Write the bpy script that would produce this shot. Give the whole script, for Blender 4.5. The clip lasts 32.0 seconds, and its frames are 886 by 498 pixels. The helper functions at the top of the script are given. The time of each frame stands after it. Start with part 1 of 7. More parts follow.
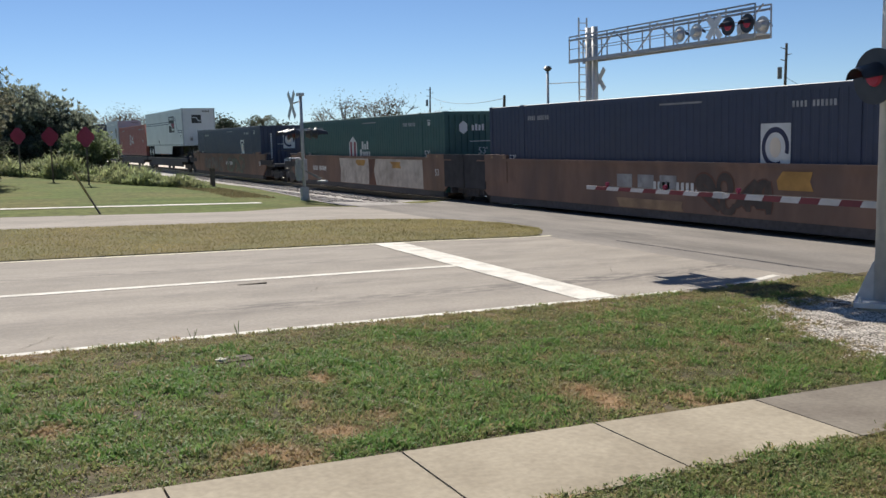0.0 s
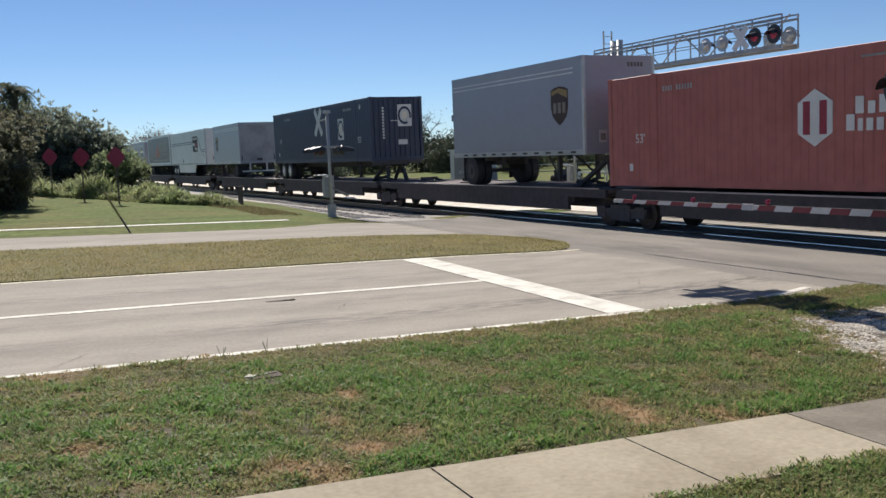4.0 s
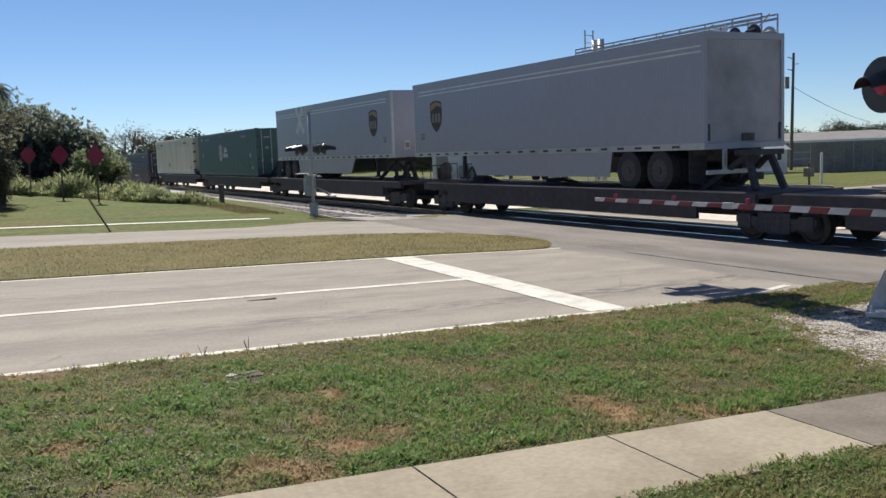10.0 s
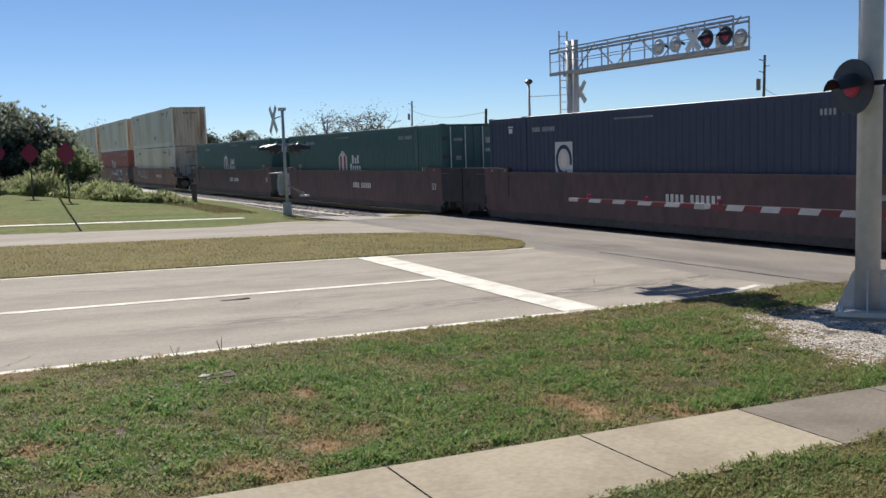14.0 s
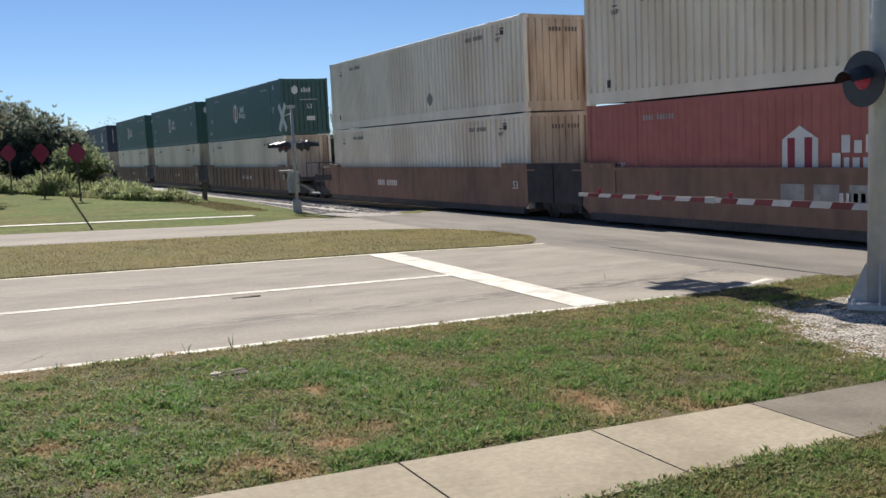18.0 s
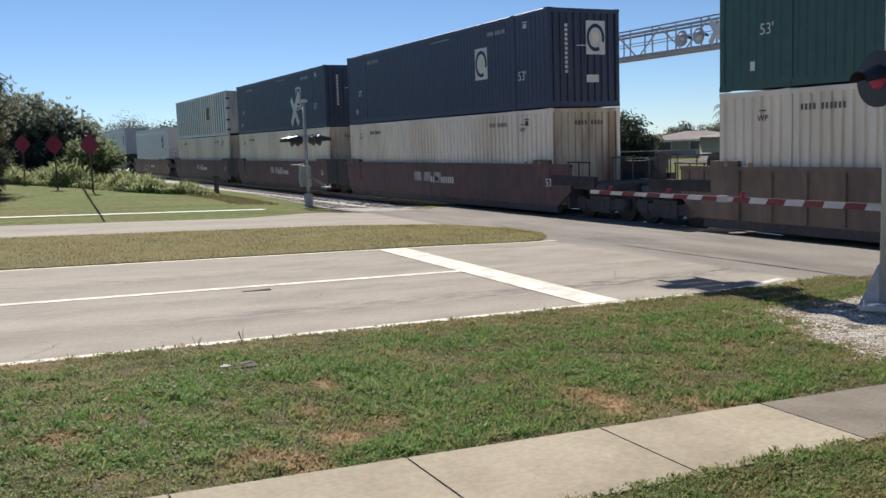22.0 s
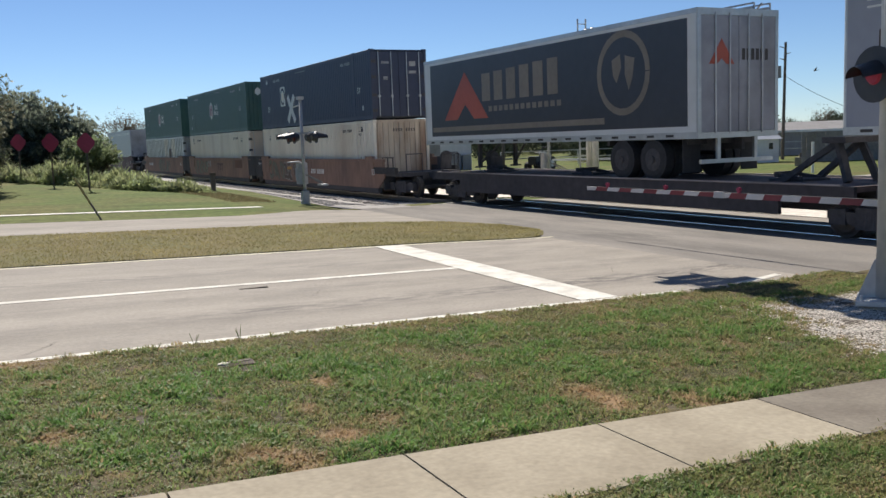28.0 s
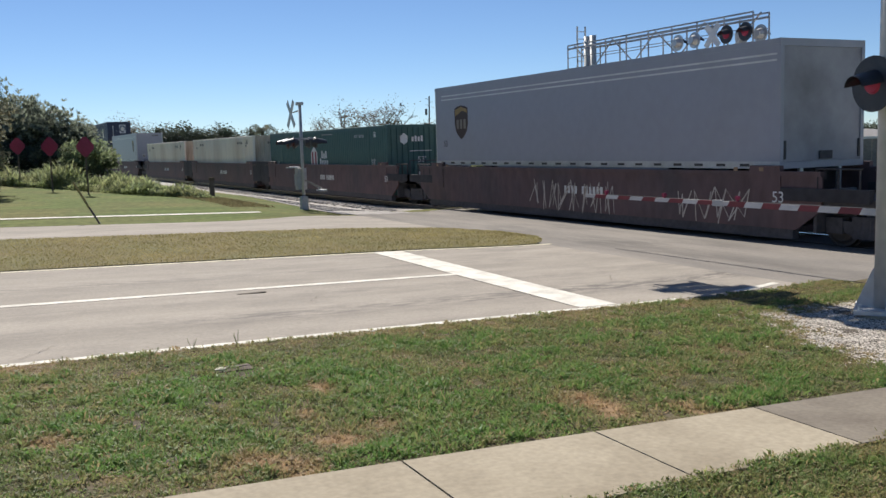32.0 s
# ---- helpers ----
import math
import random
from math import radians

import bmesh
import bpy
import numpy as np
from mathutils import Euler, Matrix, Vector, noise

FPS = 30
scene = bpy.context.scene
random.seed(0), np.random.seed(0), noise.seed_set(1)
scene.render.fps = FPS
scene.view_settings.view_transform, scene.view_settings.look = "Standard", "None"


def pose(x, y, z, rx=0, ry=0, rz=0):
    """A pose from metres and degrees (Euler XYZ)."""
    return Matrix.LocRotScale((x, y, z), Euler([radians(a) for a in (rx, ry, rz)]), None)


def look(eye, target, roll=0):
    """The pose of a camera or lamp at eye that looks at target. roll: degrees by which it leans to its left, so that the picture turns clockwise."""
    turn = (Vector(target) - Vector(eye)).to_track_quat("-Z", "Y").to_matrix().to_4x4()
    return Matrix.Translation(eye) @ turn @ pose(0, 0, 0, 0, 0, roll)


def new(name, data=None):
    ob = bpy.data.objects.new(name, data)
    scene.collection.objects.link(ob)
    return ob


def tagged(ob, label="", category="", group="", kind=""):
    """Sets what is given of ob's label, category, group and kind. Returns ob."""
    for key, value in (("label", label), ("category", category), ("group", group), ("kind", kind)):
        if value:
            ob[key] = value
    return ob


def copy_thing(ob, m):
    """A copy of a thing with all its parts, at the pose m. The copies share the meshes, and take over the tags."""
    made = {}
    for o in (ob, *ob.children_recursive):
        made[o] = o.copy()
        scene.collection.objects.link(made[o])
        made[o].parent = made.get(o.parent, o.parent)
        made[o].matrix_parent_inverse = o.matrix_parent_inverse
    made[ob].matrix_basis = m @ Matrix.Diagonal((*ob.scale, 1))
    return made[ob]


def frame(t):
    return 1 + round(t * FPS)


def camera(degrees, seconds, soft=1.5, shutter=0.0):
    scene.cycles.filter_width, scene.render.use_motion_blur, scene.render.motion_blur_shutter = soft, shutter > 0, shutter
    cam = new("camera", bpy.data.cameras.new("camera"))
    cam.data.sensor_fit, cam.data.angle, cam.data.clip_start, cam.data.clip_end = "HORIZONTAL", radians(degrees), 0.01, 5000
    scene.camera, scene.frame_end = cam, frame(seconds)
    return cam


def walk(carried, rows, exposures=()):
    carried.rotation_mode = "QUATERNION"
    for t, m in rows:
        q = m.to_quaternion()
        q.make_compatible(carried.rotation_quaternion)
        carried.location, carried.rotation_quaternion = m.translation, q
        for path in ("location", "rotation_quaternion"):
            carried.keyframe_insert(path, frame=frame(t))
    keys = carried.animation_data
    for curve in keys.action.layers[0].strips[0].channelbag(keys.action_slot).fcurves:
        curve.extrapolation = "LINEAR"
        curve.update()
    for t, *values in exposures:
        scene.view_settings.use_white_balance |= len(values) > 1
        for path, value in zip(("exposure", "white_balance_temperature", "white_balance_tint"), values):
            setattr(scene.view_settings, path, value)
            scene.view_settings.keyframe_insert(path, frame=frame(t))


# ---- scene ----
# Metres, z up. The track runs along +Y; rail top is z = 0; the camera stands at the origin, 2.34 m above the rails.
EYE_Z = 2.34
cam = camera(50.97, 32.0, soft=1.5)
PATH = [
    (0.0, pose(0, 0, EYE_Z, 83.05, 1.54, -27.25)),
    (0.5, pose(0, 0, EYE_Z, 83.00, 1.41, -27.36)),
    (1.0, pose(0, 0, EYE_Z, 83.25, 1.54, -27.47)),
    (1.5, pose(0, 0, EYE_Z, 83.51, 2.02, -27.29)),
    (2.0, pose(0, 0, EYE_Z, 83.64, 2.09, -26.48)),
    (2.5, pose(0, 0, EYE_Z, 83.78, 2.44, -25.85)),
    (4.5, pose(0, 0, EYE_Z, 84.06, 2.27, -25.66)),
    (5.0, pose(0, 0, EYE_Z, 84.00, 2.24, -25.95)),
    (5.5, pose(0, 0, EYE_Z, 83.93, 2.39, -26.33)),
    (6.0, pose(0, 0, EYE_Z, 84.13, 2.38, -26.10)),
    (6.5, pose(0, 0, EYE_Z, 84.32, 2.22, -25.73)),
    (7.0, pose(0, 0, EYE_Z, 84.33, 2.40, -25.50)),
    (7.5, pose(0, 0, EYE_Z, 84.34, 2.43, -25.30)),
    (8.0, pose(0, 0, EYE_Z, 84.39, 2.43, -25.36)),
    (8.5, pose(0, 0, EYE_Z, 84.36, 2.32, -25.55)),
    (9.0, pose(0, 0, EYE_Z, 84.24, 2.24, -25.94)),
    (9.5, pose(0, 0, EYE_Z, 84.04, 2.25, -26.38)),
    (10.0, pose(0, 0, EYE_Z, 83.91, 2.24, -26.77)),
    (10.5, pose(0, 0, EYE_Z, 83.90, 2.27, -26.90)),
    (11.0, pose(0, 0, EYE_Z, 83.90, 2.22, -27.07)),
    (11.5, pose(0, 0, EYE_Z, 83.81, 2.13, -27.34)),
    (12.0, pose(0, 0, EYE_Z, 83.64, 2.01, -27.62)),
    (12.5, pose(0, 0, EYE_Z, 83.42, 2.19, -27.67)),
    (13.0, pose(0, 0, EYE_Z, 83.27, 2.05, -27.67)),
    (13.5, pose(0, 0, EYE_Z, 83.45, 1.82, -27.88)),
    (14.0, pose(0, 0, EYE_Z, 83.84, 2.01, -28.34)),
    (14.5, pose(0, 0, EYE_Z, 84.13, 2.47, -28.00)),
    (16.5, pose(0, 0, EYE_Z, 83.57, 2.21, -27.72)),
    (17.0, pose(0, 0, EYE_Z, 83.70, 2.18, -27.88)),
    (17.5, pose(0, 0, EYE_Z, 83.71, 2.30, -27.69)),
    (18.0, pose(0, 0, EYE_Z, 83.62, 2.52, -27.77)),
    (18.5, pose(0, 0, EYE_Z, 83.66, 2.67, -27.42)),
    (19.0, pose(0, 0, EYE_Z, 83.58, 2.82, -26.97)),
    (19.5, pose(0, 0, EYE_Z, 83.61, 2.55, -26.83)),
    (20.0, pose(0, 0, EYE_Z, 83.72, 2.29, -26.82)),
    (20.5, pose(0, 0, EYE_Z, 83.64, 2.27, -26.98)),
    (21.0, pose(0, 0, EYE_Z, 83.57, 2.22, -26.93)),
    (21.5, pose(0, 0, EYE_Z, 83.53, 2.26, -27.00)),
    (22.0, pose(0, 0, EYE_Z, 83.39, 1.92, -27.05)),
    (22.5, pose(0, 0, EYE_Z, 83.23, 1.78, -27.07)),
    (23.0, pose(0, 0, EYE_Z, 83.11, 1.74, -27.15)),
    (23.5, pose(0, 0, EYE_Z, 83.05, 1.84, -27.26)),
    (24.0, pose(0, 0, EYE_Z, 82.98, 2.03, -27.42)),
    (24.5, pose(0, 0, EYE_Z, 82.93, 2.05, -27.68)),
    (25.0, pose(0, 0, EYE_Z, 83.07, 2.12, -27.66)),
    (25.5, pose(0, 0, EYE_Z, 83.06, 2.66, -27.59)),
    (27.5, pose(0, 0, EYE_Z, 83.11, 2.29, -27.17)),
    (28.0, pose(0, 0, EYE_Z, 83.19, 2.10, -27.25)),
    (28.5, pose(0, 0, EYE_Z, 83.36, 2.10, -27.31)),
    (29.0, pose(0, 0, EYE_Z, 83.72, 2.25, -27.12)),
    (29.5, pose(0, 0, EYE_Z, 84.01, 2.34, -26.73)),
    (30.0, pose(0, 0, EYE_Z, 83.92, 2.19, -26.79)),
    (30.5, pose(0, 0, EYE_Z, 83.72, 1.97, -26.93)),
    (31.0, pose(0, 0, EYE_Z, 83.56, 1.85, -27.00)),
    (31.5, pose(0, 0, EYE_Z, 83.58, 1.64, -27.16)),
    (32.0, pose(0, 0, EYE_Z, 83.58, 1.72, -27.30)),
]
walk(cam, PATH, ((0.0, 0.44), (14.0, 0.45), (18.0, 0.53), (24.0, 0.54), (28.0, 0.5), (32.0, 0.5)))

# ---------------------------------------------------------------- light
SUN_AZ, SUN_EL = 4.0, 43.0  # degrees from +Y towards +X, and above the horizon
world = bpy.data.worlds.new("sky_world")
scene.world = world
world.use_nodes = True
wn = world.node_tree.nodes
wn.clear()
sky = wn.new("ShaderNodeTexSky")
sky.sky_type = "NISHITA"
sky.sun_disc = False
sky.sun_elevation, sky.sun_rotation = radians(SUN_EL), radians(SUN_AZ)
sky.altitude, sky.air_density, sky.dust_density, sky.ozone_density = 900, 0.75, 0.0, 3.0
bg = wn.new("ShaderNodeBackground")
bg.inputs[1].default_value = 0.066
wo = wn.new("ShaderNodeOutputWorld")
tint = wn.new("ShaderNodeMixRGB")
tint.blend_type = "MULTIPLY"
tint.inputs[0].default_value, tint.inputs[2].default_value = 1.0, (0.85, 0.935, 1.045, 1)
world.node_tree.links.new(sky.outputs[0], tint.inputs[1])
world.node_tree.links.new(tint.outputs[0], bg.inputs[0])
world.node_tree.links.new(bg.outputs[0], wo.inputs[0])
sun = new("sun", bpy.data.lights.new("sun", "SUN"))
sun.data.energy, sun.data.angle, sun.data.color = 4.8, radians(0.5), (1.0, 0.95, 0.87)
sd = Vector((math.sin(radians(SUN_AZ)) * math.cos(radians(SUN_EL)), math.cos(radians(SUN_AZ)) * math.cos(radians(SUN_EL)), math.sin(radians(SUN_EL))))
sun.matrix_world = look(sd * 300, (0, 0, 0))

# ---------------------------------------------------------------- materials
def mat(name, col, rough=0.7, metal=0.0, var=0.18, scale=6.0, bump=0.0, second=None, amount=0.5, spread=0.12, island=0.0, stretch=(1, 1, 1), spec=0.5, bands=None):
    """A surface: base colour, grain and larger stains of a second colour."""
    m = bpy.data.materials.new(name)
    m.use_nodes = True
    n, l = m.node_tree.nodes, m.node_tree.links
    b = n["Principled BSDF"]
    b.inputs["Roughness"].default_value, b.inputs["Metallic"].default_value = rough, metal
    b.inputs["Specular IOR Level"].default_value = spec
    co = n.new("ShaderNodeTexCoord")
    mp = n.new("ShaderNodeMapping")
    mp.inputs["Scale"].default_value = stretch
    l.new(co.outputs["Object"], mp.inputs[0])
    fine, big = n.new("ShaderNodeTexNoise"), n.new("ShaderNodeTexNoise")
    for k, sc in ((fine, scale), (big, scale * spread)):
        k.inputs["Scale"].default_value, k.inputs["Detail"].default_value = sc, 6
        l.new(mp.outputs[0], k.inputs["Vector"])
    base = n.new("ShaderNodeMixRGB")
    base.inputs[1].default_value = (*col, 1)
    base.inputs[2].default_value = (*(second or [c * 0.55 for c in col]), 1)
    rm = n.new("ShaderNodeMapRange")
    rm.inputs[1].default_value, rm.inputs[2].default_value, rm.inputs[4].default_value = 0.42, 0.72, amount
    l.new(big.outputs[0], rm.inputs[0])
    l.new(rm.outputs[0], base.inputs[0])
    hv = n.new("ShaderNodeHueSaturation")
    vr = n.new("ShaderNodeMapRange")
    vr.inputs[1].default_value, vr.inputs[2].default_value, vr.inputs[3].default_value, vr.inputs[4].default_value = 0.25, 0.75, 1 - var, 1 + var
    l.new(fine.outputs[0], vr.inputs[0])
    last = vr.outputs[0]
    if island:
        ge = n.new("ShaderNodeNewGeometry")
        ir = n.new("ShaderNodeMapRange")
        ir.inputs[3].default_value, ir.inputs[4].default_value = 1 - island, 1 + island
        l.new(ge.outputs["Random Per Island"], ir.inputs[0])
        mu = n.new("ShaderNodeMath")
        mu.operation = "MULTIPLY"
        l.new(last, mu.inputs[0])
        l.new(ir.outputs[0], mu.inputs[1])
        last = mu.outputs[0]
    if bands:
        # long soft streaks along the way of travel
        bmap, bn, br, bu = n.new("ShaderNodeMapping"), n.new("ShaderNodeTexNoise"), n.new("ShaderNodeMapRange"), n.new("ShaderNodeMath")
        bmap.inputs["Scale"].default_value = (bands[0], bands[1], 1)
        bn.inputs["Scale"].default_value, bn.inputs["Detail"].default_value = 1.0, 5
        br.inputs[1].default_value, br.inputs[2].default_value, br.inputs[3].default_value, br.inputs[4].default_value = 0.35, 0.65, 1 - bands[2], 1 + bands[2] * 0.5
        bu.operation = "MULTIPLY"
        l.new(co.outputs["Object"], bmap.inputs[0])
        l.new(bmap.outputs[0], bn.inputs["Vector"])
        l.new(bn.outputs[0], br.inputs[0])
        l.new(br.outputs[0], bu.inputs[0])
        l.new(last, bu.inputs[1])
        last = bu.outputs[0]
    l.new(last, hv.inputs["Value"])
    l.new(base.outputs[0], hv.inputs["Color"])
    l.new(hv.outputs[0], b.inputs["Base Color"])
    if bump:
        bp = n.new("ShaderNodeBump")
        bp.inputs["Strength"].default_value, bp.inputs["Distance"].default_value = bump, 0.02
        l.new(fine.outputs[0], bp.inputs["Height"])
        l.new(bp.outputs[0], b.inputs["Normal"])
    return m


def glow(name, col, strength):
    m = mat(name, col, 0.4)
    b = m.node_tree.nodes["Principled BSDF"]
    b.inputs["Emission Color"].default_value, b.inputs["Emission Strength"].default_value = (*col, 1), strength
    return m


def dry_mix(m, col, key="dry", mottle=None):
    """Blend in a second colour by the mesh's own attribute; mottle: the grain (x, y) of a broken edge, per metre."""
    n, l = m.node_tree.nodes, m.node_tree.links
    b = n["Principled BSDF"]
    src = b.inputs["Base Color"].links[0].from_socket
    at = n.new("ShaderNodeAttribute")
    at.attribute_name = key
    mx = n.new("ShaderNodeMixRGB")
    mx.inputs[2].default_value = (*col, 1)
    share_of = at.outputs["Fac"]
    if mottle:
        co, mp, no, rg, mu = (n.new(k) for k in ("ShaderNodeTexCoord", "ShaderNodeMapping", "ShaderNodeTexNoise", "ShaderNodeMapRange", "ShaderNodeMath"))
        mp.inputs["Scale"].default_value = (*mottle, 1)
        no.inputs["Scale"].default_value, no.inputs["Detail"].default_value = 1.0, 8
        no.inputs["Roughness"].default_value = 0.7
        rg.inputs[1].default_value, rg.inputs[2].default_value = 0.42, 0.62
        mu.operation = "MULTIPLY"
        l.new(co.outputs["Object"], mp.inputs[0])
        l.new(mp.outputs[0], no.inputs["Vector"])
        l.new(no.outputs[0], rg.inputs[0])
        l.new(rg.outputs[0], mu.inputs[0])
        l.new(at.outputs["Fac"], mu.inputs[1])
        share_of = mu.outputs[0]
    l.new(share_of, mx.inputs[0])
    l.new(src, mx.inputs[1])
    l.new(mx.outputs[0], b.inputs["Base Color"])
    return m


def leafy(m, share=0.45):
    """Let light through thin leaves."""
    n, l = m.node_tree.nodes, m.node_tree.links
    b = n["Principled BSDF"]
    tr, mx = n.new("ShaderNodeBsdfTranslucent"), n.new("ShaderNodeMixShader")
    l.new(b.inputs["Base Color"].links[0].from_socket, tr.inputs[0])
    mx.inputs[0].default_value = share
    l.new(b.outputs[0], mx.inputs[1])
    l.new(tr.outputs[0], mx.inputs[2])
    l.new(mx.outputs[0], n["Material Output"].inputs[0])
    return m


M = {}
M["lawn"] = mat("far_lawn", (0.105, 0.134, 0.036), 0.95, 0, 0.4, 5, 0.5, (0.165, 0.142, 0.055), 0.95, 0.05, spec=0.1, bands=(0.15, 1.1, 0.2))
M["soil"] = dry_mix(dry_mix(mat("lawn_soil", (0.085, 0.083, 0.042), 0.95, 0, 0.5, 22, 0.8, (0.1, 0.08, 0.05), 0.9, 0.1, spec=0.1), (0.34, 0.225, 0.13)), (0.115, 0.098, 0.085), "lush")
M["blade"] = dry_mix(dry_mix(mat("grass_blade", (0.275, 0.28, 0.11), 0.55, 0, 0.3, 3, 0, (0.14, 0.2, 0.085), 0.8, 0.5, 0.55, spec=0.28), (0.165, 0.295, 0.075), "lush"), (0.44, 0.315, 0.18))
leafy(M["blade"], 0.5)
M["median_soil"] = mat("median_thatch", (0.18, 0.15, 0.075), 0.95, 0, 0.35, 12, 0.5, (0.16, 0.155, 0.075), 0.85, 0.06, spec=0.1)
M["blade_dull"] = mat("median_grass_blade", (0.33, 0.28, 0.125), 0.8, 0, 0.35, 1.2, 0, (0.215, 0.2, 0.08), 0.85, 0.35, 0.25, spec=0.1)
leafy(M["blade_dull"], 0.5)
M["bank"] = leafy(mat("dry_bank_grass", (0.21, 0.175, 0.095), 0.85, 0, 0.2, 2, 0, (0.17, 0.165, 0.08), 0.8, 0.3, 0.2, spec=0.1), 0.4)
M["weed"] = mat("weed_leaf", (0.29, 0.335, 0.15), 0.75, 0, 0.3, 2, 0, (0.38, 0.36, 0.2), 0.8, 0.3, 0.4, spec=0.15)
leafy(M["weed"], 0.5)
M["road"] = dry_mix(mat("road_surface", (0.335, 0.297, 0.252), 0.9, 0, 0.15, 30, 0.25, (0.25, 0.222, 0.192), 0.7, 0.05, stretch=(0.7, 1.2, 1), spec=0.2, bands=(0.06, 1.3, 0.14)), (0.17, 0.152, 0.135), "dry", (2.2, 7.0))
M["asphalt"] = dry_mix(mat("crossing_asphalt", (0.245, 0.22, 0.195), 0.9, 0, 0.16, 35, 0.35, (0.175, 0.16, 0.145), 0.85, 0.03, stretch=(1.4, 0.35, 1), spec=0.2, bands=(0.9, 0.08, 0.16)), (0.125, 0.115, 0.105), "dry", (2.6, 0.5))
M["paint"] = mat("road_paint", (0.74, 0.70, 0.62), 0.85, 0, 0.1, 22, 0.1, (0.46, 0.425, 0.37), 0.8, 0.15, spec=0.2)
M["paint_worn"] = mat("worn_yellow_paint", (0.66, 0.60, 0.42), 0.85, 0, 0.12, 18, 0.1, (0.38, 0.34, 0.28), 0.9, 0.2)
M["walk"] = mat("sidewalk_concrete", (0.383, 0.329, 0.245), 0.9, 0, 0.14, 20, 0.2, (0.272, 0.228, 0.165), 0.85, 0.06, spec=0.2)
M["walk_dark"] = mat("weathered_concrete", (0.225, 0.195, 0.155), 0.9, 0, 0.16, 25, 0.2, (0.15, 0.125, 0.1), 0.9, 0.06, spec=0.25)
M["joint"] = mat("dark_joint", (0.1, 0.082, 0.062), 0.95)
M["rock"] = mat("white_rock", (0.66, 0.60, 0.52), 0.9, 0, 0.2, 8, 0.2, (0.44, 0.38, 0.31), 0.6, 0.3, 0.35, spec=0.15)
M["ballast"] = mat("ballast_rock", (0.36, 0.335, 0.31), 0.95, 0, 0.35, 14, 0.8, (0.2, 0.18, 0.165), 0.8, 0.15, 0.3, spec=0.2)
M["steel_pole"] = mat("galvanised_steel", (0.60, 0.59, 0.57), 0.55, 0.2, 0.08, 8, 0, (0.40, 0.40, 0.40), 0.6, 0.2)
# darker copy of the pole steel; its shadow side is put into the colour
M["truss"] = mat("shaded_galvanised_steel", (0.44, 0.44, 0.45), 0.6, 0.2, 0.1, 8, 0, (0.32, 0.32, 0.33), 0.6, 0.2)
M["rail"] = mat("rail_steel", (0.30, 0.24, 0.2), 0.5, 0.6, 0.15, 20)
M["rail_head"] = mat("polished_rail_head", (0.82, 0.8, 0.77), 0.12, 1.0, 0.06, 12)
M["tie"] = mat("tie_wood", (0.12, 0.09, 0.07), 0.95, 0, 0.3, 12, 0.4)
M["black"] = mat("black_paint", (0.04, 0.04, 0.046), 0.45, 0, 0.15, 10)
M["rubber"] = mat("tyre_rubber", (0.038, 0.037, 0.039), 0.85, 0, 0.2, 15)
M["white"] = mat("white_paint", (0.76, 0.76, 0.75), 0.55, 0, 0.05, 8, 0, (0.62, 0.61, 0.59), 0.5, 0.2)
M["gate_white"] = mat("gate_white_vinyl", (0.58, 0.56, 0.56), 0.6, 0, 0.08, 8, 0, (0.42, 0.4, 0.39), 0.6, 0.3)
M["gate_red"] = mat("gate_red_vinyl", (0.2, 0.035, 0.045), 0.6, 0, 0.1, 8)
M["sign_red"] = mat("sign_red", (0.36, 0.03, 0.08), 0.5, 0, 0.1, 10)
M["lens"] = glow("lit_red_lens", (1.0, 0.03, 0.06), 0.9)
M["lens_dim"] = glow("unlit_red_lens", (0.09, 0.01, 0.014), 0.04)
M["lens_mid"] = glow("dimly_lit_red_lens", (0.28, 0.02, 0.045), 0.12)
M["navy"] = mat("navy_container_paint", (0.04, 0.049, 0.09), 0.5, 0, 0.1, 3, 0.05, (0.047, 0.055, 0.085), 0.6, 0.3)
M["green"] = mat("green_container_paint", (0.04, 0.106, 0.096), 0.5, 0, 0.12, 3, 0.05, (0.055, 0.11, 0.1), 0.6, 0.3)
M["redbox"] = mat("red_container_paint", (0.42, 0.14, 0.118), 0.6, 0, 0.12, 3, 0.05, (0.36, 0.105, 0.085), 0.7, 0.3)
M["cream"] = mat("cream_container_paint", (0.88, 0.80, 0.68), 0.6, 0, 0.1, 3, 0.05, (0.66, 0.55, 0.43), 0.75, 0.25, stretch=(1, 1, 0.3))
M["rusty_cream"] = mat("rusty_cream_paint", (0.66, 0.54, 0.41), 0.7, 0, 0.12, 3, 0.05, (0.22, 0.11, 0.06), 0.9, 0.4, stretch=(1.5, 1.5, 0.25))
M["silver"] = mat("trailer_grey_paint", (0.335, 0.342, 0.392), 0.4, 0.1, 0.04, 4, 0, (0.32, 0.323, 0.36), 0.6, 0.15)
M["door_grey"] = mat("trailer_door_grey", (0.33, 0.33, 0.36), 0.5, 0.05, 0.08, 4, 0, (0.16, 0.155, 0.16), 0.7, 0.2)
M["trailer_white"] = mat("trailer_white_paint", (0.72, 0.72, 0.71), 0.45, 0, 0.04, 4, 0, (0.60, 0.595, 0.58), 0.6, 0.15)
M["dirty_white"] = mat("grimy_white_paint", (0.56, 0.52, 0.49), 0.6, 0, 0.1, 3, 0, (0.26, 0.20, 0.17), 0.95, 0.35, stretch=(1.2, 1.2, 0.3))
M["dark_vinyl"] = mat("dark_trailer_graphic", (0.045, 0.046, 0.058), 0.4, 0, 0.1, 4)
M["alu"] = mat("aluminium_trim", (0.55, 0.55, 0.55), 0.4, 0.6, 0.08, 10)
M["orange"] = mat("orange_graphic", (0.46, 0.10, 0.06), 0.5, 0, 0.06, 6)
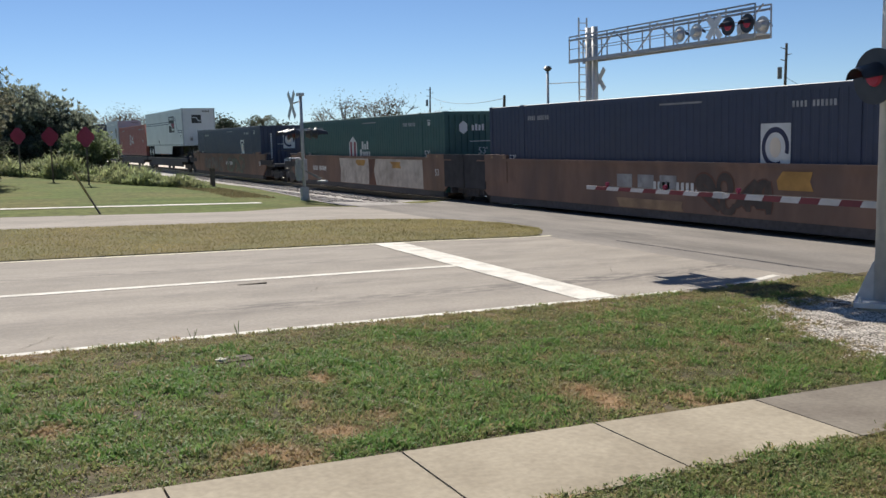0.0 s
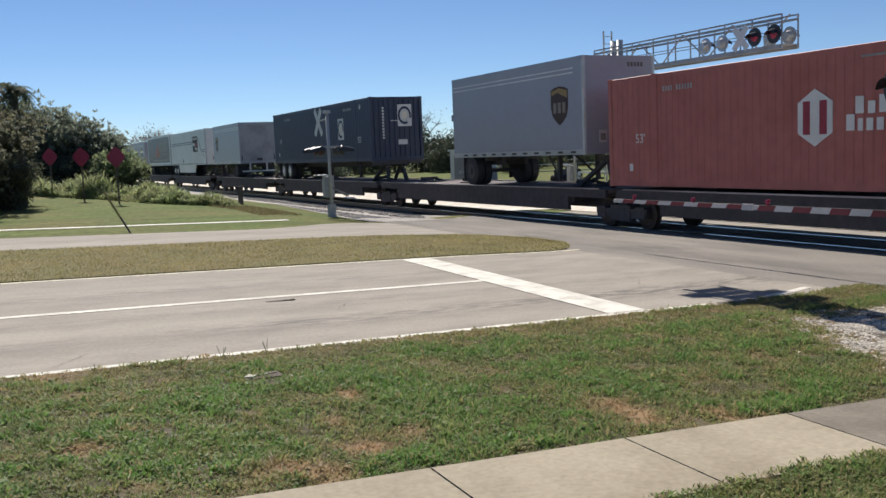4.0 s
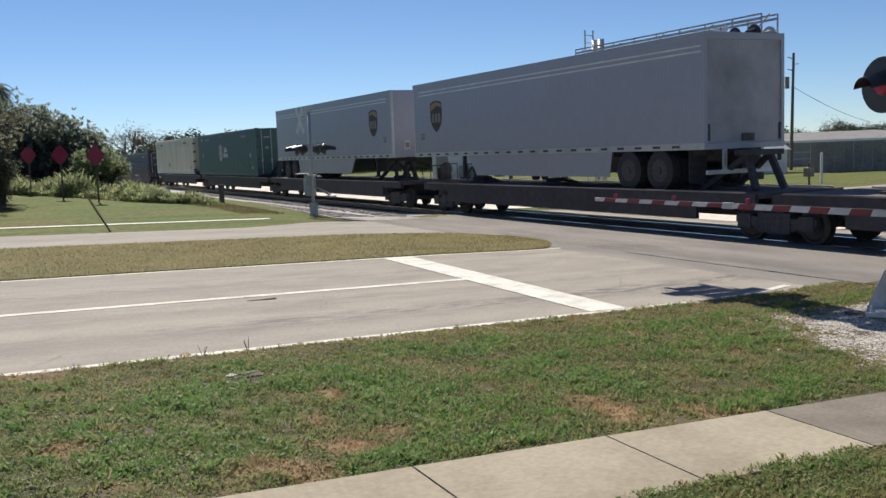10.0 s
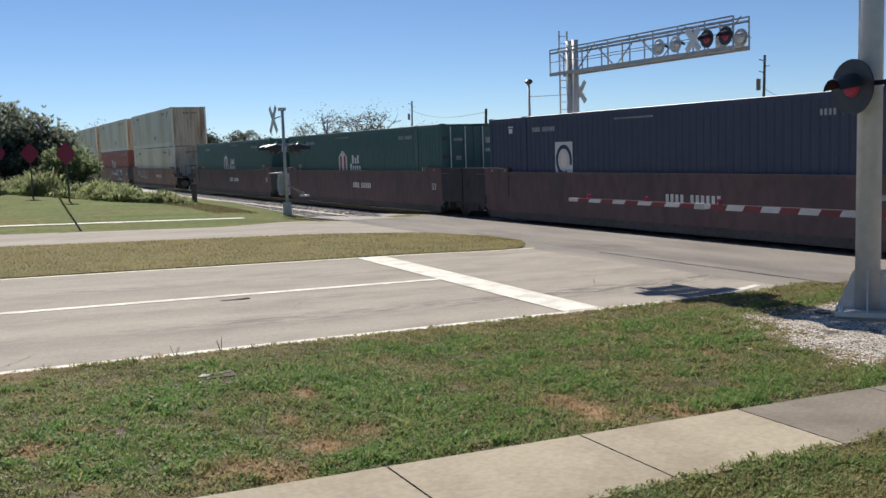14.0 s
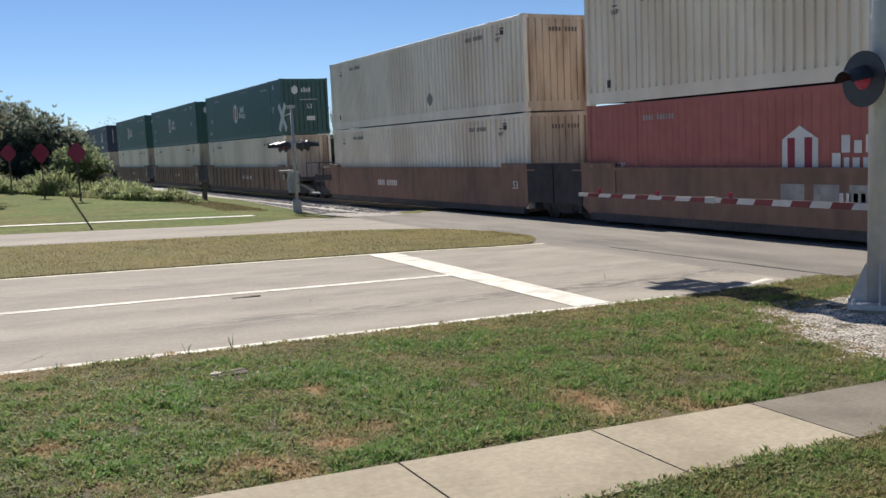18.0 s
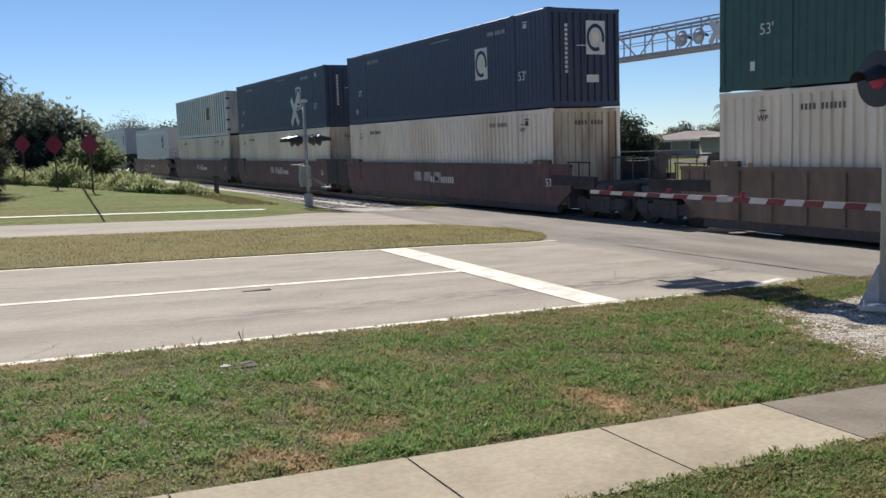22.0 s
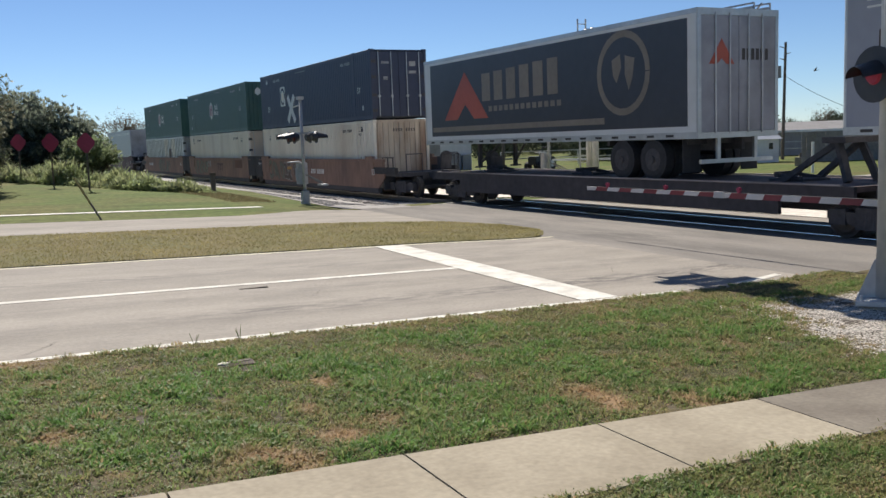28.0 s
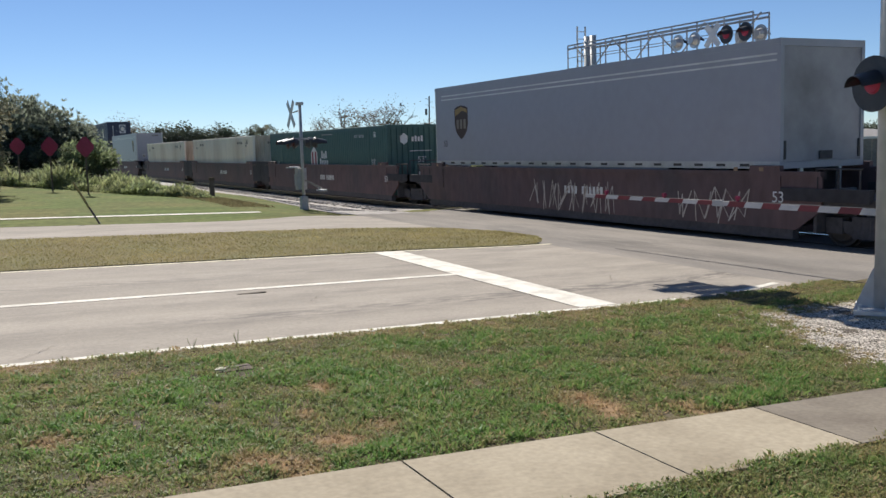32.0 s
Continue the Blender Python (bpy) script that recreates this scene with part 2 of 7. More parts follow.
M["tan"] = mat("tan_graphic", (0.25, 0.205, 0.16), 0.5, 0, 0.1, 6)
M["brown"] = mat("brown_shield", (0.055, 0.025, 0.012), 0.5, 0, 0.1, 6)
M["gold"] = mat("gold_shield", (0.34, 0.22, 0.07), 0.5, 0, 0.1, 6)
M["logo_white"] = mat("logo_white", (0.72, 0.72, 0.70), 0.6, 0, 0.05, 10)
M["stencil"] = mat("faded_white_stencil", (0.42, 0.42, 0.42), 0.7, 0, 0.2, 12, 0, (0.25, 0.25, 0.26), 0.8, 0.3)
M["stencil_dark"] = mat("faded_dark_stencil", (0.15, 0.13, 0.115), 0.7, 0, 0.2, 12)
M["logo_red"] = mat("logo_red", (0.32, 0.035, 0.06), 0.6)
M["logo_navy"] = mat("logo_navy", (0.03, 0.035, 0.08), 0.6)
M["mark_dark"] = mat("dark_marking", (0.06, 0.055, 0.05), 0.7)
M["well_orange"] = mat("orange_brown_car_paint", (0.228, 0.138, 0.1), 0.8, 0, 0.2, 4, 0.1, (0.13, 0.09, 0.075), 0.9, 0.25, stretch=(1, 1, 0.4))
M["well_red"] = mat("oxide_red_car_paint", (0.122, 0.075, 0.074), 0.75, 0, 0.22, 4, 0.1, (0.08, 0.063, 0.066), 0.9, 0.2, stretch=(1, 1, 0.5))
M["well_brown"] = mat("dusty_brown_car_paint", (0.215, 0.155, 0.118), 0.8, 0, 0.2, 4, 0.1, (0.13, 0.1, 0.085), 0.9, 0.2, stretch=(1, 1, 0.5))
M["well_yellow"] = mat("ochre_car_paint", (0.25, 0.15, 0.11), 0.8, 0, 0.2, 4, 0.1, (0.17, 0.108, 0.088), 0.9, 0.2, stretch=(1, 1, 0.4))
M["spine"] = mat("dark_flatcar_paint", (0.056, 0.05, 0.055), 0.8, 0, 0.25, 5, 0.1, (0.04, 0.038, 0.042), 0.9, 0.2)
M["deck"] = mat("worn_deck_steel", (0.125, 0.09, 0.083), 0.85, 0, 0.25, 3, 0.1, (0.07, 0.056, 0.055), 0.9, 0.2, stretch=(1, 0.3, 1))
M["rub"] = mat("rubbed_pale_steel", (0.42, 0.37, 0.35), 0.7, 0.2, 0.3, 3, 0, (0.13, 0.1, 0.095), 0.9, 0.4, stretch=(1, 0.3, 1))
# soot plus the shade between units, both in one dark colour
M["soot_shade"] = mat("sooty_shaded_steel", (0.05, 0.047, 0.05), 0.9, 0, 0.25, 4, 0.1, (0.036, 0.034, 0.037), 0.9, 0.3)
M["truck"] = mat("grimy_truck_steel", (0.092, 0.086, 0.09), 0.85, 0.2, 0.25, 8, 0.1)
M["wheel_steel"] = mat("wheel_steel", (0.09, 0.075, 0.065), 0.6, 0.5, 0.2, 8)
M["graffiti"] = mat("pale_graffiti", (0.34, 0.335, 0.33), 0.7, 0, 0.4, 5, 0, (0.16, 0.15, 0.15), 1.0, 0.5)
M["graffiti_faded"] = mat("faded_graffiti", (0.19, 0.17, 0.155), 0.75, 0, 0.4, 5, 0, (0.11, 0.095, 0.088), 1.0, 0.5)
M["graffiti_green"] = mat("green_graffiti", (0.16, 0.165, 0.12), 0.7, 0, 0.4, 5, 0, (0.1, 0.11, 0.085), 1.0, 0.5)
M["graffiti_dark"] = mat("dark_graffiti", (0.10, 0.072, 0.058), 0.7, 0, 0.4, 5, 0, (0.05, 0.042, 0.038), 1.0, 0.5)
M["patch_pale"] = mat("pale_patch_paint", (0.52, 0.47, 0.415), 0.8, 0, 0.2, 4, 0, (0.32, 0.265, 0.22), 0.8, 0.3)
M["patch_tan"] = mat("tan_patch_paint", (0.33, 0.22, 0.13), 0.8, 0, 0.2, 4, 0, (0.2, 0.13, 0.09), 0.8, 0.3)
M["patch_yellow"] = mat("yellow_patch_paint", (0.45, 0.25, 0.07), 0.8, 0, 0.2, 4, 0, (0.25, 0.14, 0.06), 0.8, 0.3)
M["rust_brown"] = mat("brown_repair_paint", (0.20, 0.13, 0.08), 0.7, 0, 0.2, 5, 0, (0.05, 0.06, 0.13), 0.9, 0.4)
M["patch_brown"] = mat("brown_patch_paint", (0.16, 0.075, 0.05), 0.8, 0, 0.2, 4, 0, (0.1, 0.06, 0.045), 0.8, 0.3)
M["patch_white"] = mat("white_sprayed_patch", (0.5, 0.5, 0.5), 0.8, 0, 0.25, 4, 0, (0.26, 0.24, 0.23), 0.8, 0.3)
M["mark_purple"] = mat("faded_purple_marking", (0.1, 0.05, 0.062), 0.8, 0, 0.25, 5)
M["bark"] = mat("bark", (0.13, 0.10, 0.075), 0.95, 0, 0.3, 10, 0.5)
M["leaf"] = mat("tree_leaf", (0.215, 0.24, 0.175), 0.5, 0, 0.3, 2, 0, (0.17, 0.19, 0.14), 0.8, 0.3, 0.55, spec=0.3)
M["leaf_far"] = mat("far_tree_leaf", (0.07, 0.088, 0.058), 0.6, 0, 0.3, 2, 0, (0.06, 0.07, 0.042), 0.8, 0.3, 0.4, spec=0.2)
leafy(M["leaf_far"], 0.3)
M["leaf_grey"] = mat("dry_tree_leaf", (0.17, 0.14, 0.10), 0.8, 0, 0.3, 2, 0, (0.12, 0.11, 0.07), 0.8, 0.3, 0.5, spec=0.1)
M["leaf_bush"] = mat("bush_leaf", (0.24, 0.29, 0.15), 0.55, 0, 0.3, 2, 0, (0.2, 0.21, 0.1), 0.8, 0.3, 0.5, spec=0.3)
M["leaf_dark"] = mat("dark_leaf", (0.16, 0.165, 0.115), 0.6, 0, 0.3, 2, 0, (0.25, 0.205, 0.11), 0.8, 0.3, 0.5, spec=0.3)
M["frond"] = mat("palm_frond", (0.085, 0.105, 0.06), 0.55, 0, 0.2, 3, 0, (0.12, 0.11, 0.05), 0.7, 0.3, 0.3)
for k in ("leaf", "leaf_bush", "leaf_dark", "leaf_grey", "frond"):
    leafy(M[k], 0.5)
M["stucco"] = mat("stucco_wall", (0.40, 0.365, 0.335), 0.9, 0, 0.08, 8, 0.1)
M["stucco_grey"] = mat("grey_stucco_wall", (0.36, 0.35, 0.345), 0.9, 0, 0.08, 8, 0.1)
M["fence"] = mat("grey_fence_board", (0.26, 0.24, 0.22), 0.9, 0, 0.2, 6, 0.2)
M["roof"] = mat("pale_shingle_roof", (0.235, 0.222, 0.215), 0.9, 0, 0.15, 6, 0.3)
M["roof_red"] = mat("pink_shingle_roof", (0.24, 0.2, 0.185), 0.9, 0, 0.15, 6, 0.3)
M["glass"] = mat("window_glass", (0.03, 0.035, 0.04), 0.1, 0, 0.05, 2)
M["wood_pole"] = mat("weathered_pole_wood", (0.14, 0.115, 0.095), 0.95, 0, 0.25, 10, 0.3, stretch=(3, 3, 0.3))
M["yellow_stick"] = mat("faded_yellow_plastic", (0.3, 0.24, 0.08), 0.7, 0, 0.1, 10)


# ---------------------------------------------------------------- mesh helpers
def box(bm, x0, x1, y0, y1, z0, z1, m=None):
    vs = [bm.verts.new(p) for p in ((x0, y0, z0), (x1, y0, z0), (x1, y1, z0), (x0, y1, z0), (x0, y0, z1), (x1, y0, z1), (x1, y1, z1), (x0, y1, z1))]
    for q in ((0, 3, 2, 1), (4, 5, 6, 7), (0, 1, 5, 4), (1, 2, 6, 5), (2, 3, 7, 6), (3, 0, 4, 7)):
        bm.faces.new([vs[i] for i in q])
    if m is not None:
        for v in vs:
            v.co = m @ v.co
    return vs


def rod(bm, a, b, r0, r1=None, n=10):
    """A closed tapered tube from a to b."""
    a, b = Vector(a), Vector(b)
    r1 = r0 if r1 is None else r1
    q = (b - a).to_track_quat("Z", "Y")
    rings = []
    for p, r in ((a, r0), (b, r1)):
        rings.append([bm.verts.new(p + q @ Vector((r * math.cos(2 * math.pi * i / n), r * math.sin(2 * math.pi * i / n), 0))) for i in range(n)])
    for i in range(n):
        bm.faces.new((rings[0][i], rings[0][(i + 1) % n], rings[1][(i + 1) % n], rings[1][i]))
    bm.faces.new(rings[0][::-1])
    bm.faces.new(rings[1])


def beam(bm, a, b, w, hgt):
    """A square bar from a to b."""
    a, b = Vector(a), Vector(b)
    d = b - a
    q = d.to_track_quat("Y", "Z")
    m = Matrix.Translation(a) @ q.to_matrix().to_4x4()
    box(bm, -w / 2, w / 2, 0, d.length, -hgt / 2, hgt / 2, m)


def plate(bm, pts, out, thick=0.004):
    """A flat outline (points in order) given thickness along out."""
    o = Vector(out) * thick
    lo = [bm.verts.new(p) for p in pts]
    hi = [bm.verts.new(Vector(p) + o) for p in pts]
    n = len(pts)
    bm.faces.new(hi)
    bm.faces.new(lo[::-1])
    for i in range(n):
        bm.faces.new((lo[i], lo[(i + 1) % n], hi[(i + 1) % n], hi[i]))


def mesh(name, bm, material, smooth=False):
    bmesh.ops.recalc_face_normals(bm, faces=bm.faces[:])
    me = bpy.data.meshes.new(name)
    bm.to_mesh(me)
    bm.free()
    me.materials.append(material)
    if smooth:
        for p in me.polygons:
            p.use_smooth = True
    return me


def part(name, bm, material, parent, label="", smooth=False):
    ob = new(name, mesh(name, bm, material, smooth))
    ob.parent = parent
    return tagged(ob, label)


def solid(name, bm, material, label="", category="", kind="", group="", smooth=False):
    return tagged(new(name, mesh(name, bm, material, smooth)), label, category, group, kind)


def raw(name, verts, faces, material, dry=None, lush=None):
    me = bpy.data.meshes.new(name)
    me.from_pydata([tuple(v) for v in verts], [], [tuple(q) for q in faces])
    me.materials.append(material)
    for key, vals in (("dry", dry), ("lush", lush)):
        if vals is not None:
            me.attributes.new(key, "FLOAT", "POINT").data.foreach_set("value", [float(d) for d in vals])
    return new(name, me)


def share(name, me, parent, m, label=""):
    ob = new(name, me)
    ob.parent = parent
    ob.matrix_basis = m
    return tagged(ob, label)


def empty(name, label, category, group="", m=None):
    ob = tagged(new(name), label, category, group)
    ob.empty_display_size = 0.3
    if m is not None:
        ob.matrix_basis = m
    return ob


LETTERS = {}


def words(text, size):
    """A thin mesh of readable characters, centred, in the XY plane."""
    key = (text, size)
    if key not in LETTERS:
        cu = bpy.data.curves.new("letters", "FONT")
        cu.body, cu.size, cu.align_x, cu.align_y, cu.extrude = text, size, "CENTER", "CENTER", 0.002
        ob = bpy.data.objects.new("letters", cu)
        scene.collection.objects.link(ob)
        me = bpy.data.meshes.new_from_object(ob.evaluated_get(bpy.context.evaluated_depsgraph_get()))
        bpy.data.objects.remove(ob)
        LETTERS[key] = me
    return LETTERS[key]


def smooth_step(a, b, x):
    u = min(1.0, max(0.0, (x - a) / (b - a)))
    return u * u * (3 - 2 * u)


# ---------------------------------------------------------------- ground
XT = 16.8  # centre of the track


def G(x, y):
    """Ground height: a bank that falls gently to the crossing, with a shallow track bed."""
    xx, yy = max(-25.0, min(20.0, x)), max(-15.0, min(60.0, y))
    z = (0.119 - 0.031 * xx + 0.015 * yy) * (1 - smooth_step(8.5, 13.5, x))
    bed = smooth_step(12.6, 13.8, x) * (1 - smooth_step(19.8, 21.0, x))
    over = smooth_step(6.0, 8.0, y) * (1 - smooth_step(30.5, 32.5, y))
    return z - 0.3 * bed * (1 - over)


XS = [-3000, -1500, -600, -300, -150, -80, -50, -35, -25] + [-24 + i for i in range(33)] + [8.5 + 0.25 * i for i in range(21)] + [13.8 + 0.4 * i for i in range(19)] + [22, 25, 30, 40, 55, 80, 120, 200, 350, 700, 1500, 3000]


def sheet(name, x0, x1, lo, hi, dz, material, steps=8, kind="structure", label="", category="", ys=None, wear=None):
    """A strip of surface on the ground between two edges, y = lo(x) and y = hi(x)."""
    xs = sorted({x0, x1} | {x for x in XS if x0 < x < x1})
    vs, fs = [], []
    cols = len(ys) if ys else steps + 1
    for x in xs:
        row = ys if ys else [lo(x) + (hi(x) - lo(x)) * j / steps for j in range(steps + 1)]
        vs += [(x, y, G(x, y) + dz) for y in row]
    for i in range(len(xs) - 1):
        for j in range(cols - 1):
            a = i * cols + j
            fs.append((a, a + cols, a + cols + 1, a + 1))
    return tagged(raw(name, vs, fs, material, [wear(v[0], v[1]) for v in vs] if wear else None), label, category, "", kind)


def wheel_paths(x, y):
    """Worn, darker wheel paths along the lanes, in stretches."""
    v = sum(a * math.exp(-((y - 0.024 * x - c) / w) ** 2) for c, w, a in ((11.55, 0.34, 1.7), (12.95, 0.22, 0.7), (15.3, 0.25, 0.8), (16.7, 0.2, 0.5)))
    return max(0.0, v * (0.75 + 0.9 * noise.noise((x * 0.45, y * 0.3, 3.0))))


def patched(x, y):
    """Old repairs where the road meets the track."""
    return max(0.0, min(0.8, 1.3 * noise.noise((x * 0.9, y * 0.22, 12.0)) + 0.25))


DRY = ((1.59, 6.2, 0.22, 0.2), (1.88, 5.96, 0.2, 0.24), (0.43, 7.29, 0.15, 0.2), (2.34, 6.36, 0.2, 0.17), (2.73, 7.87, 0.12, 0.18), (4.6, 6.38, 0.26, 0.4), (5.31, 5.92, 0.12, 0.2), (5.5, 5.6, 0.3, 0.14), (2.3, 7.1, 0.12, 0.2))
BARE = ((1.09, 7.4, 0.13, 0.26), (1.12, 6.46, 0.13, 0.17), (2.13, 8.72, 0.3, 0.26), (1.78, 7.82, 0.14, 0.28), (2.2, 7.3, 0.16, 0.3), (0.48, 6.32, 0.14, 0.22), (1.13, 7.86, 0.15, 0.2), (1.75, 9.3, 0.25, 0.2), (3.3, 9.0, 0.12, 0.2))
GREEN = ((1.6, 8.05, 0.3, 0.32), (1.37, 7.17, 0.26, 0.3), (2.94, 8.54, 0.4, 0.6), (3.4, 7.5, 0.5, 1.1), (2.28, 5.98, 0.15, 0.2), (2.7, 5.9, 0.3, 0.25), (0.8, 6.9, 0.25, 0.25))


def spots(table, x, y, edge):
    """How far a place lies inside the patches of a table, with ragged edges."""
    d = 0.0
    for px, py, rx, ry in table:
        q = ((x - px) / rx) ** 2 + ((y - py) / ry) ** 2
        if q < 2.5:
            d += max(0.0, 1 - q * 0.6 + edge * noise.noise((x * 7, y * 7, 1.0)))
    return d


def bareness(x, y):
    """Grey bare soil between the clumps."""
    v = 0.6 * spots(BARE, x, y, 0.9) + 1.6 * max(0.0, noise.noise((x * 3.3, y * 3.0, 31.0)) - 0.28)
    if y > 5.3:
        v += 0.9 * (1 - smooth_step(0.0, 0.1, y - (5.8 - 0.035 * x)))
    return min(1.0, v)


def dryness(x, y):
    d = 0.35 * max(0.0, noise.noise((x * 0.9, y * 1.3, 0.0)) + 0.0) + 0.7 * max(0.0, noise.noise((x * 3.1, y * 3.1, 4.0)) - 0.12)
    d += 0.38 * smooth_step(9.25, 9.95, y - 0.024 * x) * (0.6 + 0.8 * noise.noise((x * 1.5, y * 4.0, 6.0)))
    d += 0.85 * spots(DRY, x, y, 0.4)
    return min(1.0, max(0.0, d, stoniness(x, y)))


def stoniness(x, y):
    """How far a place lies inside the loose rock round the signal, 0 to 1."""
    v = min((x - 7.75 - 0.42 * max(0.0, y - 6.6)) / 1.1, (9.05 - y) / 0.5, (y - 5.95) / 0.5)
    return min(1.0, max(0.0, v + 0.45 * noise.noise((x * 1.7, y * 1.7, 7)) + 0.3 * noise.noise((x * 6, y * 6, 8))))


def lushness(x, y):
    """Bright green clumps."""
    v = 0.6 + 0.9 * noise.noise((x * 1.1, y * 1.6, 21.0)) + 0.8 * noise.noise((x * 3.7, y * 4.2, 23.0))
    v += 0.5 * spots(GREEN, x, y, 0.4) - 0.12 * smooth_step(5.2, 7.5, x) - 0.5 * smooth_step(9.1, 9.8, y)
    return min(1.0, max(0.0, v))


def edge0(x):  # near edge line
    return 10.05 + 0.024 * x


def edge1(x):  # lane line
    return 13.82 + 0.024 * x


def edge2(x):  # median side
    return 17.6 + 0.005 * x


def far0(x):
    return 23.55 - 0.055 * x


def far1(x):
    return 27.1 - 0.07 * x + (2.3 * smooth_step(6.5, 11.5, x))


YS = [-3000, -1200, -500, -200, -100, -50, -25, -15, -8, 0, 3, 6, 6.4, 6.8, 7.2, 7.6, 8, 9, 11, 13.7, 16, 19, 22, 25, 28, 30.5, 30.9, 31.3, 31.7, 32.1, 32.5, 35, 40, 46, 53, 60, 75, 100, 150, 250, 500, 1200, 3000]
ground = sheet("ground", -3000, 3000, None, None, 0.0, M["lawn"], ys=YS, label="grass lawn ground with sandy soil", category="ground")

sheet("road_near", -150, 11.6, lambda x: edge0(x) - 0.12, lambda x: edge2(x) + 0.08, 0.014, M["road"], 60, wear=wheel_paths, label="sunlit grey two-lane road surface with tyre wear", category="road")
sheet("road_far", -150, 11.6, far0, far1, 0.014, M["road"], 4, label="sunlit far road lane beyond the grass median", category="road")
sheet("crossing_apron", 11.6, 15.45, lambda x: 9.9 - 0.12 * (x - 11.9), lambda x: 29.3, 0.014, M["asphalt"], 60, wear=patched, label="patched asphalt approach to the rail crossing", category="road")
sheet("crossing_apron_beyond", 18.15, 90, lambda x: 9.5, lambda x: 28.5, 0.014, M["road"], 24, label="asphalt road beyond the tracks", category="road")
sheet("lane_line", -150, 7.4, lambda x: edge1(x) - 0.085, lambda x: edge1(x) + 0.085, 0.019, M["paint"], 1, label="white painted lane line on the road", category="road marking")
sheet("edge_line", -150, 9.1, lambda x: edge0(x) - 0.04, lambda x: edge0(x) + 0.09, 0.019, M["paint"], 1, label="white painted road edge line beside the grass", category="road marking")
sheet("edge_line_end", 10.3, 11.4, lambda x: edge0(x) + 0.02 + 0.2 * (x - 10.3), lambda x: edge0(x) + 0.17 + 0.2 * (x - 10.3), 0.019, M["paint"], 1, label="white painted end of the road edge line", category="road marking")
sheet("median_line", -150, 11.75, lambda x: edge2(x) - 0.16, lambda x: edge2(x) - 0.03, 0.019, M["paint_worn"], 1, label="worn yellowish edge line along the grass median", category="road marking")
sheet("stop_line", 7.36, 8.0, lambda x: edge0(x) + 0.1, lambda x: edge2(x) - 0.1, 0.023, M["paint"], 10, label="wide white stop line painted across the lanes", category="road marking")


def median_hi(x):
    return far0(x) - 0.05 if x < 11.2 else far0(x) - 0.05 - 2.2 * ((x - 11.2) / 1.3) ** 2


def median_lo(x):
    return edge2(x) + 0.06 if x < 11.2 else edge2(x) + 0.06 + 1.6 * ((x - 11.2) / 1.3) ** 2


sheet("median", -150, 12.5, median_lo, median_hi, 0.03, M["median_soil"], 6, label="dry short grass median between the lanes", category="median")
# near verge with patches of straw and bare soil
vx, vy = [-4 + 0.1 * i for i in range(171)], [5.62 + 0.1 * j for j in range(45)]
vv, vf, vd, vb = [], [], [], []
for i, x in enumerate(vx):
    for j, y in enumerate(vy):
        vv.append((x, min(y, edge0(x) - 0.02) - 0.03 * x * 0.2, G(x, y) + 0.022 + 0.012 * noise.noise((x * 2.2, y * 2.2, 3))))
        vd.append(dryness(x, y) * (1 - stoniness(x, y)))
        vb.append(max(bareness(x, y), 0.9 * stoniness(x, y)))
        if i and j:
            a = (i - 1) * len(vy) + j - 1
            vf.append((a, a + len(vy), a + len(vy) + 1, a + 1))
tagged(raw("verge", vv, vf, M["soil"], vd, vb), "patchy green lawn verge with straw and bare soil", "lawn", "", "structure")

sheet("track_shoulder", 11.2, 15.4, lambda x: 29.2, lambda x: 31.5 + (x - 11.2) * 10.4 + max(0.0, x - 14) * 150, 0.02, M["ballast"], 30, label="grey crushed rock shoulder beside the track", category="ground")
sheet("front_lawn", -8, 14, lambda x: 0.5, lambda x: 4.49 + 0.004 * x, 0.036, M["soil"], 10, label="short lawn beside the sidewalk", category="lawn")
# pavement slabs
walk_base = tagged(new("pavement"), "pale concrete sidewalk slabs", "pavement", "", "structure")
SLABS = [-7.0 + 1.6 * i for i in range(18)]
for i, sx in enumerate(SLABS):
    sx -= 0.06
    bm = bmesh.new()
    x0, x1 = sx + 0.008, sx + 1.592
    a = [(x0, 5.78 - 0.035 * x0), (x1, 5.78 - 0.035 * x1), (x1, 4.5 + 0.004 * x1), (x0, 4.5 + 0.004 * x0)]
    top = [bm.verts.new((x, y, G(x, y) + 0.05)) for x, y in a]
    low = [bm.verts.new((x, y, G(x, y) - 0.05)) for x, y in a]
    bm.faces.new(top)
    for k in range(4):
        bm.faces.new((top[k], top[(k + 1) % 4], low[(k + 1) % 4], low[k]))
    bmesh.ops.bevel(bm, geom=[e for e in bm.edges if e.verts[0] in top and e.verts[1] in top], offset=0.008, segments=1)
    part("slab", bm, M["walk_dark"] if sx > 5.7 else M["walk"], walk_base, "weathered darker slab" if sx > 5.7 else "")

# rails, ties and ballast
track = tagged(new("railway_track"), "steel rails on ties in grey ballast", "track", "", "structure")
for s in (-1, 1):
    bm = bmesh.new()
    xr = XT + s * 0.7535
    box(bm, xr - 0.037, xr + 0.037, -900, 1100, -0.045, 0.004)
    box(bm, xr - 0.01, xr + 0.01, -900, 1100, -0.13, -0.045)
    box(bm, xr - 0.07, xr + 0.07, -900, 1100, -0.155, -0.13)
    rail = part("rail", bm, M["rail"], track)
    bm = bmesh.new()
    box(bm, xr - 0.034, xr + 0.034, -900, 1100, 0.004, 0.014)
    part("running_surface", bm, M["rail_head"], rail, "polished steel running surface")
bm = bmesh.new()
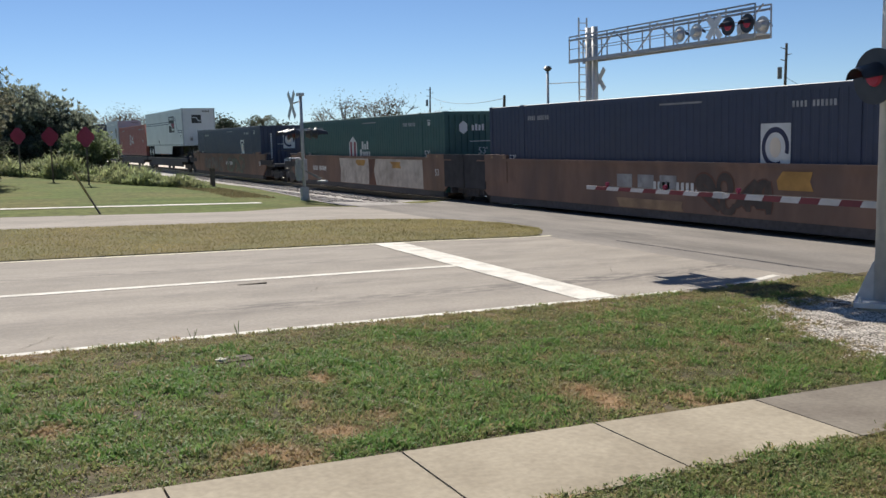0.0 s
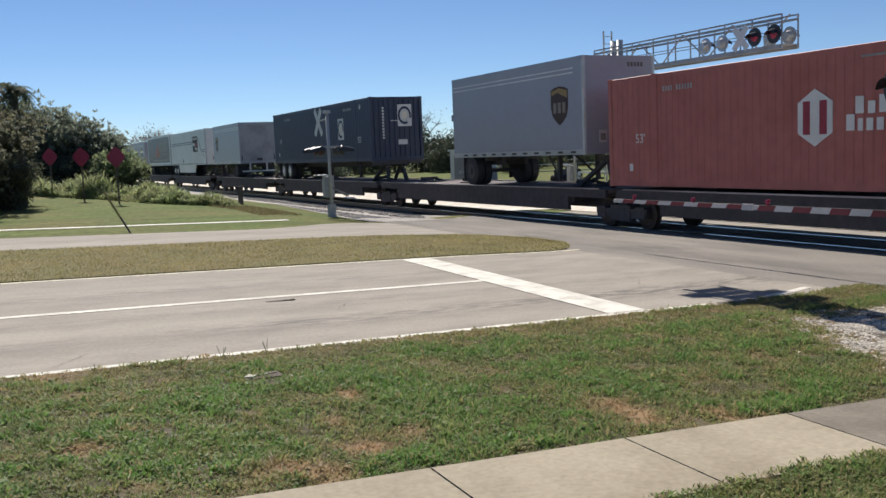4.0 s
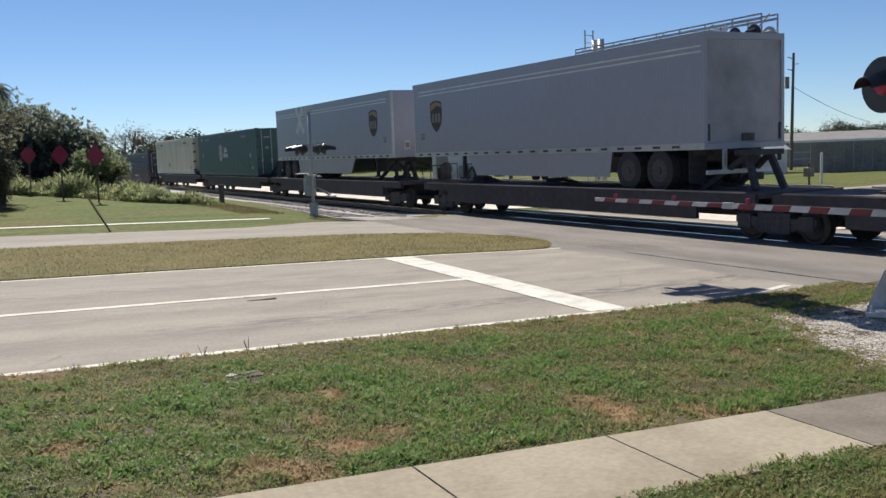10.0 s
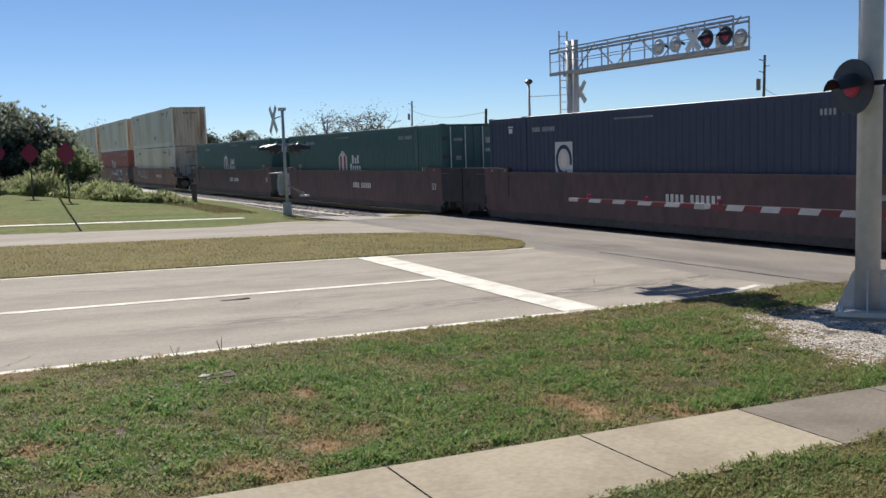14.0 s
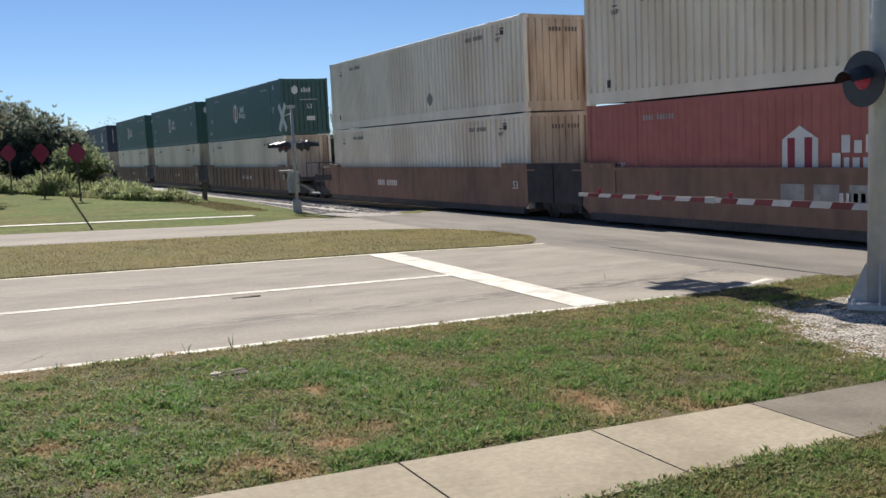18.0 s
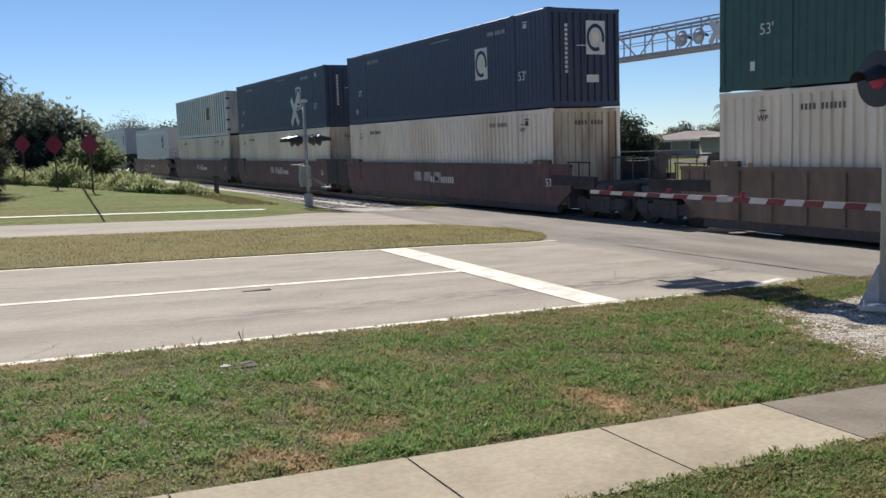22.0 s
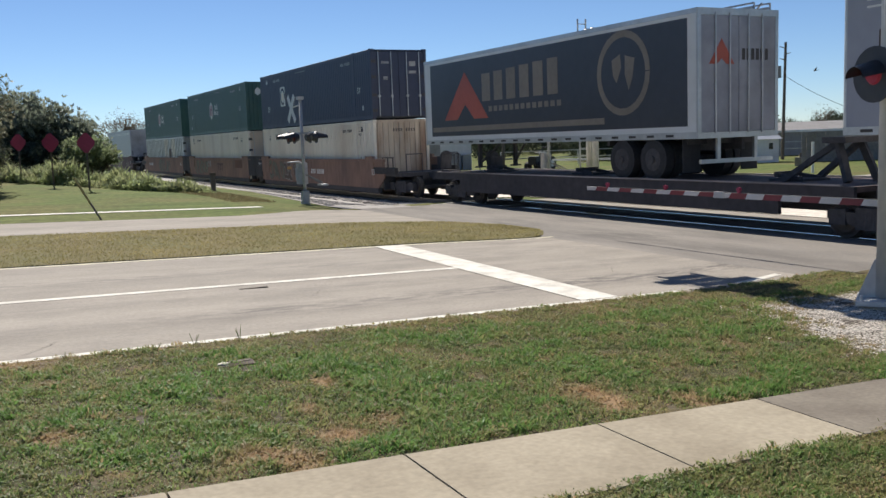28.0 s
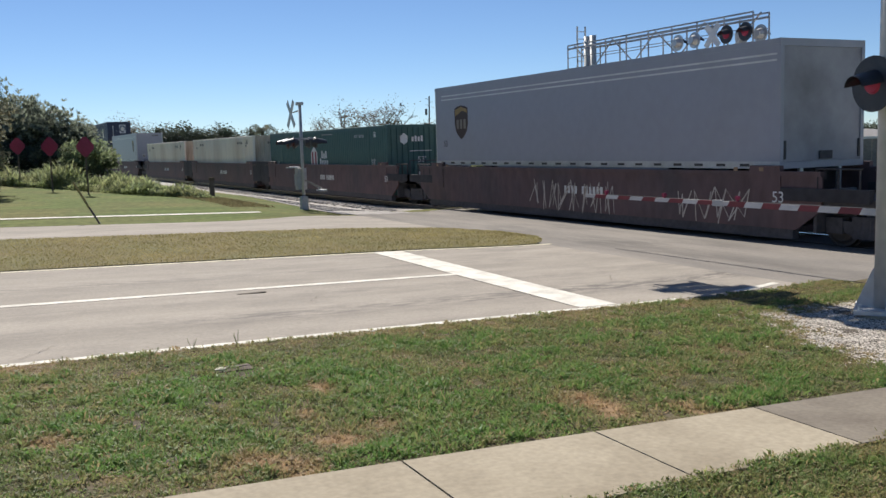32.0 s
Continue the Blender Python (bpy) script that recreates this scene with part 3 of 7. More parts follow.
for y0, y1 in ((-900, 7.6), (31, 1100)):
    prof = ((13.7, -0.31), (14.8, -0.17), (18.8, -0.17), (19.9, -0.31))
    n = 40
    ring = []
    for j in range(n + 1):
        y = y0 + (y1 - y0) * j / n
        ring.append([bm.verts.new((x, y, z)) for x, z in prof])
    for j in range(n):
        for k in range(3):
            bm.faces.new((ring[j][k], ring[j][k + 1], ring[j + 1][k + 1], ring[j + 1][k]))
part("ballast_bed", bm, M["ballast"], track, "grey crushed rock ballast")
# pale colour here stands for the bright sunlit ground seen under the cars
sheet("sunlit_strip", 18.9, 21.8, lambda x: -200, lambda x: 400, 0.03 + 0.0, M["rock"], 120, label="pale strip standing for sunlit ground beyond the track", category="ground")
bm = bmesh.new()
box(bm, -1.28, 1.28, -0.11, 0.11, -0.2, -0.1)
tie_mesh = mesh("tie", bm, M["tie"])
for k in range(90):
    share("tie", tie_mesh, track, pose(XT, 31.4 + 0.53 * k, -0.055))
for name, x0, x1 in (("crossing_panel", 15.46, 15.97), ("crossing_panel", 16.13, 17.47), ("crossing_panel", 17.63, 18.14)):
    for k in range(9):
        bm = bmesh.new()
        box(bm, x0, x1, 8.2 + 2.44 * k, 8.2 + 2.44 * k + 2.41, -0.25, 0.008)
        part(name, bm, M["asphalt"], track, "worn crossing surface panel")

# ---------------------------------------------------------------- the train
SPEED = 21.506
MOVERS = []


def on_train(ob, y0, z=0.0, turn=0):
    """Set a thing on the train: y0 is where its origin lies along the track at the start."""
    ob.matrix_basis = pose(XT, y0, z, 0, 0, turn)
    MOVERS.append((ob, y0, z, turn))
    return ob


BOX_L, BOX_W, BOX_H = 16.15, 2.6, 2.9


def corrugated(bm, x, y0, y1, z0, z1, pitch, depth, out):
    """A trapezoid-ribbed wall in the plane x, its ribs standing out along x by out."""
    prof, y = [], y0
    while y < y1 - 1e-6:
        for dy, k in ((0.0, 0), (0.32, 0), (0.38, 1), (0.94, 1)):
            if y + dy * pitch < y1 - 0.01:
                prof.append((y + dy * pitch, k))
        y += pitch
    prof.append((y1, 0))
    lo = [bm.verts.new((x - out * depth * (1 - k), yy, z0)) for yy, k in prof]
    hi = [bm.verts.new((x - out * depth * (1 - k), yy, z1)) for yy, k in prof]
    for i in range(len(prof) - 1):
        bm.faces.new((lo[i], lo[i + 1], hi[i + 1], hi[i]))


def end_wall(bm, y, x0, x1, z0, z1, pitch, depth, out):
    m = Matrix(((0, 1, 0, 0), (1, 0, 0, 0), (0, 0, 1, 0), (0, 0, 0, 1)))
    b2 = len(bm.verts)
    corrugated(bm, y, x0, x1, z0, z1, pitch, depth, out)
    bm.verts.ensure_lookup_table()
    for v in bm.verts[b2:]:
        v.co = m @ v.co


def arc_ring(r0, r1, a0, a1, n=26):
    """Radius and angle round an open ring: outer edge forth, inner edge back."""
    t = [a0 + (a1 - a0) * k / n for k in range(n + 1)]
    return [(r0, a) for a in t] + [(r1, a) for a in t[::-1]]


def side_marks(parent, style, L, H, z0, s, reach):
    """Painted marks on one long side: s = -1 towards the road, +1 beyond; reach is the wall's outer plane."""
    x = s * reach
    o = (s, 0, 0)

    def rect(name, yc, zc, w, hh, m, label=""):
        bm = bmesh.new()
        plate(bm, [(x, yc - w / 2, z0 + zc - hh / 2), (x, yc + w / 2, z0 + zc - hh / 2), (x, yc + w / 2, z0 + zc + hh / 2), (x, yc - w / 2, z0 + zc + hh / 2)], o)
        return part(name, bm, m, parent, label)

    def shape(name, pts, m, label="", lift=0.0):
        bm = bmesh.new()
        plate(bm, [(x + s * lift, p[0], z0 + p[1]) for p in pts], o)
        return part(name, bm, m, parent, label)

    def marks(name, rects, m, label="", lift=0.0):
        bm = bmesh.new()
        for yc, zc, w, hh in rects:
            xx = x + s * lift
            plate(bm, [(xx, yc - w / 2, z0 + zc - hh / 2), (xx, yc + w / 2, z0 + zc - hh / 2), (xx, yc + w / 2, z0 + zc + hh / 2), (xx, yc - w / 2, z0 + zc + hh / 2)], o)
        return tagged(part(name, bm, m, parent, label), label, kind="stuff" if len(rects) > 1 else "")

    def text(t, yc, zc, size, m):
        ob = share("lettering", words(t, size), parent, pose(x + s * 0.003, yc, z0 + zc, 90, 0, 90 * s), "")
        if not ob.data.materials:
            ob.data.materials.append(m)
        return ob

    d = s  # reading direction along y, seen from outside
    if style in ("green", "redbox"):
        c = 8.9 if s < 0 else 7.0
        shape("logo_hexagon", [(c - 0.46, 1.2), (c, 0.92), (c + 0.46, 1.2), (c + 0.46, 1.84), (c, 2.12), (c - 0.46, 1.84)], M["logo_white"], "white hexagon emblem")
        for yy, w, hh in ((-0.22, 0.19, 0.7), (0.22, 0.19, 0.7)):
            marks("logo_bar", [(c + yy, 1.52, w, hh)], M["logo_red"], "dark red bar", 0.004)
        for yy, zz, w, hh in ((1.12, 1.72, 0.2, 0.38), (1.4, 1.66, 0.17, 0.27), (1.66, 1.72, 0.17, 0.38), (0.9, 1.38, 0.2, 0.36), (1.14, 1.33, 0.12, 0.27), (1.36, 1.33, 0.16, 0.27), (1.6, 1.33, 0.16, 0.27), (1.84, 1.29, 0.16, 0.36)):
            rect("name_block", c + d * yy, zz, w, hh * 0.9, M["logo_white"], "white name block")
    elif style == "navy":
        c = 4.0
        rect("logo_panel", c, 1.6, 0.83, 1.03, M["logo_white"], "white emblem panel")
        bm = bmesh.new()
        plate(bm, [(x + s * 0.004, c + d * r * math.cos(a), z0 + 1.6 + 1.15 * r * math.sin(a)) for r, a in arc_ring(0.38, 0.28, -0.35, 5.2)], o)
        part("emblem_ring", bm, M["logo_navy"], parent, "dark blue ring")
        shape("emblem_core", [(c + 0.16 * math.cos(a * math.pi / 6), 1.6 + 0.22 * math.sin(a * math.pi / 6)) for a in range(12)], M["cream"], "tan emblem centre", 0.004)
    if style in ("green", "redbox", "navy", "cream"):
        m = M["mark_dark"] if style == "cream" else M["logo_white"]
        if style != "cream":
            text("53'", 1.45, 1.35 if style != "navy" else 1.0, 0.4, m)
            text("53'", L - 1.4, 1.25, 0.34, m)
        for yy, w in ((3.0, 1.3), (L - 2.9, 1.1)):
            marks("number_strip", [(yy + d * (k - 5) * 0.105, 2.5, 0.06, 0.13) for k in range(11) if k != 4], M["stencil_dark"] if style == "cream" else M["stencil"])
        marks("load_mark", [(1.25, 2.5, 0.2, 0.14), (1.25, 2.62, 0.26, 0.04), (L - 1.0, 0.5, 0.14, 0.2)], m)
        if style == "cream":
            text("WP", 1.5 if s < 0 else L - 1.5, 2.3, 0.2, m)
            rect("mark_bar", 1.5 if s < 0 else L - 1.5, 2.47, 0.2, 0.03, m)
            text("WP", L - 1.3 if s < 0 else 1.3, 2.3, 0.2, m)
            rect("mark_bar", L - 1.3 if s < 0 else 1.3, 2.47, 0.2, 0.03, m)
        if style != "cream":
            rect("warning_bar", 7.0, 2.66, 1.5, 0.045, M["graffiti"])
        else:
            bm = bmesh.new()
            plate(bm, [(x, 6.35 + a, z0 + 0.75 + b) for a, b in ((-0.22, -0.05), (-0.05, -0.22), (0.05, -0.22), (0.22, -0.05), (0.22, 0.05), (0.05, 0.22), (-0.05, 0.22), (-0.22, 0.05))], o)
            part("placard_holder", bm, M["fence"], parent, "grey diamond placard holder")


def build_container(style):
    """A 53 foot container; front wall at y = 0, doors at the far end."""
    paint = M["trailer_white"] if style == "ribwhite" else M[style]
    label = {"navy": "navy blue corrugated steel container with white emblem", "green": "dark green corrugated steel container with white hexagon emblem", "redbox": "faded red corrugated steel container with white emblem", "cream": "cream corrugated steel container with rust streaks", "ribwhite": "white sheet-sided container with dark vertical posts"}[style]
    ob = empty("shipping_container", label, "container", "containers on the train")
    L, w, H = BOX_L, BOX_W / 2, BOX_H
    low, high = 0.3 if style == "cream" else 0.16, H - 0.12
    spans = ((0.14, 1.86), (2.1, L - 2.1), (L - 1.86, L - 0.14))
    for s in (-1, 1):
        bm = bmesh.new()
        for y0, y1 in spans:
            if style == "ribwhite":
                box(bm, min(s * w, s * (w - 0.05)), max(s * w, s * (w - 0.05)), y0, y1, low, high)
            else:
                corrugated(bm, s * w, y0, y1, low, high, 0.265 if style == "cream" else 0.23, 0.055 if style == "cream" else 0.013, s)
        part("side_wall", bm, paint, ob)
        bm = bmesh.new()
        box(bm, min(s * w, s * (w - 0.09)), max(s * w, s * (w - 0.09)), 0, L, 0, low)
        part("bottom_rail", bm, M["cream"] if style == "cream" else paint, ob)
        bm = bmesh.new()
        box(bm, min(s * w, s * (w - 0.07)), max(s * w, s * (w - 0.07)), 0, L, high, H)
        bmesh.ops.bevel(bm, geom=[e for e in bm.edges if all(abs(v.co.x) > w - 0.01 and v.co.z > H - 0.01 for v in e.verts)], offset=0.012, segments=1, affect="EDGES")
        part("top_rail", bm, paint, ob)
        for y in (0.0, 1.86, L - 2.1, L - 0.14):
            bm = bmesh.new()
            box(bm, min(s * (w + 0.004), s * (w - 0.12)), max(s * (w + 0.004), s * (w - 0.12)), y, y + (0.14 if y in (0.0, L - 0.14) else 0.24), low - 0.02, high + 0.02)
            part("post", bm, paint, ob)
        if style == "ribwhite":
            for k in range(25):
                y = 0.5 + k * (L - 1.0) / 24
                bm = bmesh.new()
                box(bm, min(s * (w + 0.03), s * w), max(s * (w + 0.03), s * w), y - 0.035, y + 0.035, low, high)
                part("side_post", bm, M["fence"], ob, "dark side post")
    bm = bmesh.new()
    box(bm, -0.09, 0.09, 0, 0.19, 0, 0.122)
    cast = mesh("corner_casting", bm, paint)
    for y in (-0.006, 1.88, L - 2.07, L - 0.184):
        for s in (-1, 1):
            for z in (-0.012, H - 0.11):
                share("corner_casting", cast, ob, pose(s * (w - 0.078), y, z))
    bm = bmesh.new()
    box(bm, -w + 0.06, w - 0.06, 0.05, L - 0.05, H - 0.06, H - 0.012)
    part("roof", bm, paint, ob)
    bm = bmesh.new()
    box(bm, -w + 0.08, w - 0.08, 0.05, L - 0.05, 0.03, 0.14)
    part("floor", bm, M["truck"], ob)
    bm = bmesh.new()
    end_wall(bm, 0.02, -w + 0.12, w - 0.12, low, high, 0.25, 0.04, -1)
    box(bm, -w + 0.1, w - 0.1, 0.0, 0.1, 0.0, low)
    box(bm, -w + 0.1, w - 0.1, 0.0, 0.1, high, H)
    part("front_wall", bm, M["rusty_cream"] if style == "cream" else paint, ob, "rust-streaked front wall" if style == "cream" else "")
    bm = bmesh.new()
    box(bm, -0.11, 0.11, -0.015, 0.03, -0.06, 0.06)
    hinge = mesh("hinge", bm, M["mark_dark"] if style == "ribwhite" else M["truck"])
    for s in (-1, 1):
        bm = bmesh.new()
        box(bm, min(s * 0.012, s * (w - 0.12)), max(s * 0.012, s * (w - 0.12)), L - 0.09, L - 0.03, low - 0.06, high + 0.03)
        door = part("door", bm, {"cream": M["rusty_cream"], "ribwhite": M["dirty_white"]}.get(style, paint), ob)
        for z in (0.35, 1.0, 1.75, 2.4):
            share("hinge", hinge, door, pose(s * (w - 0.13), L - 0.02, z))
        for k in (0.36, 0.95):
            bm = bmesh.new()
            rod(bm, (s * k, L + 0.012, 0.1), (s * k, L + 0.012, H - 0.1), 0.022, n=8)
            box(bm, s * k - 0.05, s * k + 0.05, L - 0.03, L + 0.04, 0.9, 1.0)
            part("lock_rod", bm, M["alu"], door, "steel lock rod")
    if style in ("green", "navy", "redbox"):
        # emblem, number and placard on the front wall
        y = -0.026

        def front(name, pts, m, label="", lift=0.0):
            bm = bmesh.new()
            plate(bm, [(p[0], y - lift, p[1]) for p in pts], (0, -1, 0))
            part(name, bm, m, ob, label)

        if style == "navy":
            front("front_emblem", [(0.05, 1.55), (0.75, 1.55), (0.75, 2.55), (0.05, 2.55)], M["logo_white"], "white emblem panel")
            bm = bmesh.new()
            plate(bm, [(0.4 + r * math.cos(a), y - 0.004, 2.05 + 1.25 * r * math.sin(a)) for r, a in arc_ring(0.33, 0.24, -0.35, 5.2)], (0, -1, 0))
            part("emblem_ring", bm, M["logo_navy"], ob, "dark blue ring")
            front("emblem_core", [(0.4 + 0.14 * math.cos(a * math.pi / 5), 2.05 + 0.18 * math.sin(a * math.pi / 5)) for a in range(10)], M["cream"], "", 0.004)
            bm = bmesh.new()
            for k in range(11):
                plate(bm, [(a, y, 1.0 + 0.135 * k + b) for a, b in ((-0.72, 0), (-0.62, 0), (-0.62, 0.09), (-0.72, 0.09))], (0, -1, 0))
            tagged(part("number_strip", bm, M["logo_white"], ob), kind="stuff")
        else:
            front("front_emblem", [(-0.72, 2.2), (-0.55, 2.08), (-0.38, 2.2), (-0.38, 2.44), (-0.55, 2.56), (-0.72, 2.44)], M["logo_white"], "white hexagon emblem")
            bm = bmesh.new()
            for k in range(4):
                plate(bm, [(-0.2 + 0.14 * k + a, y, b) for a, b in ((0, 2.2), (0.09, 2.2), (0.09, 2.4 + 0.04 * (k % 2)), (0, 2.4 + 0.04 * (k % 2)))], (0, -1, 0))
            tagged(part("name_bars", bm, M["logo_white"], ob), kind="stuff")
            share("lettering", words("53'", 0.34), ob, pose(0.25, y - 0.003, 1.45, 90, 0, 0))
        front("placard", [(0.05, 0.72), (0.5, 0.72), (0.5, 0.95), (0.05, 0.95)], M["logo_white"], "white data placard")
        front("rust_mark", [(-0.3, 1.8), (0.7, 1.8), (0.7, 1.83), (-0.3, 1.83)], M["logo_white"])
    if style in ("navy", "green", "redbox"):
        for x, z, a, b in ((-0.65, 2.3, 0.3, 0.2), (-0.65, 1.95, 0.34, 0.12), (0.62, 2.35, 0.36, 0.1), (0.62, 1.7, 0.2, 0.14)):
            bm = bmesh.new()
            plate(bm, [(x - a / 2, L - 0.03, z - b / 2), (x + a / 2, L - 0.03, z - b / 2), (x + a / 2, L - 0.03, z + b / 2), (x - a / 2, L - 0.03, z + b / 2)], (0, 1, 0))
            part("door_placard", bm, M["graffiti"], ob, "pale door placard")
    elif style == "ribwhite":
        for a, b, c, e, m in ((8.6, 10.3, 0.17, 2.77, M["cream"]), (11.5, 12.9, 0.17, 2.77, M["cream"]), (10.6, 11.45, 1.15, 2.0, M["rust_brown"]), (9.75, 10.55, 1.6, 2.3, M["trailer_white"])):
            bm = bmesh.new()
            plate(bm, [(w, a, c), (w, b, c), (w, b, e), (w, a, e)], (1, 0, 0), 0.006 if m is not M["trailer_white"] else 0.01)
            part("side_patch", bm, m, ob, "repainted side patch")
    elif style == "cream":
        bm = bmesh.new()
        for k in (0, 1, 2, 3, 5, 6, 7, 8):
            plate(bm, [(-0.4 + 0.12 * k + a, -0.026, b) for a, b in ((0, 2.4), (0.065, 2.4), (0.065, 2.53), (0, 2.53))], (0, -1, 0))
        tagged(part("number_strip", bm, M["stencil_dark"], ob), kind="stuff")
    for s in (-1, 1):
        side_marks(ob, style, L, H, 0.0, s, w + 0.006)
    return ob



def tandem(ob, ys, z, half, rim):
    """Road wheels under a trailer at the given places; z is the height of the ground they stand on."""
    for y in ys:
        bm = bmesh.new()
        rod(bm, (-half + 0.3, y, z + 0.5), (half - 0.3, y, z + 0.5), 0.07)
        part("axle", bm, M["truck"], ob)
        for s in (-1, 1):
            for k in (0, 1):
                x0 = s * (half - 0.28 - 0.32 * k)
                bm = bmesh.new()
                rod(bm, (x0, y, z + 0.5), (x0 + s * 0.26, y, z + 0.5), 0.5, n=22)
                rod(bm, (x0 + s * 0.26, y, z + 0.5), (x0 + s * 0.275, y, z + 0.5), 0.47, 0.4, n=22)
                wh = part("wheel", bm, M["rubber"], ob, "black rubber tyre")
                if k == 0:
                    bm = bmesh.new()
                    rod(bm, (x0 + s * 0.275, y, z + 0.5), (x0 + s * 0.283, y, z + 0.5), 0.29, 0.27, n=18)
                    rod(bm, (x0 + s * 0.26, y, z + 0.5), (x0 + s * 0.33, y, z + 0.5), 0.11, 0.09, n=12)
                    part("rim", bm, rim, wh)
                    bm = bmesh.new()
                    for q in range(6):
                        a = q * math.pi / 3
                        rod(bm, (x0 + s * 0.283, y + 0.2 * math.cos(a), z + 0.5 + 0.2 * math.sin(a)), (x0 + s * 0.286, y + 0.2 * math.cos(a), z + 0.5 + 0.2 * math.sin(a)), 0.05, n=8)
                    part("hand_hole", bm, M["black"], wh)


def running_gear(ob, L, z_low, deck, rim, skirt=None, tail_first=False, tandem_at=None):
    """Landing legs, tandem, mud flaps and bumper below a trailer body."""
    half = 1.29
    ta = tandem_at or ((L - 2.9, L - 1.65) if L > 10 else (L - 1.3,))
    tandem(ob, ta, deck, half, rim)
    bm = bmesh.new()
    for s in (-0.45, 0.45):
        box(bm, s - 0.05, s + 0.05, ta[0] - 1.0, L - 0.3, z_low - 0.3, z_low - 0.002)
    for y in (ta[0] - 0.8, L - 0.6):
        box(bm, -1.1, 1.1, y - 0.05, y + 0.05, z_low - 0.14, z_low - 0.003)
    part("subframe", bm, M["truck"], ob)
    for s in (-1, 1):
        bm = bmesh.new()
        y = 3.0 if L > 10 else 2.2
        box(bm, s * 0.72 - 0.06, s * 0.72 + 0.06, y - 0.06, y + 0.06, deck + 0.22, z_low)
        box(bm, s * 0.72 - 0.14, s * 0.72 + 0.14, y - 0.14, y + 0.14, deck + 0.17, deck + 0.22)
        beam(bm, (s * 0.72, y, deck + 0.3), (s * 0.5, y + 1.0, z_low - 0.02), 0.05, 0.05)
        part("landing_leg", bm, M["truck"], ob)
        bm = bmesh.new()
        box(bm, s * 0.95 - 0.28, s * 0.95 + 0.28, L - 0.62, L - 0.6, deck + 0.18, z_low)
        part("mud_flap", bm, M["rubber"], ob)
    bm = bmesh.new()
    box(bm, -1.15, 1.15, L - 0.12, L - 0.02, deck + 0.4, deck + 0.5)
    for s in (-0.6, 0.6):
        box(bm, s - 0.05, s + 0.05, L - 0.1, L - 0.03, deck + 0.5, z_low)
    part("bumper", bm, M["alu"], ob, "steel rear underride bumper")
    if skirt:
        for s in (-1, 1):
            bm = bmesh.new()
            x = s * 1.25
            pts = [(x, 4.3, z_low), (x, 4.9, deck + 0.32), (x, ta[0] - 0.85, deck + 0.32), (x, ta[0] - 0.7, z_low)]
            plate(bm, pts, (s, 0, 0), 0.02)
            part("side_skirt", bm, skirt, ob, "aerodynamic side skirt")


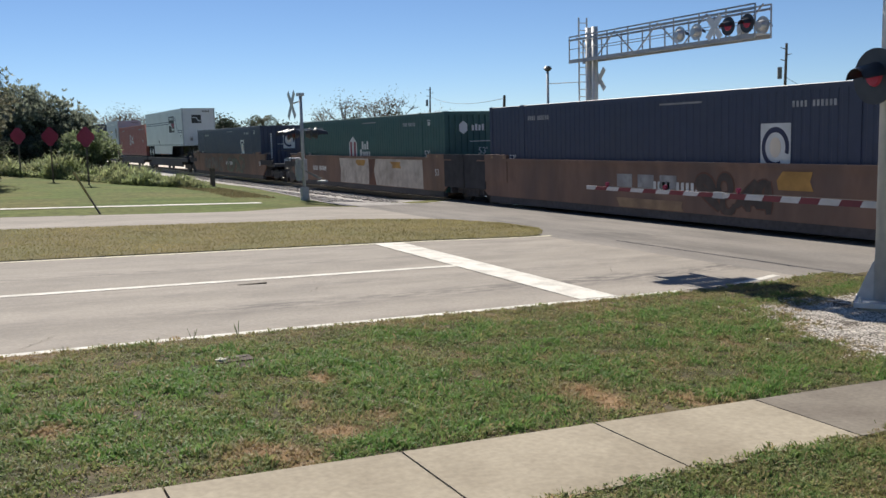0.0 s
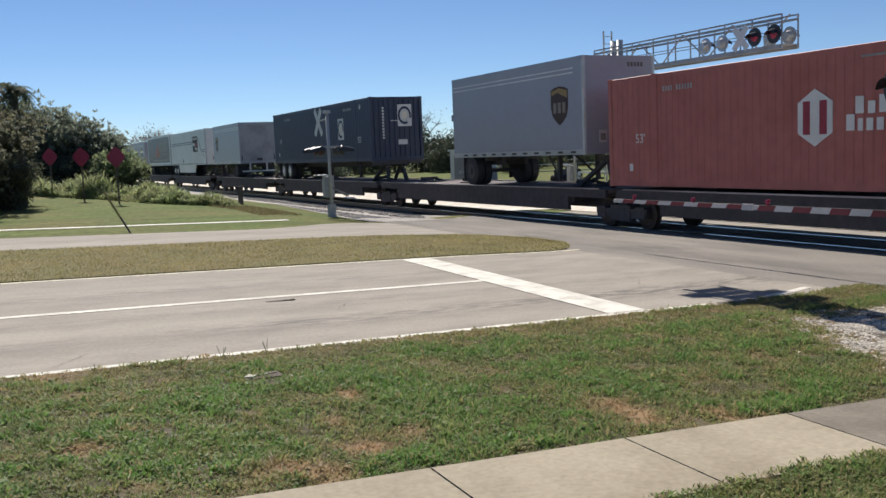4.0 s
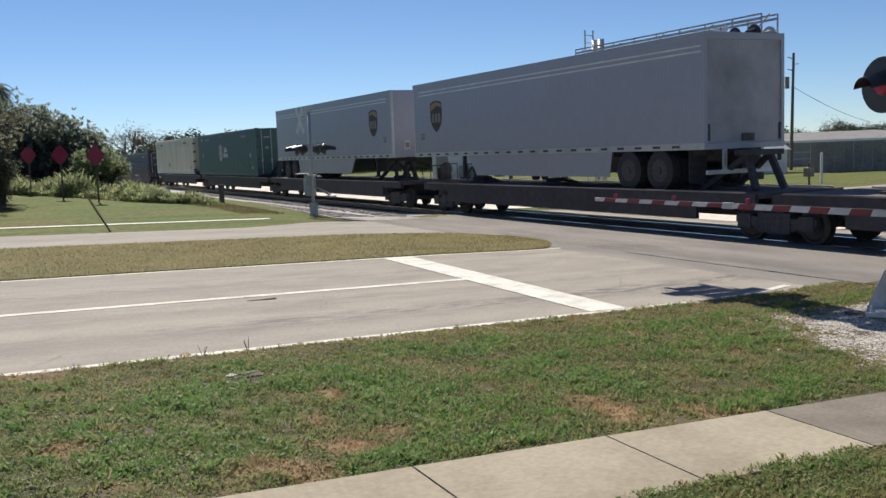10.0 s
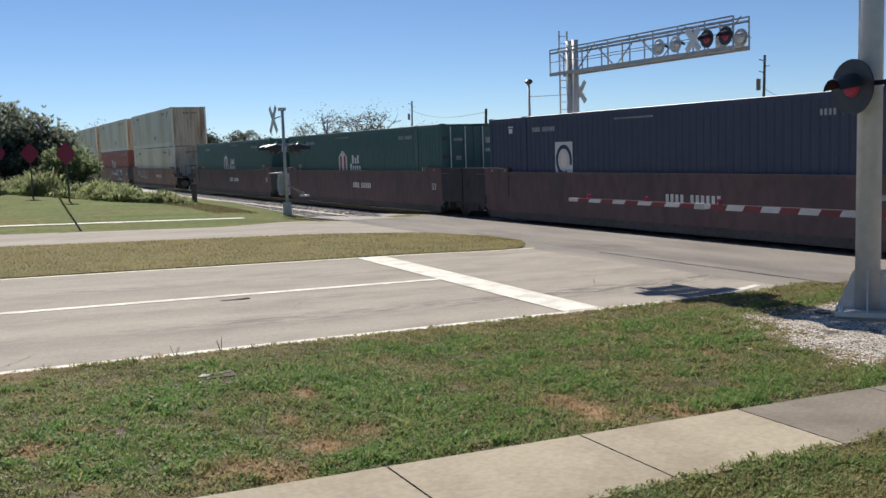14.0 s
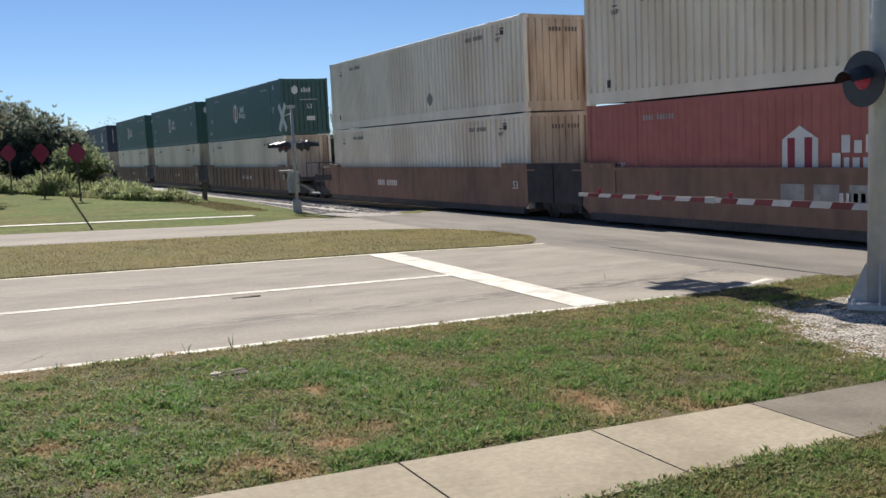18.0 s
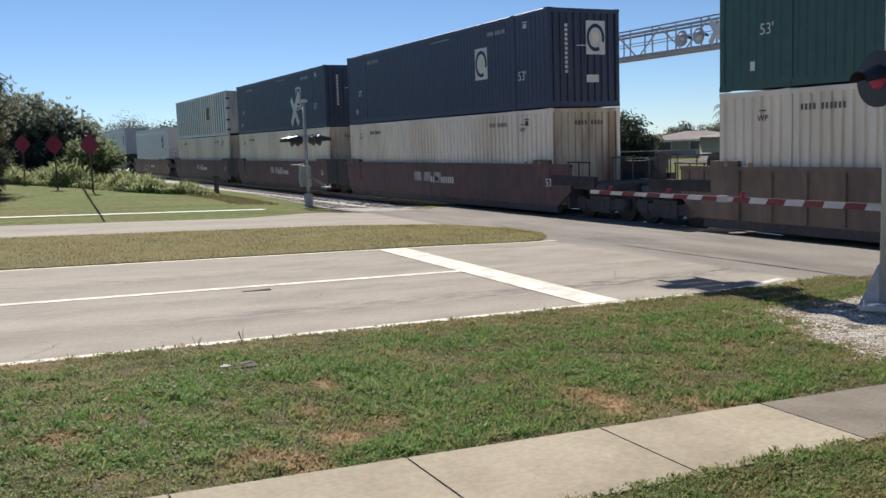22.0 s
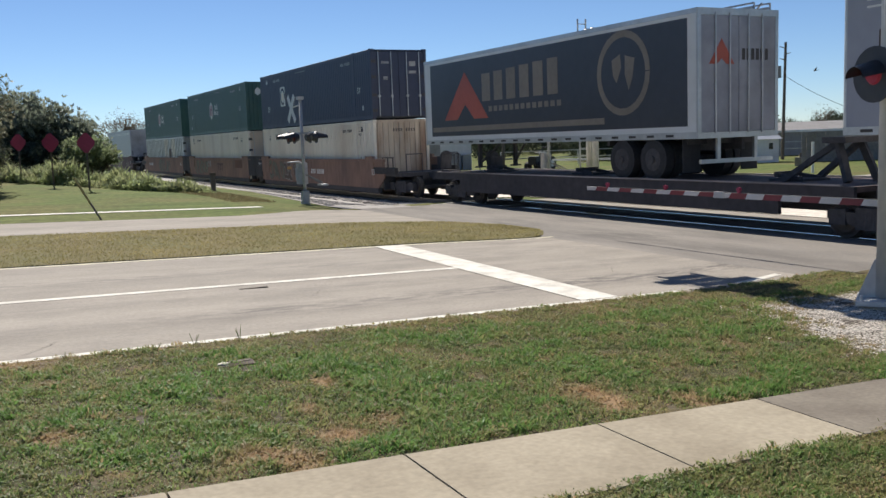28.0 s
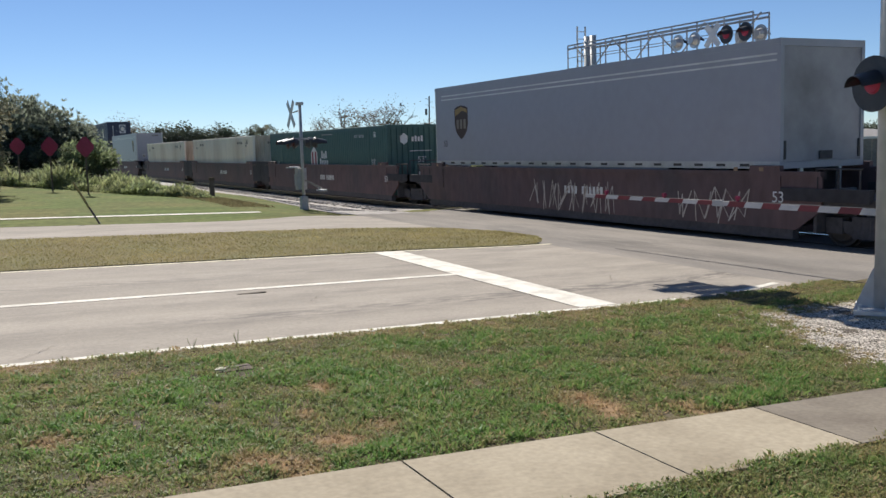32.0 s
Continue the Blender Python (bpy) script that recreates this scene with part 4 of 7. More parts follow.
def build_trailer(style, L):
    """A box trailer on its wheels; nose at y = 0, doors at y = L. Its tyres stand on z = 0."""
    label = {"shield": "grey box trailer with brown and gold shield", "striped": "white box trailer with dark striped emblem", "furniture": "dark-sided box trailer with orange peak emblem"}[style]
    if L < 10:
        label = "short " + label
    ob = empty("box_trailer", label, "trailer", "trailers on the train")
    w, zl, zh = 1.295, 1.0, {"shield": 3.76 if L > 10 else 3.86, "striped": 3.92, "furniture": 4.05}[style]
    skin = {"shield": M["silver"], "striped": M["trailer_white"], "furniture": M["trailer_white"]}[style]
    for s in (-1, 1):
        bm = bmesh.new()
        box(bm, min(s * w, s * (w - 0.05)), max(s * w, s * (w - 0.05)), 0.05, L - 0.05, zl + 0.16, zh - 0.12)
        part("side_panel", bm, skin, ob)
        bm = bmesh.new()
        box(bm, min(s * (w + 0.012), s * (w - 0.06)), max(s * (w + 0.012), s * (w - 0.06)), 0.0, L, zl, zl + 0.16)
        rail = part("bottom_rail", bm, M["alu"], ob, "aluminium bottom rail")
        n = int(L / 0.75)
        bm = bmesh.new()
        for k in range(n):
            y = 0.4 + k * (L - 0.8) / n
            plate(bm, [(s * (w + 0.012), y + a, zl + b) for a, b in ((0, 0.05), (0.28, 0.05), (0.28, 0.11), (0, 0.11))], (s, 0, 0))
        tagged(part("reflector_tape", bm, M["mark_dark"], rail), "broken reflector tape", kind="stuff")
        bm = bmesh.new()
        box(bm, min(s * (w + 0.012), s * (w - 0.06)), max(s * (w + 0.012), s * (w - 0.06)), 0.0, L, zh - 0.12, zh)
        part("top_rail", bm, M["alu"] if style != "shield" else M["silver"], ob)
        if style == "shield":
            for k in (0, 1):
                bm = bmesh.new()
                box(bm, min(s * (w + 0.006), s * w), max(s * (w + 0.006), s * w), 0.5, L - 0.1, zh - 0.34 - 0.13 * k, zh - 0.30 - 0.13 * k)
                part("stripe", bm, M["logo_white"], ob, "pale side stripe")
            side_shield(ob, s, w, 1.95 if L > 10 else 1.25, zl + 1.5)
        if style == "striped":
            side_striped(ob, s, w, zl, L)
        if style == "furniture":
            side_furniture(ob, s, w, zl, zh, L)
    bm = bmesh.new()
    box(bm, -w + 0.03, w - 0.03, 0.02, L - 0.02, zh - 0.05, zh - 0.008)
    part("roof", bm, skin, ob)
    bm = bmesh.new()
    box(bm, -w + 0.02, w - 0.02, 0.02, L - 0.02, zl + 0.02, zl + 0.1)
    part("floor", bm, M["truck"], ob)
    bm = bmesh.new()
    box(bm, -w, w, 0.0, 0.05, zl, zh - 0.002)
    nose = part("nose_wall", bm, skin, ob)
    for x in (-w + 0.05, w - 0.05):
        bm = bmesh.new()
        rod(bm, (x, 0.03, zl), (x, 0.03, zh), 0.06, n=12)
        part("nose_post", bm, M["alu"], ob, "aluminium corner post")
    if style == "striped":
        bm = bmesh.new()
        plate(bm, [(-0.55, 0, zl + 1.75), (0.2, 0, zl + 1.75), (0.2, 0, zl + 2.4), (-0.55, 0, zl + 2.4)], (0, -1, 0))
        part("nose_emblem", bm, M["mark_dark"], ob, "dark emblem panel")
        bm = bmesh.new()
        plate(bm, [(-0.5, -0.004, zl + 2.15), (-0.2, -0.004, zl + 2.15), (-0.05, -0.004, zl + 1.9), (0.15, -0.004, zl + 1.9), (0.15, -0.004, zl + 1.97), (0.0, -0.004, zl + 1.97), (-0.15, -0.004, zl + 2.22), (-0.5, -0.004, zl + 2.22)], (0, -1, 0))
        part("emblem_band", bm, M["logo_white"], ob)
    bm = bmesh.new()
    box(bm, 0.62, 0.92, -0.05, 0, zl + 0.32, zl + 0.72)
    part("air_fittings", bm, M["black"], ob, "dark air line fittings")
    bm = bmesh.new()
    box(bm, -0.76, -0.5, -0.03, 0, zl + 0.34, zl + 0.7)
    holder = part("document_box", bm, M["gate_white"], ob, "pale document box")
    bm = bmesh.new()
    box(bm, -0.72, -0.54, -0.036, -0.032, zl + 0.4, zl + 0.6)
    part("document_window", bm, M["fence"], holder)
    bm = bmesh.new()
    for k in range(5):
        plate(bm, [(0.3 + 0.12 * k + a, 0, zh - 0.32 + b) for a, b in ((0, 0), (0.08, 0), (0.08, 0.13), (0, 0.13))], (0, -1, 0))
    tagged(part("number_strip", bm, M["stencil_dark"], ob), kind="stuff")
    if L > 10 and style != "furniture":
        for s in (-1, 1):
            mark = share("lettering", words("53", 0.3), ob, pose(s * (w + 0.004), 0.75, zl + 0.75, 90, 0, 90 * s))
            if not mark.data.materials:
                mark.data.materials.append(M["mark_dark"])
    # rear frame and doors
    bm = bmesh.new()
    for s in (-1, 1):
        box(bm, min(s * w, s * (w - 0.1)), max(s * w, s * (w - 0.1)), L - 0.06, L + 0.01, zl, zh)
    box(bm, -w + 0.1, w - 0.1, L - 0.06, L + 0.01, zh - 0.16, zh)
    box(bm, -w + 0.1, w - 0.1, L - 0.06, L + 0.01, zl, zl + 0.14)
    part("rear_frame", bm, M["silver"] if style == "shield" else M["alu"], ob)
    if style == "shield":
        bm = bmesh.new()
        box(bm, -w + 0.105, w - 0.105, L - 0.05, L - 0.015, zl + 0.145, zh - 0.165)
        door = part("roll_door", bm, M["door_grey"], ob, "grey roll-up rear door")
        for x in (-w + 0.14, w - 0.14):
            bm = bmesh.new()
            box(bm, x - 0.03, x + 0.03, L - 0.015, L + 0.02, zl + 0.2, zl + 0.6)
            part("door_guide", bm, M["black"], door)
        bm = bmesh.new()
        box(bm, -0.28, 0.1, L - 0.014, L + 0.03, zl + 0.18, zl + 0.36)
        part("door_latch", bm, M["truck"], door, "grimy door latch")
    for s in (-1, 1) if style != "shield" else ():
        bm = bmesh.new()
        box(bm, min(s * 0.01, s * (w - 0.105)), max(s * 0.01, s * (w - 0.105)), L - 0.05, L, zl + 0.145, zh - 0.165)
        door = part("door", bm, M["door_grey"] if style == "furniture" else skin, ob)
        if style == "furniture":
            for k in (0.3, 0.75):
                bm = bmesh.new()
                rod(bm, (s * k, L + 0.02, zl + 0.1), (s * k, L + 0.02, zh - 0.1), 0.02, n=8)
                part("lock_rod", bm, M["alu"], door)
    if style == "furniture":
        bm = bmesh.new()
        plate(bm, [(0.95, L, zl + 1.75), (0.55, L, zl + 2.35), (0.15, L, zl + 1.75), (0.4, L, zl + 1.75), (0.55, L, zl + 1.88), (0.7, L, zl + 1.75)], (0, 1, 0), 0.006)
        part("door_emblem", bm, M["orange"], ob, "orange peak emblem")
        bm = bmesh.new()
        for k in range(6):
            plate(bm, [(-0.1 - 0.15 * k, L, zl + 1.85), (-0.2 - 0.15 * k, L, zl + 1.85), (-0.2 - 0.15 * k, L, zl + 2.12), (-0.1 - 0.15 * k, L, zl + 2.12)], (0, 1, 0), 0.006)
        tagged(part("door_name_strip", bm, M["mark_dark"], ob), kind="stuff")
    running_gear(ob, L, zl, 0.0, M["white"] if style == "striped" else M["truck"], {"shield": M["silver"], "striped": M["trailer_white"]}.get(style) if L > 10 else None)
    return ob


def shield_pts(c, z, k=1.0, s=1):
    pts = [(-0.52, 0.62), (-0.3, 0.72), (0, 0.76), (0.3, 0.72), (0.52, 0.62), (0.52, -0.1), (0.42, -0.45), (0.2, -0.68), (0, -0.82), (-0.2, -0.68), (-0.42, -0.45), (-0.52, -0.1)]
    return [(c + k * 0.91 * a, z + k * 0.74 * b) for a, b in pts]


def side_shield(ob, s, w, c, z):
    """A brown shield with a gold crest band; lettering is left as a plain gold bar."""
    x = s * (w + 0.002)
    for name, pts, m, lift in (("shield", shield_pts(c, z), M["brown"], 0.0), ("shield_crest", [(c - 0.42, z + 0.42), (c, z + 0.51), (c + 0.42, z + 0.42), (c + 0.42, z + 0.3), (c + 0.1, z + 0.38), (c - 0.42, z + 0.2)], M["gold"], 0.005)):
        bm = bmesh.new()
        plate(bm, [(x + s * lift, a, b) for a, b in pts], (s, 0, 0))
        part(name, bm, m, ob, "brown shield emblem" if name == "shield" else "gold crest")
    for k in range(3):
        bm = bmesh.new()
        y = c + (k - 1) * 0.25
        plate(bm, [(x + s * 0.005, y + a, z + b) for a, b in ((-0.08, -0.24), (0.08, -0.24), (0.08, 0.08), (-0.08, 0.08))], (s, 0, 0))
        part("shield_bar", bm, M["tan"], ob, "gold bar")


def side_striped(ob, s, w, zl, L):
    x, c = s * (w + 0.002), 4.2
    f = 1 if s < 0 else -1

    def shp(name, pts, m, lift=0.0, label=""):
        bm = bmesh.new()
        plate(bm, [(x + s * lift, c + a, zl - 0.2 + b) for a, b in pts], (s, 0, 0))
        part(name, bm, m, ob, label)

    shp("emblem_panel", [(-1.08, 1.38), (-1.0, 1.3), (1.0, 1.3), (1.08, 1.38), (1.08, 2.52), (1.0, 2.6), (-1.0, 2.6), (-1.08, 2.52)], M["mark_dark"], 0, "dark emblem panel with rounded corners")
    shp("emblem_band", [(1.0, 1.85), (0.25, 1.85), (-0.15, 1.42), (-0.8, 1.42), (-0.95, 1.62), (-0.2, 1.62), (0.2, 2.05), (1.0, 2.05)], M["logo_white"], 0.004)
    shp("emblem_band", [(-0.3, 1.68), (-0.98, 1.68), (-0.98, 2.02), (0.05, 2.02)], M["logo_red"], 0.005, "red band")
    bm = bmesh.new()
    for k in range(8):
        plate(bm, [(x + s * 0.004, c + 0.88 - 0.225 * k + a, zl - 0.2 + b) for a, b in ((0, 2.3), (-0.15, 2.3), (-0.15, 2.5), (0, 2.5))], (s, 0, 0))
    tagged(part("name_bars", bm, M["logo_white"], ob), kind="stuff")
    for k in (0, 1):
        z = 1.78 + 0.16 * k
        for a, b, za, zb in ((1.2, L - c - 0.5, z, z), (-1.2, -1.5, z + 0.26, z + 0.26), (-1.5, -2.35, z + 0.26, z - 0.75), (-2.35, -4.0, z - 0.75, z - 0.75)):
            bm = bmesh.new()
            y0, y1 = sorted((c + a, c + b))
            z0, z1 = (za, zb) if c + a < c + b else (zb, za)
            plate(bm, [(x, y0, zl + z0), (x, y1, zl + z1), (x, y1, zl + z1 + 0.05), (x, y0, zl + z0 + 0.05)], (s, 0, 0))
            part("stripe", bm, M["logo_navy"], ob, "dark blue stripe")
    shp("placard_holder", [(5.6, 0.55), (5.8, 0.3), (6.0, 0.55), (5.8, 0.8)], M["mark_dark"], 0, "diamond placard holder")


def side_furniture(ob, s, w, zl, zh, L):
    x = s * (w + 0.002)

    def shp(name, pts, m, lift=0.0, label=""):
        bm = bmesh.new()
        plate(bm, [(x + s * lift, a, zl + b) for a, b in pts], (s, 0, 0))
        part(name, bm, m, ob, label)

    H = zh - zl
    shp("graphic_panel", [(0.5, 0.3), (L - 0.35, 0.3), (L - 0.35, H - 0.2), (0.5, H - 0.2)], M["dark_vinyl"], 0, "dark printed side panel")
    d = -1 if s < 0 else 1  # reading direction along y
    e, n0, g = (L - 6.7, L - 7.9, L - 2.3) if s < 0 else (3.1, 4.2, 11.7)  # peak, name, globe
    shp("peak_emblem", [(e - 1.55, 0.85), (e, 2.45), (e + 1.55, 0.85), (e + 0.6, 0.85), (e, 1.35), (e - 0.6, 0.85)], M["orange"], 0.004, "orange peak emblem")
    for k in range(6):
        y = n0 + d * (0.35 + 0.78 * k)
        hgt = 2.3 + 0.03 * k
        shp("name_bar", [(y - 0.27, 1.4), (y + 0.27, 1.4), (y + 0.27, hgt), (y - 0.27, hgt)] , M["tan"], 0.006, "tan name bar")
    bm = bmesh.new()
    for k in range(13):
        y = n0 + d * (0.6 + 0.33 * k)
        plate(bm, [(x + s * 0.004, y + a, zl + b) for a, b in ((-0.11, 1.05), (0.11, 1.05), (0.11, 1.22), (-0.11, 1.22))], (s, 0, 0))
    tagged(part("small_name_strip", bm, M["tan"], ob), kind="stuff")
    bm = bmesh.new()
    plate(bm, [(x + s * 0.004, g + r * math.cos(a), zl + 1.75 + r * math.sin(a)) for r, a in arc_ring(1.1, 0.92, 0.0, 6.26)], (s, 0, 0))
    part("globe_ring", bm, M["tan"], ob, "tan wreath ring")
    shp("globe_land", [(g - 0.45, 2.1), (g - 0.1, 2.25), (g - 0.05, 1.9), (g - 0.25, 1.5), (g - 0.4, 1.7)], M["tan"], 0.004)
    shp("globe_land", [(g + 0.1, 2.2), (g + 0.5, 2.1), (g + 0.4, 1.6), (g + 0.25, 1.3), (g + 0.1, 1.7)], M["tan"], 0.004)
    shp("band", [(0.6, 0.45), (L - 3.6, 0.45), (L - 3.6, 0.62), (0.6, 0.62)], M["tan"], 0.004, "tan lower band")


def build_chassis():
    """A skeletal road chassis for a 53 foot container; tyres on z = 0, bed at z = 0.95."""
    L = BOX_L
    ob = empty("container_chassis", "dark skeletal road chassis under a navy container", "chassis")
    bm = bmesh.new()
    for s in (-0.42, 0.42):
        box(bm, s - 0.06, s + 0.06, 0.1, L - 0.1, 0.68, 0.93)
    for k in range(12):
        y = 0.3 + k * (L - 0.6) / 11
        box(bm, -0.36, 0.36, y - 0.05, y + 0.05, 0.75, 0.9)
    for y in (0.15, L - 0.15):
        box(bm, -1.2, 1.2, y - 0.1, y + 0.1, 0.78, 0.948)
    part("frame", bm, M["truck"], ob)
    running_gear(ob, L, 0.93, 0.0, M["white"])
    return ob


# ---- rail cars
def truck_meshes():
    bm = bmesh.new()
    for s in (-1, 1):
        x = s * 1.0
        box(bm, x - 0.08, x + 0.08, -1.15, 1.15, 0.42, 0.56)
        box(bm, x - 0.1, x + 0.1, -0.45, 0.45, 0.22, 0.66)
        for y in (-0.89, 0.89):
            box(bm, x - 0.1, x + 0.1, y - 0.2, y + 0.2, 0.3, 0.62)
        beam(bm, (x, -0.8, 0.45), (x, -0.3, 0.28), 0.12, 0.14)
        beam(bm, (x, 0.3, 0.28), (x, 0.8, 0.45), 0.12, 0.14)
        for y in (-0.2, 0, 0.2):
            rod(bm, (x + s * 0.05, y, 0.26), (x + s * 0.05, y, 0.6), 0.07, n=8)
    box(bm, -1.0, 1.0, -0.2, 0.2, 0.45, 0.7)
    frame_me = mesh("side_frame", bm, M["truck"])
    bm = bmesh.new()
    rod(bm, (-0.95, 0, 0.42), (0.95, 0, 0.42), 0.085, n=10)
    for s in (-1, 1):
        x = s * 0.75
        rod(bm, (x - s * 0.05, 0, 0.42), (x - s * 0.02, 0, 0.42), 0.45, n=24)
        rod(bm, (x - s * 0.02, 0, 0.42), (x + s * 0.09, 0, 0.42), 0.42, 0.415, n=24)
        rod(bm, (x + s * 0.09, 0, 0.42), (x + s * 0.12, 0, 0.42), 0.36, 0.3, n=20)
    wheel_me = mesh("wheelset", bm, M["wheel_steel"])
    return frame_me, wheel_me


TRUCK_FRAME, WHEELSET = truck_meshes()


def add_truck(ob, y):
    tr = share("truck", TRUCK_FRAME, ob, pose(0, y, 0), "grimy cast steel truck")
    for dy in (-0.89, 0.89):
        share("wheelset", WHEELSET, tr, pose(0, dy, 0), "steel railway wheelset")


def add_coupler(ob, y, d):
    bm = bmesh.new()
    box(bm, -0.12, 0.12, min(y, y + d * 0.75), max(y, y + d * 0.75), 0.78, 1.0)
    box(bm, -0.2, 0.2, min(y + d * 0.55, y + d * 0.85), max(y + d * 0.55, y + d * 0.85), 0.72, 1.05)
    part("coupler", bm, M["truck"], ob)
    for k in (-1.1, 0.5):
        bm = bmesh.new()
        yy = y + d * 0.1
        for q in (k, k + 0.7):
            rod(bm, (q, yy, 1.0), (q, yy, 1.75), 0.02, n=6)
        rod(bm, (k - 0.02, yy, 1.75), (k + 0.72, yy, 1.75), 0.022, n=6)
        part("hand_rail", bm, M["truck"], ob)
    bm = bmesh.new()
    rod(bm, (0.85, y - d * 0.25, 1.55), (0.85, y - d * 0.2, 1.55), 0.28, n=16)
    box(bm, 0.6, 1.1, y - d * 0.55, y - d * 0.25, 1.1, 1.6)
    part("brake_wheel", bm, M["truck"], ob)


STROKES = (  # sprayed arcs in a box from -1 to 1: centre, two radii, start and end in turns
    ((0.0, 0.35, 0.5, 0.5, 0.05, 0.8), (0.1, -0.45, 0.5, 0.45, 0.6, 1.3)),
    ((0.0, 0.0, 0.55, 0.85, 0.1, 0.9),),
    ((-0.3, 0.0, 0.25, 1.9, -0.08, 0.08), (0.1, 0.3, 0.45, 0.5, -0.25, 0.3), (0.35, -0.7, 0.5, 0.4, 0.1, 0.45)),
    ((0.0, 0.5, 0.6, 0.4, 0.0, 0.55), (0.05, -0.3, 0.6, 0.6, 0.45, 1.05)),
    ((-0.4, 0.9, 0.7, 1.7, 0.52, 0.74), (0.45, 0.9, 0.6, 1.7, 0.76, 0.98)),
)


def ribbon(bm, pts, half, x, z_max=1.45):
    """A painted stroke on the plane at x along (y, z) points, swelling in its middle."""
    row = []
    for i, p in enumerate(pts):
        d = (pts[min(i + 1, len(pts) - 1)] - pts[max(i - 1, 0)]).normalized()
        w = Vector((-d.y, d.x)) * half * (0.55 + 0.45 * math.sin(math.pi * i / (len(pts) - 1)))
        row.append([bm.verts.new((x, q.x, min(z_max, max(0.37, q.y)))) for q in (p + w, p - w)])
    for (a, b), (c, d) in zip(row, row[1:]):
        bm.faces.new((a, b, d, c))


def build_well(paint, label, ribs, front_end, rear_end, front_truck, rear_truck, L=BOX_L, marks="plain", paint_tags=(), number_y=7.75):
    """One well unit; y = 0 is the front of its container, which stands on z = 0.3. Ends reach to the given trucks."""
    ob = empty("well_car", label, "rail car", "rail cars of the train")
    P = M[paint]
    f, r = front_truck, L + rear_truck  # truck centres
    y0, y1 = f + 0.95, r - 0.95
    for s in (-1, 1):
        X0, X1 = sorted((s * 1.36, s * 1.42))
        bm = bmesh.new()
        # side plate with sloped ends
        pts = [(y0, 0.78), (y0 + 0.65, 0.34), (y1 - 0.65, 0.34), (y1, 0.78), (y1, 1.5), (y0, 1.5)]
        plate(bm, [(s * 1.36, a, b) for a, b in pts], (s, 0, 0), 0.05)
        side = part("side_sill", bm, P, ob)
        bm = bmesh.new()
        box(bm, min(s * 1.33, s * 1.45), max(s * 1.33, s * 1.45), y0, y1, 1.46, 1.56)
        part("top_chord", bm, P, side)
        # bottom chord, set in and darker than the side plate
        bm = bmesh.new()
        box(bm, min(s * 1.2, s * 1.38), max(s * 1.2, s * 1.38), y0 + 0.75, y1 - 0.75, 0.13, 0.36)
        part("bottom_chord", bm, M["truck"], side, "dark bottom chord")
        # outer spans are dark plates for sooty steel and the shadowed gap
        for a, b, soot_shade in ((f - 0.2 if front_end else f + 0.03, -0.15, 1), (-0.15, y0 + 1.9, 0), (y1 - 1.9, L + 0.15, 0), (L + 0.15, r + 0.2 if rear_end else r - 0.03, 1)):
            bm = bmesh.new()
            joint = soot_shade and not (front_end if a < 1 else rear_end)
            if soot_shade and not joint:
                box(bm, min(s * 1.3, s * 1.44), max(s * 1.3, s * 1.44), a, b, 0.95, 1.22)
                for k in range(3):
                    rod(bm, (s * 1.4, a + 0.25 + 0.5 * k, 1.2), (s * 1.4, a + 0.25 + 0.5 * k, 1.62), 0.022, n=6)
                rod(bm, (s * 1.4, a + 0.2, 1.62), (s * 1.4, a + 1.3, 1.62), 0.022, n=6)
            else:
                box(bm, min(s * 1.34, s * 1.455), max(s * 1.34, s * 1.455), a, b, 1.5, 1.68)
                box(bm, min(s * 1.38, s * 1.44), max(s * 1.38, s * 1.44), a, b, 0.52 if joint else 0.8, 1.5)
            part("end_sill", bm, M["soot_shade"] if soot_shade else P, side, "sooty end sill darkened for gap shade" if soot_shade else "")
        if ribs:
            n = 16
            for k in range(n):
                y = y0 + 1.9 + k * (y1 - y0 - 3.8) / (n - 1)
                bm = bmesh.new()
                box(bm, min(s * 1.41, s * 1.47), max(s * 1.41, s * 1.47), y - 0.06, y + 0.06, 0.36, 1.46)
                part("rib", bm, P, side)
        if marks != "none":
            w = M["logo_white"]
            bm = bmesh.new()
            xx = s * 1.412
            for k in (0, 1, 2, 3, 5, 6, 7, 8, 9, 10):
                y = (4.2 if s > 0 else number_y) + s * 0.17 * k
                plate(bm, [(xx, y + a, b) for a, b in ((0, 0.84), (0.1, 0.84), (0.1, 1.06), (0, 1.06))], (s, 0, 0), 0.004)
            tagged(part("number_strip", bm, w, side), kind="stuff")
            if marks in ("slab", "slabs"):
                for c, wd in ((7.3, 0.62), (8.15, 0.62), (9.0, 0.62)):
                    bm = bmesh.new()
                    plate(bm, [(xx, c - wd / 2, 0.88), (xx, c + wd / 2, 0.88), (xx, c + wd / 2, 1.22), (xx, c - wd / 2, 1.22)], (s, 0, 0), 0.004)
                    part("name_block", bm, M["graffiti"], side, "pale worn name block")
            ob2 = share("lettering", words("53", 0.34), side, pose(s * 1.446, (y0 + 1.1) if s < 0 else (y1 - 1.1), 1.0, 90, 0, 90 * s))
            if not ob2.data.materials:
                ob2.data.materials.append(w)
            bm = bmesh.new()
            for k in range(2):
                for yy in (0.3 + 0.75 * k, L - 0.4 - 0.75 * k):
                    plate(bm, [(s * 1.456, yy + a, b) for a, b in ((0, 1.56), (0.12, 1.56), (0.12, 1.64), (0, 1.64))], (s, 0, 0), 0.003)
            tagged(part("tick_strip", bm, M["patch_tan"], side), kind="stuff")
